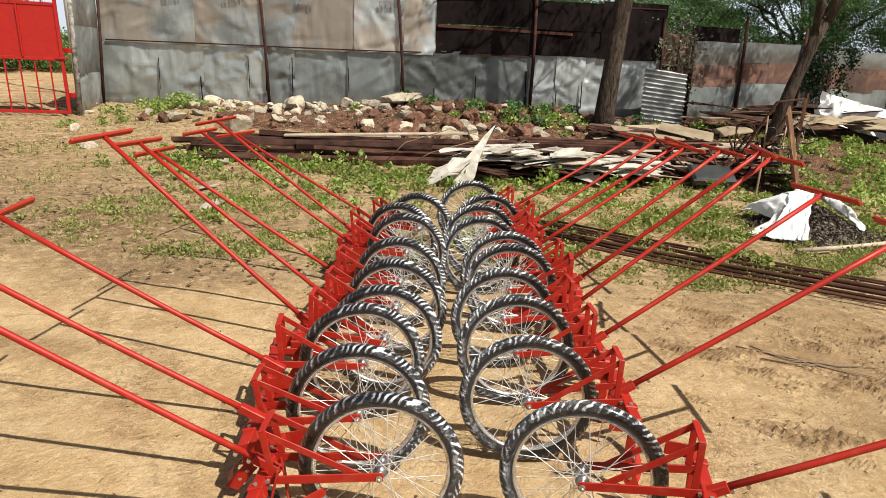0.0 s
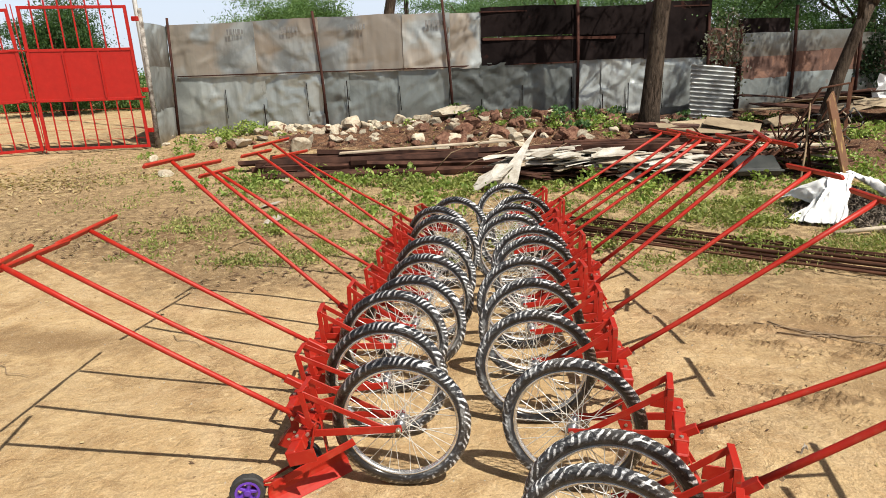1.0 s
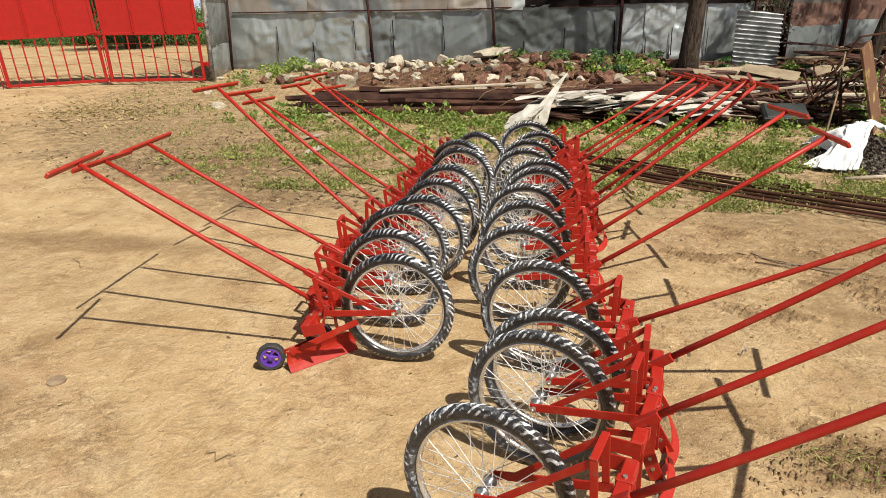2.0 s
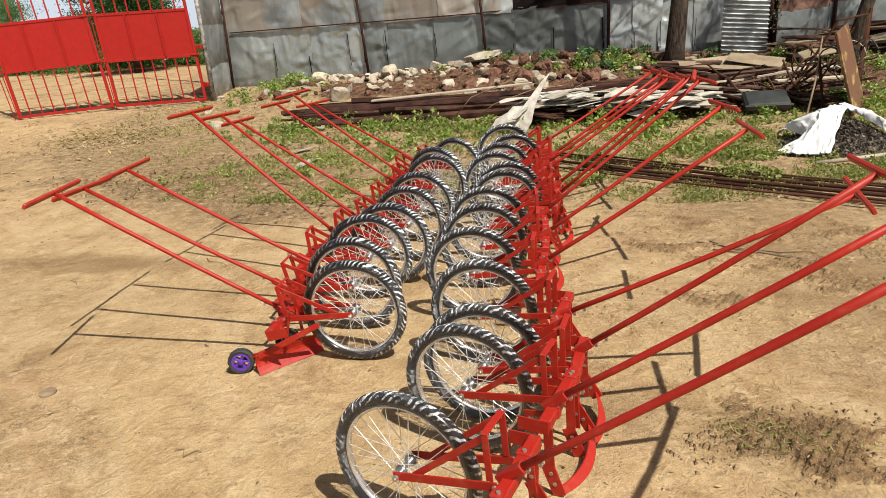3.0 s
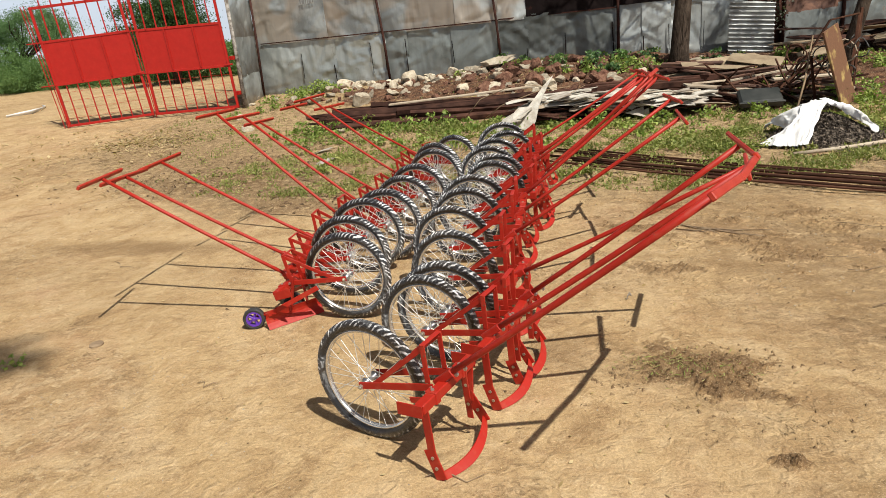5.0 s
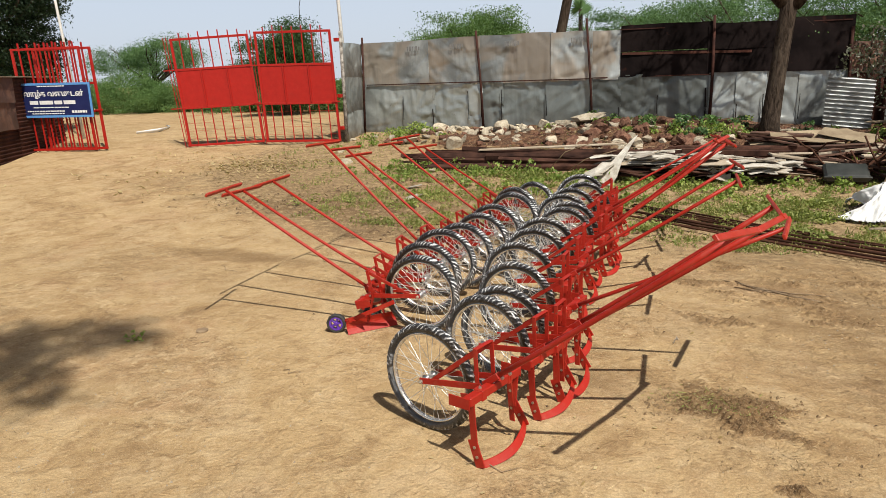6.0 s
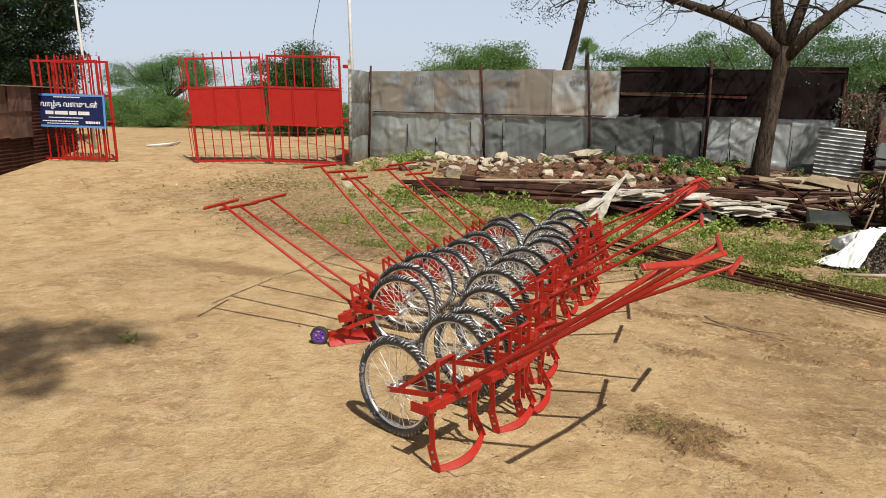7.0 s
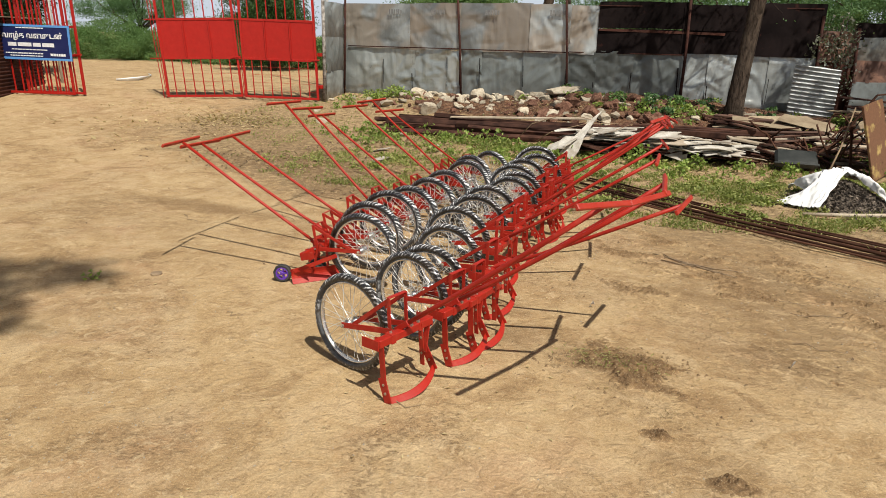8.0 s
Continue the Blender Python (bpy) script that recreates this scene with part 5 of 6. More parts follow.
def shade_tree():
    """The tall tree behind the yard's open side, whose crown shades the ground near the gate path."""
    rng = np.random.RandomState(95)
    limbs = [(wander((0.1, 0.1, 7.0), (2.6 * math.cos(k) + 0.8, 1.6 * math.sin(k) + 0.6, 11.6 + 0.3 * (k % 3)), 4, 0.2, rng), [0.14, 0.11, 0.08, 0.05, 0.02]) for k in range(7)]
    build_tree("tree", "tall spreading tree shading the open yard", (1.26, -8.23), ([(0, 0, 0), (0.1, 0, 3.5), (0.1, 0.1, 7.2), (0.2, 0.2, 11.2)], [0.32, 0.26, 0.2, 0.08]), limbs,
               [((0.6, 1.2, 12.1), (2.3, 1.5, 0.9), 105, 50, 0.28), ((2.7, 3.3, 12.0), (1.0, 0.45, 0.35), 44, 26, 0.14), ((3.3, 3.85, 12.0), (0.65, 0.25, 0.15), 22, 22, 0.12), ((3.55, 3.05, 12.0), (0.5, 0.3, 0.2), 16, 24, 0.12)], LEAF, 96, (0.12, 0.06))


shade_tree()


# ---------------------------------------------------------------- wall, poles
def yard_wall():
    w = thing("wall_west", "low wall of rough brick and rusty sheets by the gate", "wall", kind="structure")
    a, b = Vector((-10.8, 5.2, 0)), Vector((-13.2, 8.8, 0))
    rng = random.Random(4)
    m, d = between(a, b)
    z0 = land_at(-11.8, 6.2) - 0.1
    part("wall_core", box((d, 0.2, 1.2), m @ pose(0, 0, z0 + 0.6), 0.01), OLD_BRICK, w)
    part("wall_top", box((d, 0.16, 0.55), m @ pose(0, 0.02, z0 + 1.45), 0.01), OLD_BRICK, w)
    for k, (x, z, wd, h) in enumerate(((-1.65, 0.06, 1.1, 0.72), (-0.6, 0.05, 1.1, 0.74), (0.3, 0.05, 0.9, 0.76), (0.28, 0.78, 0.82, 0.94), (1.1, 0.06, 0.9, 0.8), (1.08, 0.8, 0.9, 0.92), (1.85, 0.06, 0.7, 0.84), (1.82, 0.85, 0.7, 0.86))):
        v, f = dented(wd, h, 520 + k, 0.012, 0.016, 0.076, True)
        part("ribbed_sheet", mesh_np("ribbed_sheet", v.tolist(), f, DARK_RUST, True), DARK_RUST, w, "rusty ribbed sheet", m @ pose(x - wd / 2, -0.13 - 0.012 * k, z0 + z, rng.uniform(-1, 1), 0, 0))
    for k, (x, z, wd, h) in enumerate(((-1.65, 0.74, 0.95, 0.5), (-0.7, 0.72, 1.05, 0.52), (-1.65, 1.22, 0.95, 0.5), (-0.7, 1.24, 1.05, 0.5))):
        v, f = dented(wd, h, 500 + k, 0.01)
        part("rusty_sheet", mesh_np("rusty_sheet", v.tolist(), f, RUST, True), RUST, w, "", m @ pose(x - wd / 2, -0.19 - 0.01 * k, z0 + z))
    part("ledge", flat_bar(m @ Vector((-d / 2, -0.16, z0 + 1.73)), m @ Vector((d / 2, -0.16, z0 + 1.75)), 0.24, 0.018), PALE_WOOD, w, "thin pale ledge along the top")


yard_wall()


def pole(x, y, height, r, label, lean=(0, 0)):
    p = thing("pole", label, "pole", pose(x, y, land_at(x, y) - 0.1))
    part("shaft", sweep([(0, 0, 0), (lean[0] * 0.5, lean[1] * 0.5, height * 0.5), (lean[0], lean[1], height)], [r, r * 0.85, r * 0.7], 10), PALE_POLE, p, smooth=True)
    part("cap", disc(r * 0.8, 0.03, 10, "z"), PALE_POLE, p, m=pose(lean[0], lean[1], height))
    return p


pole(-7.36, 12.5, 7.0, 0.05, "tall whitewashed pole behind the gate post", (-0.26, 0.0))
pole(-12.88, 9.3, 6.5, 0.034, "tall pale pole behind the folded gate", (-0.5, 0))
solid("overhead_cable", sweep([(-11.9, 17.0, 3.2), (-11.85, 17.0, 4.0), (-11.4, 17.0, 5.6), (-10.6, 17.0, 8.0)], 0.012, 5), CABLE, "thin black cable hanging behind the gate", "cable")
solid("plastic_strip", sweep([(-12.6, 10.6, 0.54), (-12.3, 11.0, 0.56), (-12.75, 11.75, 0.57), (-13.4, 12.5, 0.55), (-14.35, 13.3, 0.54)], [0.05, 0.08, 0.035, 0.025, 0.012], 8, squash=0.4), WHITE, "white plastic strip lying on the road", "litter", smooth=True)


# ---------------------------------------------------------------- rubble, timber and scrap
def rock_mesh(name, seed, mat, flat=0.6):
    rng = np.random.RandomState(seed)
    bm = bmesh.new()
    bmesh.ops.create_icosphere(bm, subdivisions=3, radius=0.5)
    planes = [(Vector(rng.normal(size=3)).normalized(), rng.uniform(0.2, 0.36)) for _ in range(9)]
    for v in bm.verts:
        for n, d in planes:
            k = v.co.dot(n) - d
            if k > 0:
                v.co -= n * k
        v.co += Vector(rng.normal(size=3)) * 0.006 + v.co.normalized() * 0.03 * math.sin(9 * v.co.x + seed) * math.sin(11 * v.co.y + 2 * seed)
        v.co.z *= flat
    return mesh_of(name, bm, mat)


ROCKS = [rock_mesh("rubble_stone", 200 + k, STONE, (0.55, 0.75, 0.4, 0.65)[k % 4]) for k in range(6)]
BRICKS = [rock_mesh("broken_brick", 220 + k, BRICK, (0.6, 0.8)[k % 2]) for k in range(4)]


def stones():
    rng = random.Random(12)
    spots = (STONE_SPOTS)
    for i, (x, y, w) in enumerate(spots):
        s = w * rng.uniform(1.1, 1.4)
        m = Matrix.Translation((x, y, land_at(x, y) + 0.14 * s)) @ pose(0, 0, 0, rng.uniform(-15, 15), rng.uniform(-15, 15), rng.uniform(0, 360)) @ Matrix.Diagonal((s, s * rng.uniform(0.7, 1), s * rng.uniform(0.7, 1.1), 1))
        solid("rubble_stone", ROCKS[i % 6], STONE, "pale angular rubble stone on the bank by the fence", "stone", m, "rubble stones")
    for i in range(46):
        x, y = rng.uniform(-4.4, -0.6), rng.uniform(10.35, 11.2)
        s = rng.uniform(0.14, 0.32)
        m = Matrix.Translation((x, y, land_at(x, y) + 0.16 * s)) @ pose(0, 0, 0, rng.uniform(-25, 25), rng.uniform(-25, 25), rng.uniform(0, 360)) @ Matrix.Diagonal((s, s * rng.uniform(0.6, 1), s, 1))
        solid("rubble_stone", ROCKS[i % 6], STONE, "pale angular rubble stone at the fence foot", "stone", m, "rubble stones")
    for i in range(430):
        x = rng.uniform(-4.8, 3.6) if i % 3 else rng.uniform(-1.0, 3.2)
        y = rng.uniform(9.4, 11.1) if x < -1 else rng.uniform(9.2, 11.2)
        s = rng.uniform(0.06, 0.28) * (1.3 if x > -1 else 0.9)
        pale = rng.random() < (0.5 if x < -1.5 else 0.2)
        m = Matrix.Translation((x, y, land_at(x, y) + 0.12 * s)) @ pose(0, 0, 0, rng.uniform(-25, 25), rng.uniform(-25, 25), rng.uniform(0, 360)) @ Matrix.Diagonal((s, s * rng.uniform(0.6, 1), s, 1))
        solid("rubble_stone" if pale else "broken_brick", (ROCKS[i % 6] if pale else BRICKS[i % 4]), STONE if pale else BRICK,
              "small pale rubble stone on the bank" if pale else "earth-brown broken brick on the bank", "stone" if pale else "brick", m, "rubble stones" if pale else "broken bricks")


STONE_SPOTS = (
    (-4.15, 10.96, 0.39),
    (-3.21, 9.35, 0.37),
    (-4.23, 9.60, 0.39),
    (-4.01, 9.95, 0.24),
    (-3.22, 10.25, 0.32),
    (-2.97, 10.71, 0.16),
    (-2.68, 9.79, 0.17),
    (-2.69, 10.78, 0.35),
    (-2.40, 11.12, 0.25),
    (-2.13, 11.55, 0.28),
    (-1.83, 11.28, 0.21),
    (-1.50, 10.94, 0.24),
    (-1.33, 11.31, 0.33),
    (-1.35, 9.55, 0.25),
    (-2.53, 7.88, 0.32),
    (-2.69, 7.46, 0.22),
    (-4.51, 7.83, 0.28),
    (-5.28, 8.83, 0.17),
    (-6.22, 10.86, 0.21),
    (-5.49, 10.50, 0.17),
    (-5.86, 10.17, 0.17),
)
stones()
solid("stone_slab", ROCKS[2], STONE, "flat pale stone slab at a fence post's foot", "stone", pose(-1.1, 11.02, land_at(-1.1, 11.0) + 0.16, 6, -8, 12) @ Matrix.Diagonal((0.95, 0.5, 0.5, 1)), "rubble stones")


def bank_shrubs():
    """Loose ankle-high shrubs that grow out of the rubble bank."""
    rng = np.random.RandomState(77)
    for i, (x, y, h, w) in enumerate(((0.15, 10.3, 0.3, 0.16), (0.72, 10.15, 0.36, 0.18), (1.2, 10.3, 0.32, 0.17), (1.6, 10.6, 0.28, 0.15), (-0.55, 10.85, 0.24, 0.12), (2.6, 10.7, 0.3, 0.18), (-1.05, 11.2, 0.36, 0.11), (1.0, 9.85, 0.22, 0.18))):
        limbs = [(wander((0, 0, 0.04), (w * math.cos(k * 1.3) * 0.9, w * math.sin(k * 1.3) * 0.7, h * rng.uniform(0.6, 1.05)), 3, 0.02, rng), [0.007, 0.006, 0.004, 0.003]) for k in range(7)]
        build_tree("shrub", "loose green leafy shrub on the rubble bank", (x, y), None, limbs, [((0, 0, h * 0.62), (w, w * 0.8, h * 0.5), 17, 15, 0.04)], (LEAF_BUSH, LEAF)[i % 2], int(500 + 40 * x), (0.06, 0.038), category="shrub")


bank_shrubs()


def timber_stack():
    rng = random.Random(15)
    for i in range(26):
        layer = i // 9
        u = (i % 9) / 9
        length = rng.uniform(2.0, 3.8)
        xc = rng.uniform(-1.9, -1.1) + (0.7 if i % 3 == 0 else 0)
        y = 7.85 + u * 0.72 + layer * 0.08 + (xc + 1.5) * 0.2
        z = land_at(xc, y) + 0.06 + layer * 0.06
        turn = 10 + rng.uniform(-4, 4)
        wd, h = rng.uniform(0.08, 0.16), rng.uniform(0.05, 0.08)
        bm = box((length, wd, h), None, 0.008)
        for v in bm.verts:
            v.co.z += 0.04 * math.sin(v.co.x * 1.3 + i)
            v.co.y += rng.uniform(-0.015, 0.015)
        solid("timber", bm, DARK_WOOD, "dark weathered timber in a low stack", "timber", pose(xc, y, z, rng.uniform(-25, 25), rng.uniform(-2.5, 2.0), turn), "stacked timbers")
    for i in range(7):
        xc, y = 0.9 + 0.14 * i, 9.05 + 0.1 * (i % 4)
        solid("timber", box((rng.uniform(1.2, 2.2), 0.11, 0.09), None, 0.008), DARK_WOOD, "dark weathered timber lying below the tree", "timber",
              pose(xc, y, land_at(xc, y) + 0.05 + 0.08 * (i // 4), 0, 0, 6 + rng.uniform(-5, 5)), "stacked timbers")
    bm = box((2.3, 0.1, 0.022), None, 0.003)
    for v in bm.verts:
        v.co.z += 0.02 * math.sin(v.co.x * 2.0)
    solid("plank", bm, PALE_WOOD, "long pale plank lying on the timber stack", "plank", pose(-1.05, 8.35, land_at(-1.05, 8.3) + 0.31, 3, -1.5, 9))
    for i in range(3):
        pts = [(-0.9 + 0.3 * i, 7.75, 0.25), (-0.6 + 0.3 * i, 7.6, 0.55 - 0.1 * i), (-0.1 + 0.3 * i, 7.7, 0.72 - 0.12 * i), (0.4 + 0.2 * i, 8.0, 0.6)]
        solid("dry_branch", sweep(pts, [0.006, 0.007, 0.006, 0.004], 5), DRY_STICK, "thin dry branch arching over the timber stack", "branch", group="dry branches", smooth=True)


timber_stack()


def ragged_board(rng, length, width, thick, mat, bend=0.03):
    """A sheet with a torn, uneven outline and a slight bend."""
    n = rng.choice((9, 11, 13, 15))
    turn = rng.uniform(0, 1)
    ring_pts = []
    for k in range(n):
        a = 2 * math.pi * (k + turn + rng.uniform(-0.25, 0.25)) / n
        c, s = math.cos(a), math.sin(a)
        q = max(abs(c), abs(s))
        j = rng.uniform(0.62, 1.06)
        ring_pts.append((c / q * length / 2 * j, s / q * width / 2 * j))
    bm = bmesh.new()
    lo, hi = [], []
    for x, y in ring_pts:
        z = bend * math.sin(3.0 * x / length + 1.0) + rng.uniform(-0.008, 0.008)
        lo.append(bm.verts.new((x, y, z)))
        hi.append(bm.verts.new((x, y, z + thick)))
    bm.faces.new(lo[::-1])
    bm.faces.new(hi)
    for k in range(n):
        bm.faces.new((lo[k], lo[(k + 1) % n], hi[(k + 1) % n], hi[k]))
    return bm


def cut_sheet(rng, length, width, thick):
    """A flat sheet with straight cut edges, one folded corner and a torn notch."""
    l, w = length / 2, width / 2
    skew = rng.uniform(-0.12, 0.12)
    n = rng.uniform(-0.4, 0.4)
    rim = [(-l, -w), (l * n - 0.04, -w), (l * n, -w + rng.uniform(0.03, 0.09)), (l * n + 0.06, -w), (l, -w + rng.uniform(0, 0.05)), (l + skew, w), (-l * 0.2, w), (-l + skew, w - rng.uniform(0.0, 0.06))]
    bm = bmesh.new()
    lo = [bm.verts.new((x, y, 0.05 * max(0.0, -x / l - 0.3) ** 2 + 0.02 * y)) for x, y in rim]
    hi = [bm.verts.new(v.co + Vector((0, 0, thick))) for v in lo]
    bm.faces.new(lo[::-1])
    bm.faces.new(hi)
    for k in range(len(rim)):
        bm.faces.new((lo[k], lo[(k + 1) % len(rim)], hi[(k + 1) % len(rim)], hi[k]))
    return bm


def board_piles():
    rng = random.Random(19)
    # torn white boards over a dark base
    for i in range(150):
        u = rng.random()
        x = 0.05 + 2.3 * u + rng.uniform(-0.1, 0.1)
        y = 7.72 + 0.25 * u + rng.uniform(-0.28, 0.35)
        layer = i / 150
        z = land_at(x, y) + 0.05 + 0.33 * layer * (1 - 0.45 * u)
        mat = (PALE_BOARD if rng.random() < 0.6 else WHITE_SHEET) if (layer > 0.55 and rng.random() < 0.85) else (DARK_WOOD if layer < 0.5 else PALE_WOOD)
        size = (rng.uniform(0.25, 0.75), rng.uniform(0.12, 0.36)) if layer > 0.7 else (rng.uniform(0.35, 1.1), rng.uniform(0.07, 0.26))
        solid("broken_board", ragged_board(rng, *size, rng.uniform(0.005, 0.014), mat, rng.uniform(0.0, 0.05)), mat,
              "torn dirty white board on a low pile" if mat in (WHITE_SHEET, PALE_BOARD) else "broken weathered board in a low pile", "board",
              pose(x, y, z, rng.uniform(-16, 16), rng.uniform(-8, 8), rng.uniform(-25, 35)), "broken boards")
    # the upright torn piece at its end
    bm = bmesh.new()
    v = [(0.0, -0.16), (0.0, 0.17), (0.35, 0.15), (0.8, 0.08), (1.25, 0.05), (1.58, 0.0), (1.2, -0.03), (0.7, -0.08), (0.3, -0.17)]
    a = [bm.verts.new((x, y, 0.03 * math.sin(2 * x))) for x, y in v]
    b = [bm.verts.new((x, y, 0.03 * math.sin(2 * x) + 0.014)) for x, y in v]
    bm.faces.new(a[::-1])
    bm.faces.new(b)
    for k in range(len(v)):
        bm.faces.new((a[k], a[(k + 1) % len(v)], b[(k + 1) % len(v)], b[k]))
    bmesh.ops.recalc_face_normals(bm, faces=bm.faces)
    lean, _ = between((0.05, 7.2, land_at(0.0, 7.2) + 0.01), (0.38, 7.55, 0.72), (-0.2, -0.8, 0.4))
    lean = lean @ Matrix.Diagonal((0.53, 0.72, 1, 1))
    lean.translation = Vector((0.05, 7.2, land_at(0.0, 7.2) + 0.01))
    solid("broken_board", bm, PALE_BOARD, "long pointed white board splinter leaning on the pile", "board", lean, "broken boards")
    for i in range(3):
        solid("broken_board", ragged_board(rng, 0.42, 0.3, 0.012, PALE_BOARD, 0.06), PALE_BOARD, "crumpled white board scrap on the weeds", "board", pose(-0.14 + 0.08 * i, 7.22 + 0.05 * i, land_at(-0.3, 7.4) + 0.06 + 0.05 * i, 20 - 12 * i, -14, 30 * i), "broken boards")
    bm = bmesh.new()
    rim = ((-0.2, 0.0), (0.22, -0.02), (0.19, 0.17), (0.1, 0.13), (0.03, 0.36), (-0.03, 0.15), (-0.12, 0.23), (-0.17, 0.1))
    front = [bm.verts.new((x, 0.05 * math.sin(9 * x + 5 * z), z)) for x, z in rim]
    back = [bm.verts.new((x, 0.05 * math.sin(9 * x + 5 * z) + 0.008, z)) for x, z in rim]
    bm.faces.new(front)
    bm.faces.new(back[::-1])
    for k in range(len(rim)):
        bm.faces.new((front[k], back[k], back[(k + 1) % len(rim)], front[(k + 1) % len(rim)]))
    bmesh.ops.recalc_face_normals(bm, faces=bm.faces)
    solid("torn_sack", bm, WHITE_SHEET, "torn dirty white sack standing in spikes on the boards", "sack", pose(1.5, 7.55, land_at(1.5, 7.55) + 0.08, -34, 6, -8) @ Matrix.Scale(0.72, 4))
    # brown boards at the foot of the tree
    for i, (x, y, l, w, r) in enumerate(((2.25, 9.7, 0.95, 0.5, 14), (2.95, 9.95, 1.0, 0.55, 24), (2.6, 9.62, 1.0, 0.42, 4), (3.15, 9.75, 0.75, 0.4, -12))):
        solid("cardboard_sheet", cut_sheet(rng, l, w, 0.007), BOARD, "brown torn cardboard sheet by the tree foot", "cardboard",
              pose(x, y, land_at(x, y) + 0.13 + 0.04 * i, 9 + 4 * (i % 2), -7 + 5 * i, r), "cardboard sheets")
    for i in range(46):
        x, y = rng.uniform(2.0, 4.0), rng.uniform(8.3, 9.8)
        mat = (DARK_WOOD, RUST, DARK_WOOD, PALE_WOOD)[i % 4]
        solid("scrap_plank", box((rng.uniform(0.5, 1.3), rng.uniform(0.05, 0.14), 0.03), None, 0.004), mat, "weathered scrap plank in a loose heap", "plank",
              pose(x, y, land_at(x, y) + 0.05 + 0.22 * rng.random(), rng.uniform(-10, 10), rng.uniform(-10, 10), rng.uniform(-40, 40)), "scrap planks")
    for i in range(40):
        x = rng.uniform(4.2, 8.5)
        y = fence_line(x) - rng.uniform(1.0, 2.4)
        mat = (BOARD, DARK_WOOD, DARK_WOOD, DARK_WOOD)[i % 4]
        solid("broken_board", ragged_board(rng, rng.uniform(0.6, 1.5), rng.uniform(0.2, 0.5), 0.015, mat, 0.04), mat, "weathered broken board on a heap by the fence", "board",
              pose(x, y, land_at(x, y) + 0.1 + 0.3 * rng.random(), rng.uniform(-12, 12), rng.uniform(-10, 10), rng.uniform(-30, 30)), "broken boards")


board_piles()


def scrap_corner():
    rng = random.Random(23)
    # dark slab
    z = land_at(3.05, 7.9)
    bin_ = thing("plastic_tray", "dark grey upturned plastic tray on scrap", "tray", pose(3.02, 7.95, z + 0.1, 0, 0, 4))
    part("shell", box((0.52, 0.34, 0.11), pose(0, 0, 0.06, 24, 0, 0), 0.03), TRAY, bin_)
    part("rim", box((0.55, 0.03, 0.03), pose(0, -0.165, 0.02, 24, 0, 0), 0.006), TRAY, bin_)
    # cut bench-like frame of rusty angle iron
    f = thing("iron_frame", "bent rusty angle-iron frame with looped cables", "frame", pose(3.75, 8.4, land_at(3.75, 8.4), 0, 0, 0))
    for a, b in (((-0.45, 0, 0), (0.15, 0.2, 1.0)), ((0.15, 0.2, 1.0), (0.5, 0.25, 1.05)), ((0.5, 0.25, 1.05), (0.35, -0.1, 0.0)), ((-0.1, 0.3, 0.0), (0.35, 0.25, 0.9)), ((-0.35, -0.1, 0.25), (0.45, 0.15, 0.75)),
                 ((-0.6, -0.2, 0.1), (0.0, 0.1, 0.55)), ((-0.05, -0.3, 0), (-0.12, -0.2, 0.6)), ((-0.75, 0.1, 0.3), (-0.2, -0.3, 0.05)), ((0.5, 0.3, 0.0), (0.52, 0.25, 1.12))):
        part("iron_bar", flat_bar(a, b, 0.035, 0.02, bevel=0.003), IRON, f)
    for k in range(12):
        c = Vector((rng.uniform(-0.3, 0.5), rng.uniform(-0.1, 0.2), rng.uniform(0.3, 0.75)))
        r = rng.uniform(0.06, 0.15)
        pts = [c + Vector((r * math.cos(a), 0.1 * math.sin(a * 2 + k), r * 1.3 * math.sin(a))) for a in [j * 0.5 for j in range(13)]]
        part("cable_loop", sweep(pts, 0.009, 5), (CABLE, PALE_WOOD, CABLE, IRON)[k % 4], f, smooth=True)
    for i in range(14):
        x, y = rng.uniform(2.5, 3.6), rng.uniform(8.0, 8.8)
        a = Vector((x, y, land_at(x, y) + rng.uniform(0.05, 0.3)))
        b = a + Vector((rng.uniform(-0.6, 0.6), rng.uniform(-0.4, 0.4), rng.uniform(-0.05, 0.5)))
        solid("scrap_rod", sweep([a, (a + b) / 2 + Vector((0, 0, rng.uniform(-0.06, 0.1))), b], 0.012, 6), IRON, "bent rusty rod in the scrap heap", "rod", group="scrap rods", smooth=True)
    # leaning painted board
    foot = Vector((4.05, 7.95, land_at(4.05, 7.95) + 0.03))
    bm = box((0.66, 0.028, 0.98), pose(0, 0, 0.49), 0.004)
    solid("leaning_board", bm, YELLOW_BOARD, "wide worn brown board with yellow paint leaning on scrap", "board", Matrix.Translation(foot) @ pose(0, 0, 0, 0, 0, 66) @ pose(0, 0, 0, -15, -6, 0))
    solid("stick", sweep([(3.35, 7.4, land_at(3.3, 7.4)), (3.5, 7.75, 0.5), (3.62, 8.1, 1.0)], [0.014, 0.012, 0.009], 6), DRY_STICK, "dry bamboo stick leaning on the iron frame", "stick", smooth=True)
    # ash heap
    gx, gy = np.meshgrid(np.linspace(-0.75, 0.75, 40), np.linspace(-0.55, 0.55, 32))
    gz = 0.24 * np.exp(-((gx / 0.36) ** 2 + (gy / 0.3) ** 2)) * (1 + 0.3 * waves(gx, gy, 33, 9.0)) + 0.03 * waves(gx, gy, 34, 30.0) - 0.035
    i = np.arange(gx.size).reshape(gx.shape)
    faces = np.stack([i[:-1, :-1], i[:-1, 1:], i[1:, 1:], i[1:, :-1]], -1).reshape(-1, 4)
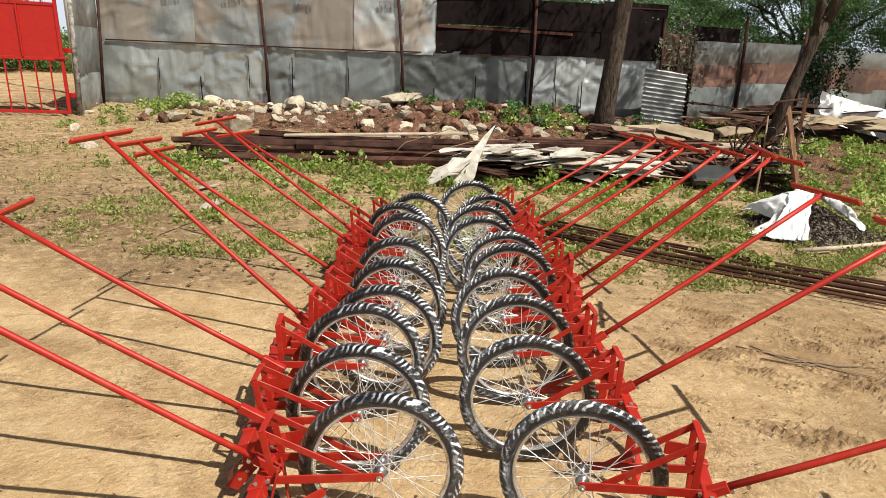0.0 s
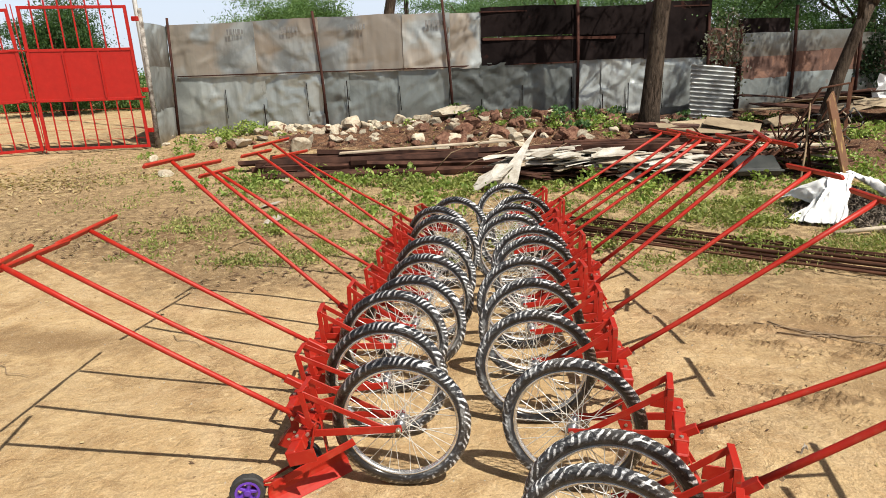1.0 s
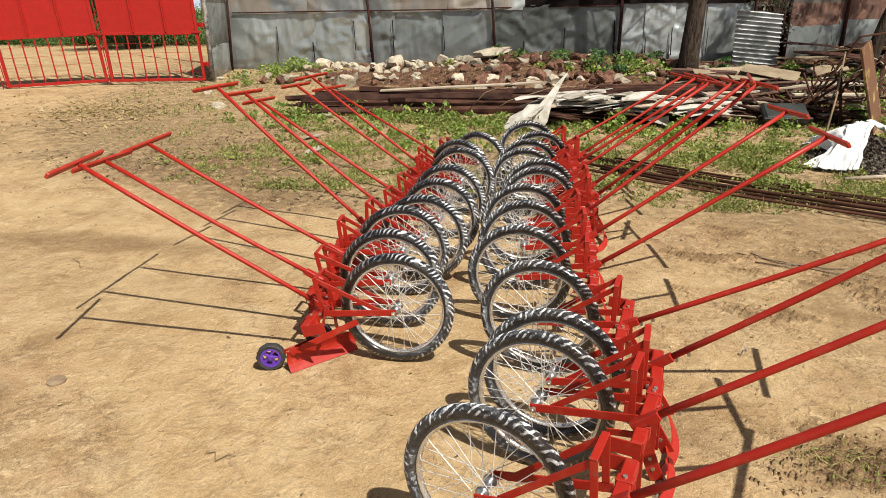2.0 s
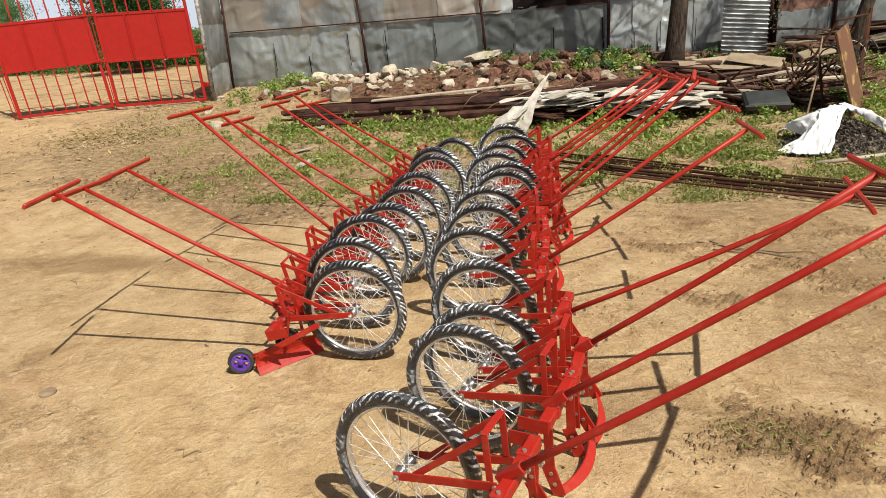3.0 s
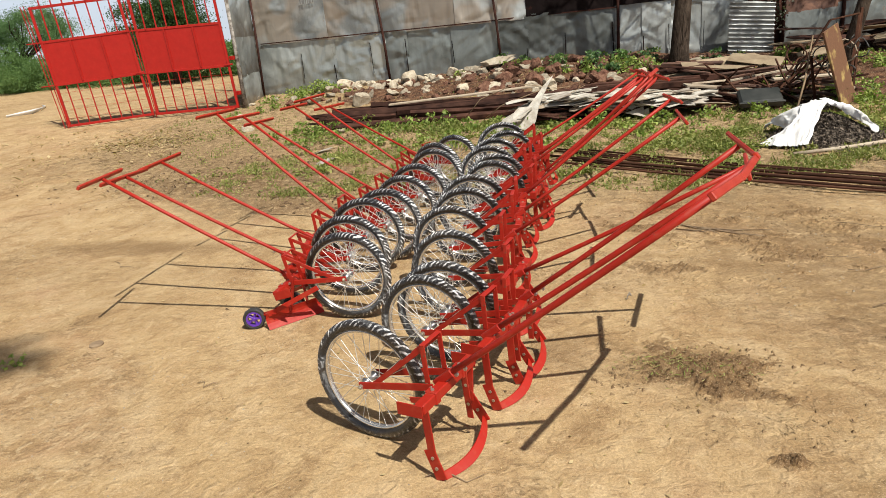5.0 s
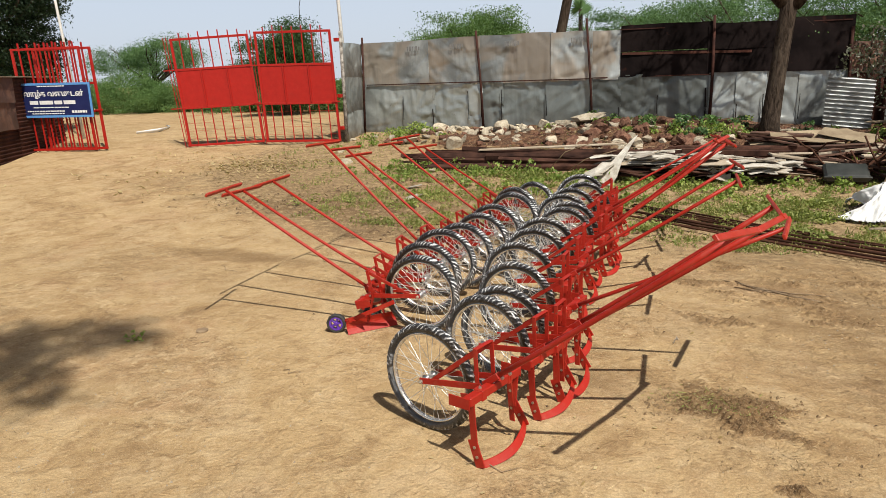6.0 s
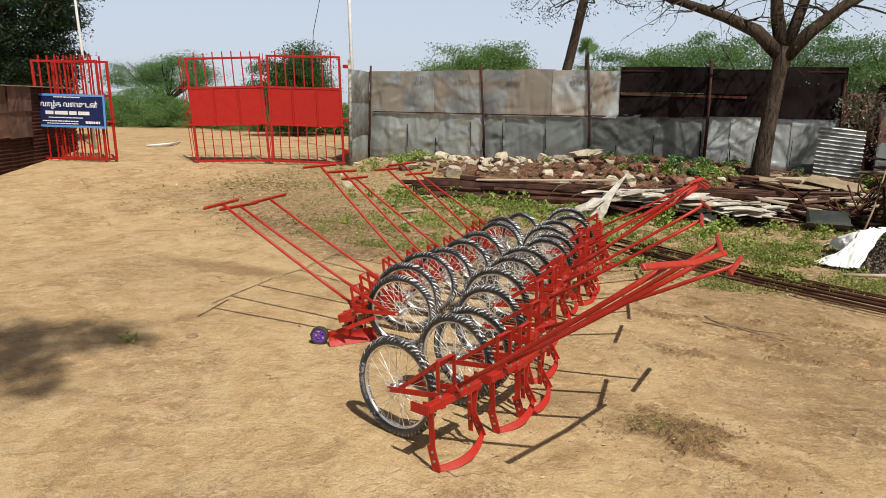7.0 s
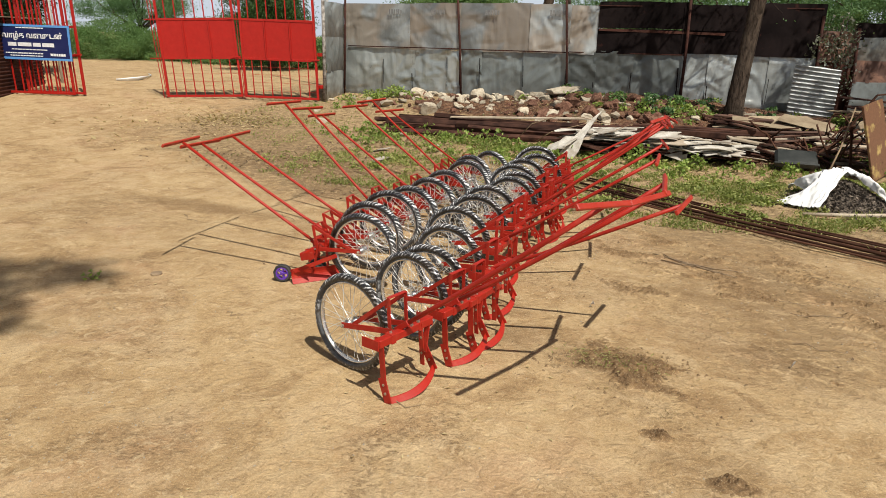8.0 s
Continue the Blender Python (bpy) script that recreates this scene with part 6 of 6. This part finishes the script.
    solid("ash_heap", mesh_np("ash_heap", np.stack([gx, gy, gz], -1).reshape(-1, 3).tolist(), faces.tolist(), ASH), ASH, "dark heap of ash and charred scraps", "ash heap", pose(3.48, 6.36, land_at(3.5, 6.4)), kind="stuff")
    r3 = np.random.RandomState(71)
    c = r3.normal(size=(7000, 2)) * np.array([0.3, 0.24])
    h = 0.24 * np.exp(-((c[:, 0] / 0.36) ** 2 + (c[:, 1] / 0.3) ** 2))
    v, f = leaf_cloud(r3, np.stack([c[:, 0], c[:, 1], h + 0.025 * r3.rand(7000)], 1), 0.05, 0.018)
    solid("charred_scraps", mesh_np("charred_scraps", v.tolist(), f.tolist(), ASH), ASH, "charred leaves and scraps on the ash heap", "ash", pose(3.46, 6.36, land_at(3.5, 6.4)), kind="stuff")
    # white cloth over it
    def draped(corners, nu, nv, seed, sag):
        """A cloth patch between four corners, with folds."""
        u, v = np.meshgrid(np.linspace(0, 1, nu), np.linspace(0, 1, nv))
        c = [np.array(p)[None, None, :] for p in corners]
        u3, v3 = u[..., None], v[..., None]
        p = (c[0] * (1 - u3) + c[1] * u3) * (1 - v3) + (c[2] * (1 - u3) + c[3] * u3) * v3
        x, y = p[..., 0] + 0.05 * waves(v, u, seed, 7.0), p[..., 1] + 0.05 * waves(u, v, seed + 1, 7.0)
        z = p[..., 2] + sag * np.sin(np.pi * v) + 0.045 * waves(x * 1.0, y * 0.4, seed + 2, 13.0) * np.sin(np.pi * np.clip(v, 0.08, 0.95)) + 0.01 * waves(x, y, seed + 3, 40.0)
        top = np.stack([x, y, np.maximum(z, 0.012)], -1).reshape(-1, 3)
        n = nu * nv
        i = np.arange(n).reshape(nv, nu)
        f = np.stack([i[:-1, :-1], i[:-1, 1:], i[1:, 1:], i[1:, :-1]], -1).reshape(-1, 4)
        return np.concatenate([top, top - np.array([0, 0, 0.006])]), np.concatenate([f, f[:, ::-1] + n])

    rows = (((-0.5, 0.28, 0.06), (-0.25, 0.25, 0.2), (-0.05, 0.2, 0.28), (0.12, 0.1, 0.3)), ((-0.46, 0.06, 0.14), (-0.28, -0.06, 0.36), (-0.08, -0.08, 0.41), (0.07, -0.06, 0.4)),
            ((-0.34, -0.2, 0.12), (-0.27, -0.28, 0.23), (-0.15, -0.3, 0.27), (-0.04, -0.3, 0.25)), ((-0.6, -0.4, 0.02), (-0.46, -0.58, 0.03), (-0.34, -0.66, 0.03), (-0.22, -0.66, 0.06)))
    ctl, nu, nv = np.array(rows), 44, 56
    up = np.stack([np.stack([np.interp(np.linspace(0, 3, nu), range(4), ctl[r, :, k]) for k in range(3)], -1) for r in range(4)])
    g = np.stack([np.stack([np.interp(np.linspace(0, 3, nv), range(4), up[:, c_, k]) for c_ in range(nu)], -1) for k in range(3)], -1)
    for _ in range(10):
        g[1:-1, 1:-1] = (g[1:-1, 1:-1] * 2 + g[:-2, 1:-1] + g[2:, 1:-1] + g[1:-1, :-2] + g[1:-1, 2:]) / 6
    uu, vv = np.meshgrid(np.linspace(0, 1, nu), np.linspace(0, 1, nv))
    rim = 0.035 * waves(uu, vv, 36, 9.0)
    g[..., 0] += rim + 0.012 * waves(uu, vv * 0.4, 37, 28.0)
    g[..., 1] += 0.035 * waves(vv, uu, 38, 9.0)
    g[..., 2] += 0.022 * np.abs(waves(uu * 1.4, vv * 0.5, 39, 16.0)) + 0.008 * waves(uu, vv, 40, 40.0)
    top = g.reshape(-1, 3)
    q = np.arange(nu * nv).reshape(nv, nu)
    fa = np.stack([q[:-1, :-1], q[:-1, 1:], q[1:, 1:], q[1:, :-1]], -1).reshape(-1, 4)
    va, fa = np.concatenate([top, top - np.array([0, 0, 0.006])]), np.concatenate([fa[:, ::-1], fa + nu * nv])
    vb, fb = draped(((0.03, -0.1, 0.4), (0.5, -0.2, 0.06), (0.03, 0.02, 0.4), (0.54, -0.1, 0.05)), 30, 10, 45, 0.08)
    vs = np.concatenate([va, vb])
    fs = np.concatenate([fa, fb + len(va)])
    solid("cloth", mesh_np("cloth", vs.tolist(), fs.tolist(), CLOTH, True), CLOTH, "crumpled white sacking thrown over the ash heap", "cloth", pose(3.42, 6.42, land_at(3.4, 6.3)))
    # bent white sheet among boards near the fence
    v, f = dented(1.6, 0.5, 612, 0.05)
    solid("bent_sheet", mesh_np("bent_sheet", v.tolist(), f, CLOTH, True), CLOTH, "bent white sheet leaning on old boards", "sheet", pose(6.05, 12.2, land_at(6.1, 12.2) + 0.28, -12, 12, 14))
    v, f = dented(0.42, 0.36, 613, 0.05)
    solid("bent_sheet", mesh_np("bent_sheet", v.tolist(), f, CLOTH, True), CLOTH, "small bent white sheet leaning on old boards", "sheet", pose(5.98, 12.08, land_at(6.0, 12.1) + 0.26, -48, -12, -20))
    for k in range(7):
        x, y = 5.6 + 0.4 * k, 11.6 + 0.13 * k
        solid("cardboard_sheet", ragged_board(rng, rng.uniform(0.8, 1.3), rng.uniform(0.4, 0.7), 0.008, BOARD, 0.06), BOARD, "brown torn cardboard sheet on the heap by the fence", "cardboard",
              pose(x, y, land_at(x, y) + 0.25 + 0.03 * (k % 3), rng.uniform(4, 16), rng.uniform(-6, 6), rng.uniform(-20, 30)), "cardboard sheets")
    solid("stick", sweep([(3.05, 5.55, land_at(3.0, 5.5) + 0.03), (3.6, 5.75, 0.06), (4.3, 6.0, 0.1)], [0.02, 0.022, 0.018], 7), PALE_WOOD, "pale stripped stick lying on the ground", "stick", smooth=True)


scrap_corner()


def rods():
    """The bundle of long steel rods and angles on the ground."""
    rng = random.Random(27)
    for i in range(11):
        off = (-0.31, -0.27, -0.235, -0.16, -0.13, 0.03, 0.07, 0.1, 0.15, 0.24, 0.29)[i] + rng.uniform(-0.012, 0.012)
        a = Vector((0.75 + rng.uniform(-0.35, 0.4), 5.78, 0)) + Vector((0.44, 0.9, 0)) * off
        d = Vector((2.1, -1.06 + rng.uniform(-0.03, 0.03), 0)).normalized()
        length = rng.uniform(4.8, 6.0)
        pts = []
        for k in range(9):
            p = a + d * length * k / 8
            pts.append((p.x, p.y + 0.012 * math.sin(k + i), land_at(p.x, p.y) + 0.022 + 0.01 * (i % 3)))
        solid("steel_rod", sweep(pts, 0.011 + 0.004 * (i % 2), 6), IRON, "long rusty steel rod in a bundle on the ground", "rod", group="bundle of steel rods", smooth=True)


rods()


# ---------------------------------------------------------------- weeds, grass and litter
def scatter(rng, n, x0, x1, y0, y1, weight):
    pts = np.stack([rng.uniform(x0, x1, n), rng.uniform(y0, y1, n)], 1)
    return pts[rng.rand(n) < weight(pts[:, 0], pts[:, 1])]


def weeds():
    rng = np.random.RandomState(44)

    def lush(x, y):
        w = 0.0
        for cx, cy, rx, ry, k in ((-3.0, 6.6, 0.6, 0.5, 0.4), (-1.2, 7.5, 0.9, 0.28, 1.0), (-2.2, 7.4, 0.6, 0.25, 0.9), (0.9, 7.25, 0.8, 0.3, 1.0), (2.0, 7.2, 0.5, 0.3, 0.9), (2.75, 7.45, 0.5, 0.2, 0.9), (-3.4, 7.4, 0.7, 0.4, 0.5), (-4.6, 10.6, 0.8, 0.7, 0.8), (-5.1, 9.6, 0.4, 0.5, 0.6),
                                  (1.3, 9.9, 0.9, 0.5, 0.9), (0.6, 10.2, 0.5, 0.6, 0.7), (4.6, 7.6, 0.8, 0.9, 1.0), (5.5, 8.6, 1.0, 1.2, 0.9), (-0.6, 6.7, 0.9, 0.5, 0.5), (0.6, 6.4, 0.9, 0.6, 0.5), (3.6, 11.2, 1.5, 0.6, 0.6), (-0.2, 10.6, 1.2, 0.5, 0.4), (4.3, 9.0, 0.8, 0.5, 0.9), (5.1, 9.9, 1.0, 0.6, 0.9), (4.0, 8.2, 0.5, 0.4, 0.8), (5.6, 10.8, 1.0, 0.6, 0.7)):
            w = np.maximum(w, k * lump(x, y, cx, cy, rx, ry))
        return w

    c = scatter(rng, 3000, -6, 7, 5.4, 12.5, lambda x, y: lush(x, y) * np.clip(0.55 + 0.7 * waves(x, y, 57, 4.5), 0.1, 1))
    per = 44
    tall = 0.05 + 0.16 * rng.rand(len(c), 1) * (0.5 + lush(c[:, 0], c[:, 1])[:, None])
    p = np.repeat(np.concatenate([c, land(c[:, 0], c[:, 1])[:, None]], 1), per, axis=0)
    tall = np.repeat(tall, per, axis=0)
    h = rng.rand(len(p), 1)
    p = p + np.concatenate([rng.normal(size=(len(p), 2)) * 0.055, h * tall + 0.012], 1)
    v, f = leaf_cloud(rng, p, 0.058, 0.036, -0.2)
    solid("weeds", mesh_np("weeds", v.tolist(), f.tolist(), WEED), WEED, "patches of low broad-leaved green weeds", "weeds", kind="stuff")
    # low ground weeds in uneven patches
    c = scatter(rng, 30000, -3.6, 5.2, 4.9, 8.0, lambda x, y: litter_mask(x, y) * np.clip(-0.3 + 0.9 * waves(x, y, 55, 2.6) + 0.9 * waves(x, y, 56, 9.0), 0, 1) * (0.1 + 0.3 * smooth_step(-2.4, -0.6, x)))
    per = 13
    p = np.repeat(np.concatenate([c, land(c[:, 0], c[:, 1])[:, None]], 1), per, axis=0)
    p = p + np.concatenate([rng.normal(size=(len(p), 2)) * 0.035, rng.rand(len(p), 1) * np.repeat(rng.uniform(0.02, 0.09, (len(c), 1)), per, axis=0) + 0.008], 1)
    v, f = leaf_cloud(rng, p, 0.044, 0.026, -0.2)
    solid("ground_weeds", mesh_np("ground_weeds", v.tolist(), f.tolist(), WEED_LOW), WEED_LOW, "low spreading green weeds over littered soil", "weeds", kind="stuff")
    # thin grass
    g = scatter(rng, 90000, -6.5, 7, 4.2, 11.5, lambda x, y: litter_mask(x, y) * np.clip(0.35 + 0.9 * waves(x, y, 51, 1.6), 0, 1) * (1 - 0.8 * bank_mask(x, y)))
    g = np.concatenate([g, scatter(rng, 190000, -3.2, 4.6, 4.4, 8.2, lambda x, y: litter_mask(x, y) * np.clip(0.5 + 1.0 * waves(x, y, 52, 1.9), 0, 1))])
    patch = np.clip(0.25 + 0.9 * waves(g[:, 0], g[:, 1], 53, 5.0) + 0.5 * waves(g[:, 0], g[:, 1], 54, 14.0), 0, 1)
    g = g[rng.rand(len(g)) < patch]
    n = len(g)
    z = land(g[:, 0], g[:, 1])
    v, f = leaf_cloud(rng, np.stack([g[:, 0], g[:, 1], z + rng.uniform(0.004, 0.035, n)], 1), 0.034, 0.016, -0.1)
    solid("grass", mesh_np("grass", v.tolist(), f.tolist(), GRASS), GRASS, "thin low green and yellowing ground plants", "grass", kind="stuff")
    b = g[rng.rand(n) < 0.25]
    n = len(b)
    z = land(b[:, 0], b[:, 1])
    base = np.stack([b[:, 0], b[:, 1], z], 1)
    tip = base + rng.normal(size=(n, 3)) * 0.025 + np.stack([0 * z, 0 * z, rng.uniform(0.015, 0.06, n)], 1)
    s = rng.normal(size=(n, 3)) * np.array([0.005, 0.005, 0.0])
    v = np.stack([base - s, base + s, tip], 1).reshape(-1, 3)
    solid("grass_blades", mesh_np("grass_blades", v.tolist(), np.arange(3 * n).reshape(-1, 3).tolist(), GRASS), GRASS, "thin scattered grass blades", "grass", kind="stuff")


weeds()


def litter():
    rng = np.random.RandomState(47)

    def flakes(c, size, aspect, mat, name, label, lift=0.004):
        n = len(c)
        a = rng.uniform(0, 6.3, n)
        l = size * rng.uniform(0.4, 1.4, n)
        w = l * aspect * rng.uniform(0.5, 1.2, n)
        z = land(c[:, 0], c[:, 1]) + lift + 0.005 * waves(c[:, 0], c[:, 1], 3, 2.2)
        d = np.stack([np.cos(a) * l / 2, np.sin(a) * l / 2, rng.uniform(-0.15, 0.3, n) * l], 1)
        s = np.stack([-np.sin(a) * w / 2, np.cos(a) * w / 2, rng.uniform(-0.2, 0.2, n) * w], 1)
        o = np.stack([c[:, 0], c[:, 1], z + 0.15 * l], 1)
        v = np.stack([o - d, o + s, o + d, o - s], 1).reshape(-1, 3)
        solid(name, mesh_np(name, v.tolist(), np.arange(4 * n).reshape(-1, 4).tolist(), mat), mat, label, "litter", kind="stuff")

    brown = scatter(rng, 7000, -6, 0, 3.8, 8.0, lambda x, y: litter_mask(x, y) * np.clip(0.2 + 0.8 * waves(x, y, 70, 2.2), 0, 0.7))
    flakes(brown, 0.05, 0.45, FALLEN, "brown_leaves", "brown fallen leaves over bare soil")
    soil = scatter(rng, 24000, -7, 7, 4.4, 11.5, lambda x, y: litter_mask(x, y) * np.clip(0.5 + 0.8 * waves(x, y, 61, 1.2), 0.05, 1) * 0.6)
    flakes(soil, 0.05, 0.45, STRAW, "leaf_litter", "dry leaf and straw litter over the soil")
    heap = scatter(rng, 2600, 1.3, 2.6, 0.5, 1.7, lambda x, y: 1.1 * lump(x, y, 1.95, 1.15, 0.28, 0.2) + 0.4 * lump(x, y, 2.3, 0.75, 0.3, 0.14))
    flakes(heap, 0.022, 0.2, STRAW, "straw_patch", "trampled patch of dry grass and dung", 0.03)
    green = scatter(rng, 4200, 1.5, 2.5, 0.8, 1.5, lambda x, y: 0.9 * lump(x, y, 1.9, 1.13, 0.2, 0.09))
    flakes(green, 0.028, 0.18, GRASS, "trampled_grass", "trampled green grass in the broken soil", 0.035)
    gate_side = scatter(rng, 12000, -9.5, -3.2, 4.6, 9.2, lambda x, y: 1.2 * lump(x, y, -5.9, 7.1, 0.9, 0.8) * np.clip(0.45 + 0.8 * waves(x, y, 68, 3.0), 0, 1) + np.clip(waves(x, y, 69, 1.5), 0, 1) * 0.12)
    flakes(gate_side, 0.09, 0.4, STRAW_PALE, "dry_leaves", "dry yellow leaves strewn beside the gate path")
    wide = scatter(rng, 7000, -7, 6, -2.5, 6.5, lambda x, y: np.clip(0.12 + 0.35 * waves(x, y, 62, 1.0), 0.03, 0.5))
    flakes(wide, 0.022, 0.5, STRAW_PALE, "scattered_litter", "small dry leaves and husks scattered on sand")
    # gravel
    c = scatter(rng, 60000, -5, 5.5, -2.2, 6.0, lambda x, y: np.clip(0.25 + 0.5 * waves(x, y, 63, 0.9), 0.02, 0.7))
    n = len(c)
    r = 0.0015 + 0.006 * rng.rand(n, 1) ** 4
    o = np.concatenate([c, (land(c[:, 0], c[:, 1]) + 0.005 * waves(c[:, 0], c[:, 1], 3, 2.2))[:, None]], 1)
    corners = np.array([[1, 0, 0], [-0.5, 0.87, 0], [-0.5, -0.87, 0], [0.1, 0, 1.0]])
    v = (o[:, None, :] + corners[None] * r[:, None, :] * rng.uniform(0.6, 1.4, (n, 4, 3))).reshape(-1, 3)
    i = 4 * np.arange(n)[:, None]
    f = np.concatenate([i + np.array([[0, 1, 3]]), i + np.array([[1, 2, 3]]), i + np.array([[2, 0, 3]])])
    solid("gravel", mesh_np("gravel", v.tolist(), f.tolist(), STONE), STONE, "fine pale grit strewn over the sand", "gravel", kind="stuff")
    c = scatter(rng, 30000, 1.2, 2.9, 0.3, 1.8, lambda x, y: 1.0 * lump(x, y, 1.95, 1.12, 0.3, 0.17) * np.clip(0.5 + waves(x, y, 64, 16.0), 0, 1) + 0.03 * lump(x, y, 2.2, 0.7, 0.3, 0.15))
    c = np.concatenate([c, scatter(rng, 30000, -7, 6, 3.6, 7.0, lambda x, y: litter_mask(x, y) * np.clip(waves(x, y, 65, 3.0), 0, 1) * 0.25)])
    c = np.concatenate([c, scatter(rng, 16000, 1.1, 4.4, 1.4, 4.8, lambda x, y: 0.8 * lump(x, y, 2.7, 3.2, 1.1, 1.0) * np.clip(waves(x, y, 66, 3.5), 0, 1)), scatter(rng, 14000, -4.5, -0.6, 3.0, 5.2, lambda x, y: 0.7 * lump(x, y, -2.6, 4.2, 1.4, 0.6) * np.clip(waves(x, y, 67, 3.5), 0, 1))])
    n = len(c)
    r = 0.0025 + 0.009 * rng.rand(n, 1) ** 2.2
    o = np.concatenate([c, (land(c[:, 0], c[:, 1]) + 0.005 * waves(c[:, 0], c[:, 1], 3, 2.2) + 0.02 * lump(c[:, 0], c[:, 1], 1.95, 1.15, 0.3, 0.22))[:, None]], 1)
    v = (o[:, None, :] + corners[None] * r[:, None, :] * rng.uniform(0.6, 1.6, (n, 4, 3))).reshape(-1, 3)
    i = 4 * np.arange(n)[:, None]
    f = np.concatenate([i + np.array([[0, 1, 3]]), i + np.array([[1, 2, 3]]), i + np.array([[2, 0, 3]])])
    solid("soil_clods", mesh_np("soil_clods", v.tolist(), f.tolist(), CLOD), CLOD, "crumbled dark soil clods on the sand", "soil", kind="stuff")
    dark = scatter(rng, 900, -4, 4, -2.2, 5.0, lambda x, y: 0.2 + 0 * x)
    dark = np.concatenate([dark, scatter(rng, 900, 0.9, 4.4, 0.4, 4.9, lambda x, y: 0.22 + 0 * x)])
    flakes(dark, 0.02, 0.4, FALLEN, "fallen_leaves", "small dark fallen leaves and bark bits on sand")
    # single twigs and scraps
    r2 = random.Random(48)
    for k, (x, y, l) in enumerate(((2.15, 3.24, 0.75), (2.2, 3.2, 0.62), (2.3, 3.24, 0.5), (2.05, 3.3, 0.4), (2.75, 2.7, 0.45), (3.05, 2.5, 0.4), (-0.42, 0.72, 0.12), (2.2, 3.2, 0.4), (-1.6, 2.9, 0.3), (1.05, 0.2, 0.22), (3.0, 1.9, 0.3), (-2.4, 2.4, 0.35), (3.2, 3.3, 0.5))):
        a = (-0.5, -0.3, -0.12, -0.75)[k] if k < 4 else r2.uniform(-0.5, 0.5)
        thick = 2.4 if k < 4 else 1.3
        p = [(x + l * (j / 4 - 0.5) * math.cos(a), y + l * (j / 4 - 0.5) * math.sin(a) + r2.uniform(-0.035, 0.035), land_at(x, y) + 0.008 + r2.uniform(0, 0.006)) for j in range(5)]
        solid("twig", sweep(p, [thick * q for q in (0.0018, 0.0022, 0.002, 0.0016, 0.001)], 5), DRY_STICK, "thin dry twig on the sand", "twig", group="twigs", smooth=True)
    sprig = thing("weed_sprig", "small green weed sprig growing in the sand", "weed", pose(-1.77, 0.79, 0.0))
    for k in range(5):
        a = k * 1.3
        tip = (0.055 * math.cos(a), 0.055 * math.sin(a), 0.035 + 0.01 * (k % 3))
        part("stem", sweep([(0, 0, -0.003), (tip[0] * 0.5, tip[1] * 0.5, tip[2] * 0.8), tip], [0.0022, 0.0018, 0.001], 5), WEED, sprig, smooth=True)
        v, f = leaf_cloud(rng, np.array(tip) + rng.normal(size=(5, 3)) * 0.013, 0.034, 0.02)
        part("leaf", mesh_np("leaf", v.tolist(), f.tolist(), WEED), WEED, sprig)
    bm = disc(0.042, 0.01, 14, "z")
    solid("metal_lid", bm, DRY_STICK, "small brown round lid on the ground", "lid", pose(-1.46, 1.09, 0.008, 3, 2, 0))
    for x, y, s in ((-2.45, 6.3, 0.3), (-2.15, 5.75, 0.32), (-1.9, 6.9, 0.2), (2.85, 1.55, 0.028), (1.62, 1.95, 0.028)):
        solid("paper_scrap", ragged_board(r2, s, s * 0.5, 0.004, WHITE_SHEET, 0.03), WHITE_SHEET, "crumpled dirty white paper scrap", "paper", pose(x, y, land_at(x, y) + 0.012, r2.uniform(-6, 6), r2.uniform(-6, 6), r2.uniform(0, 90)), "paper scraps")


litter()
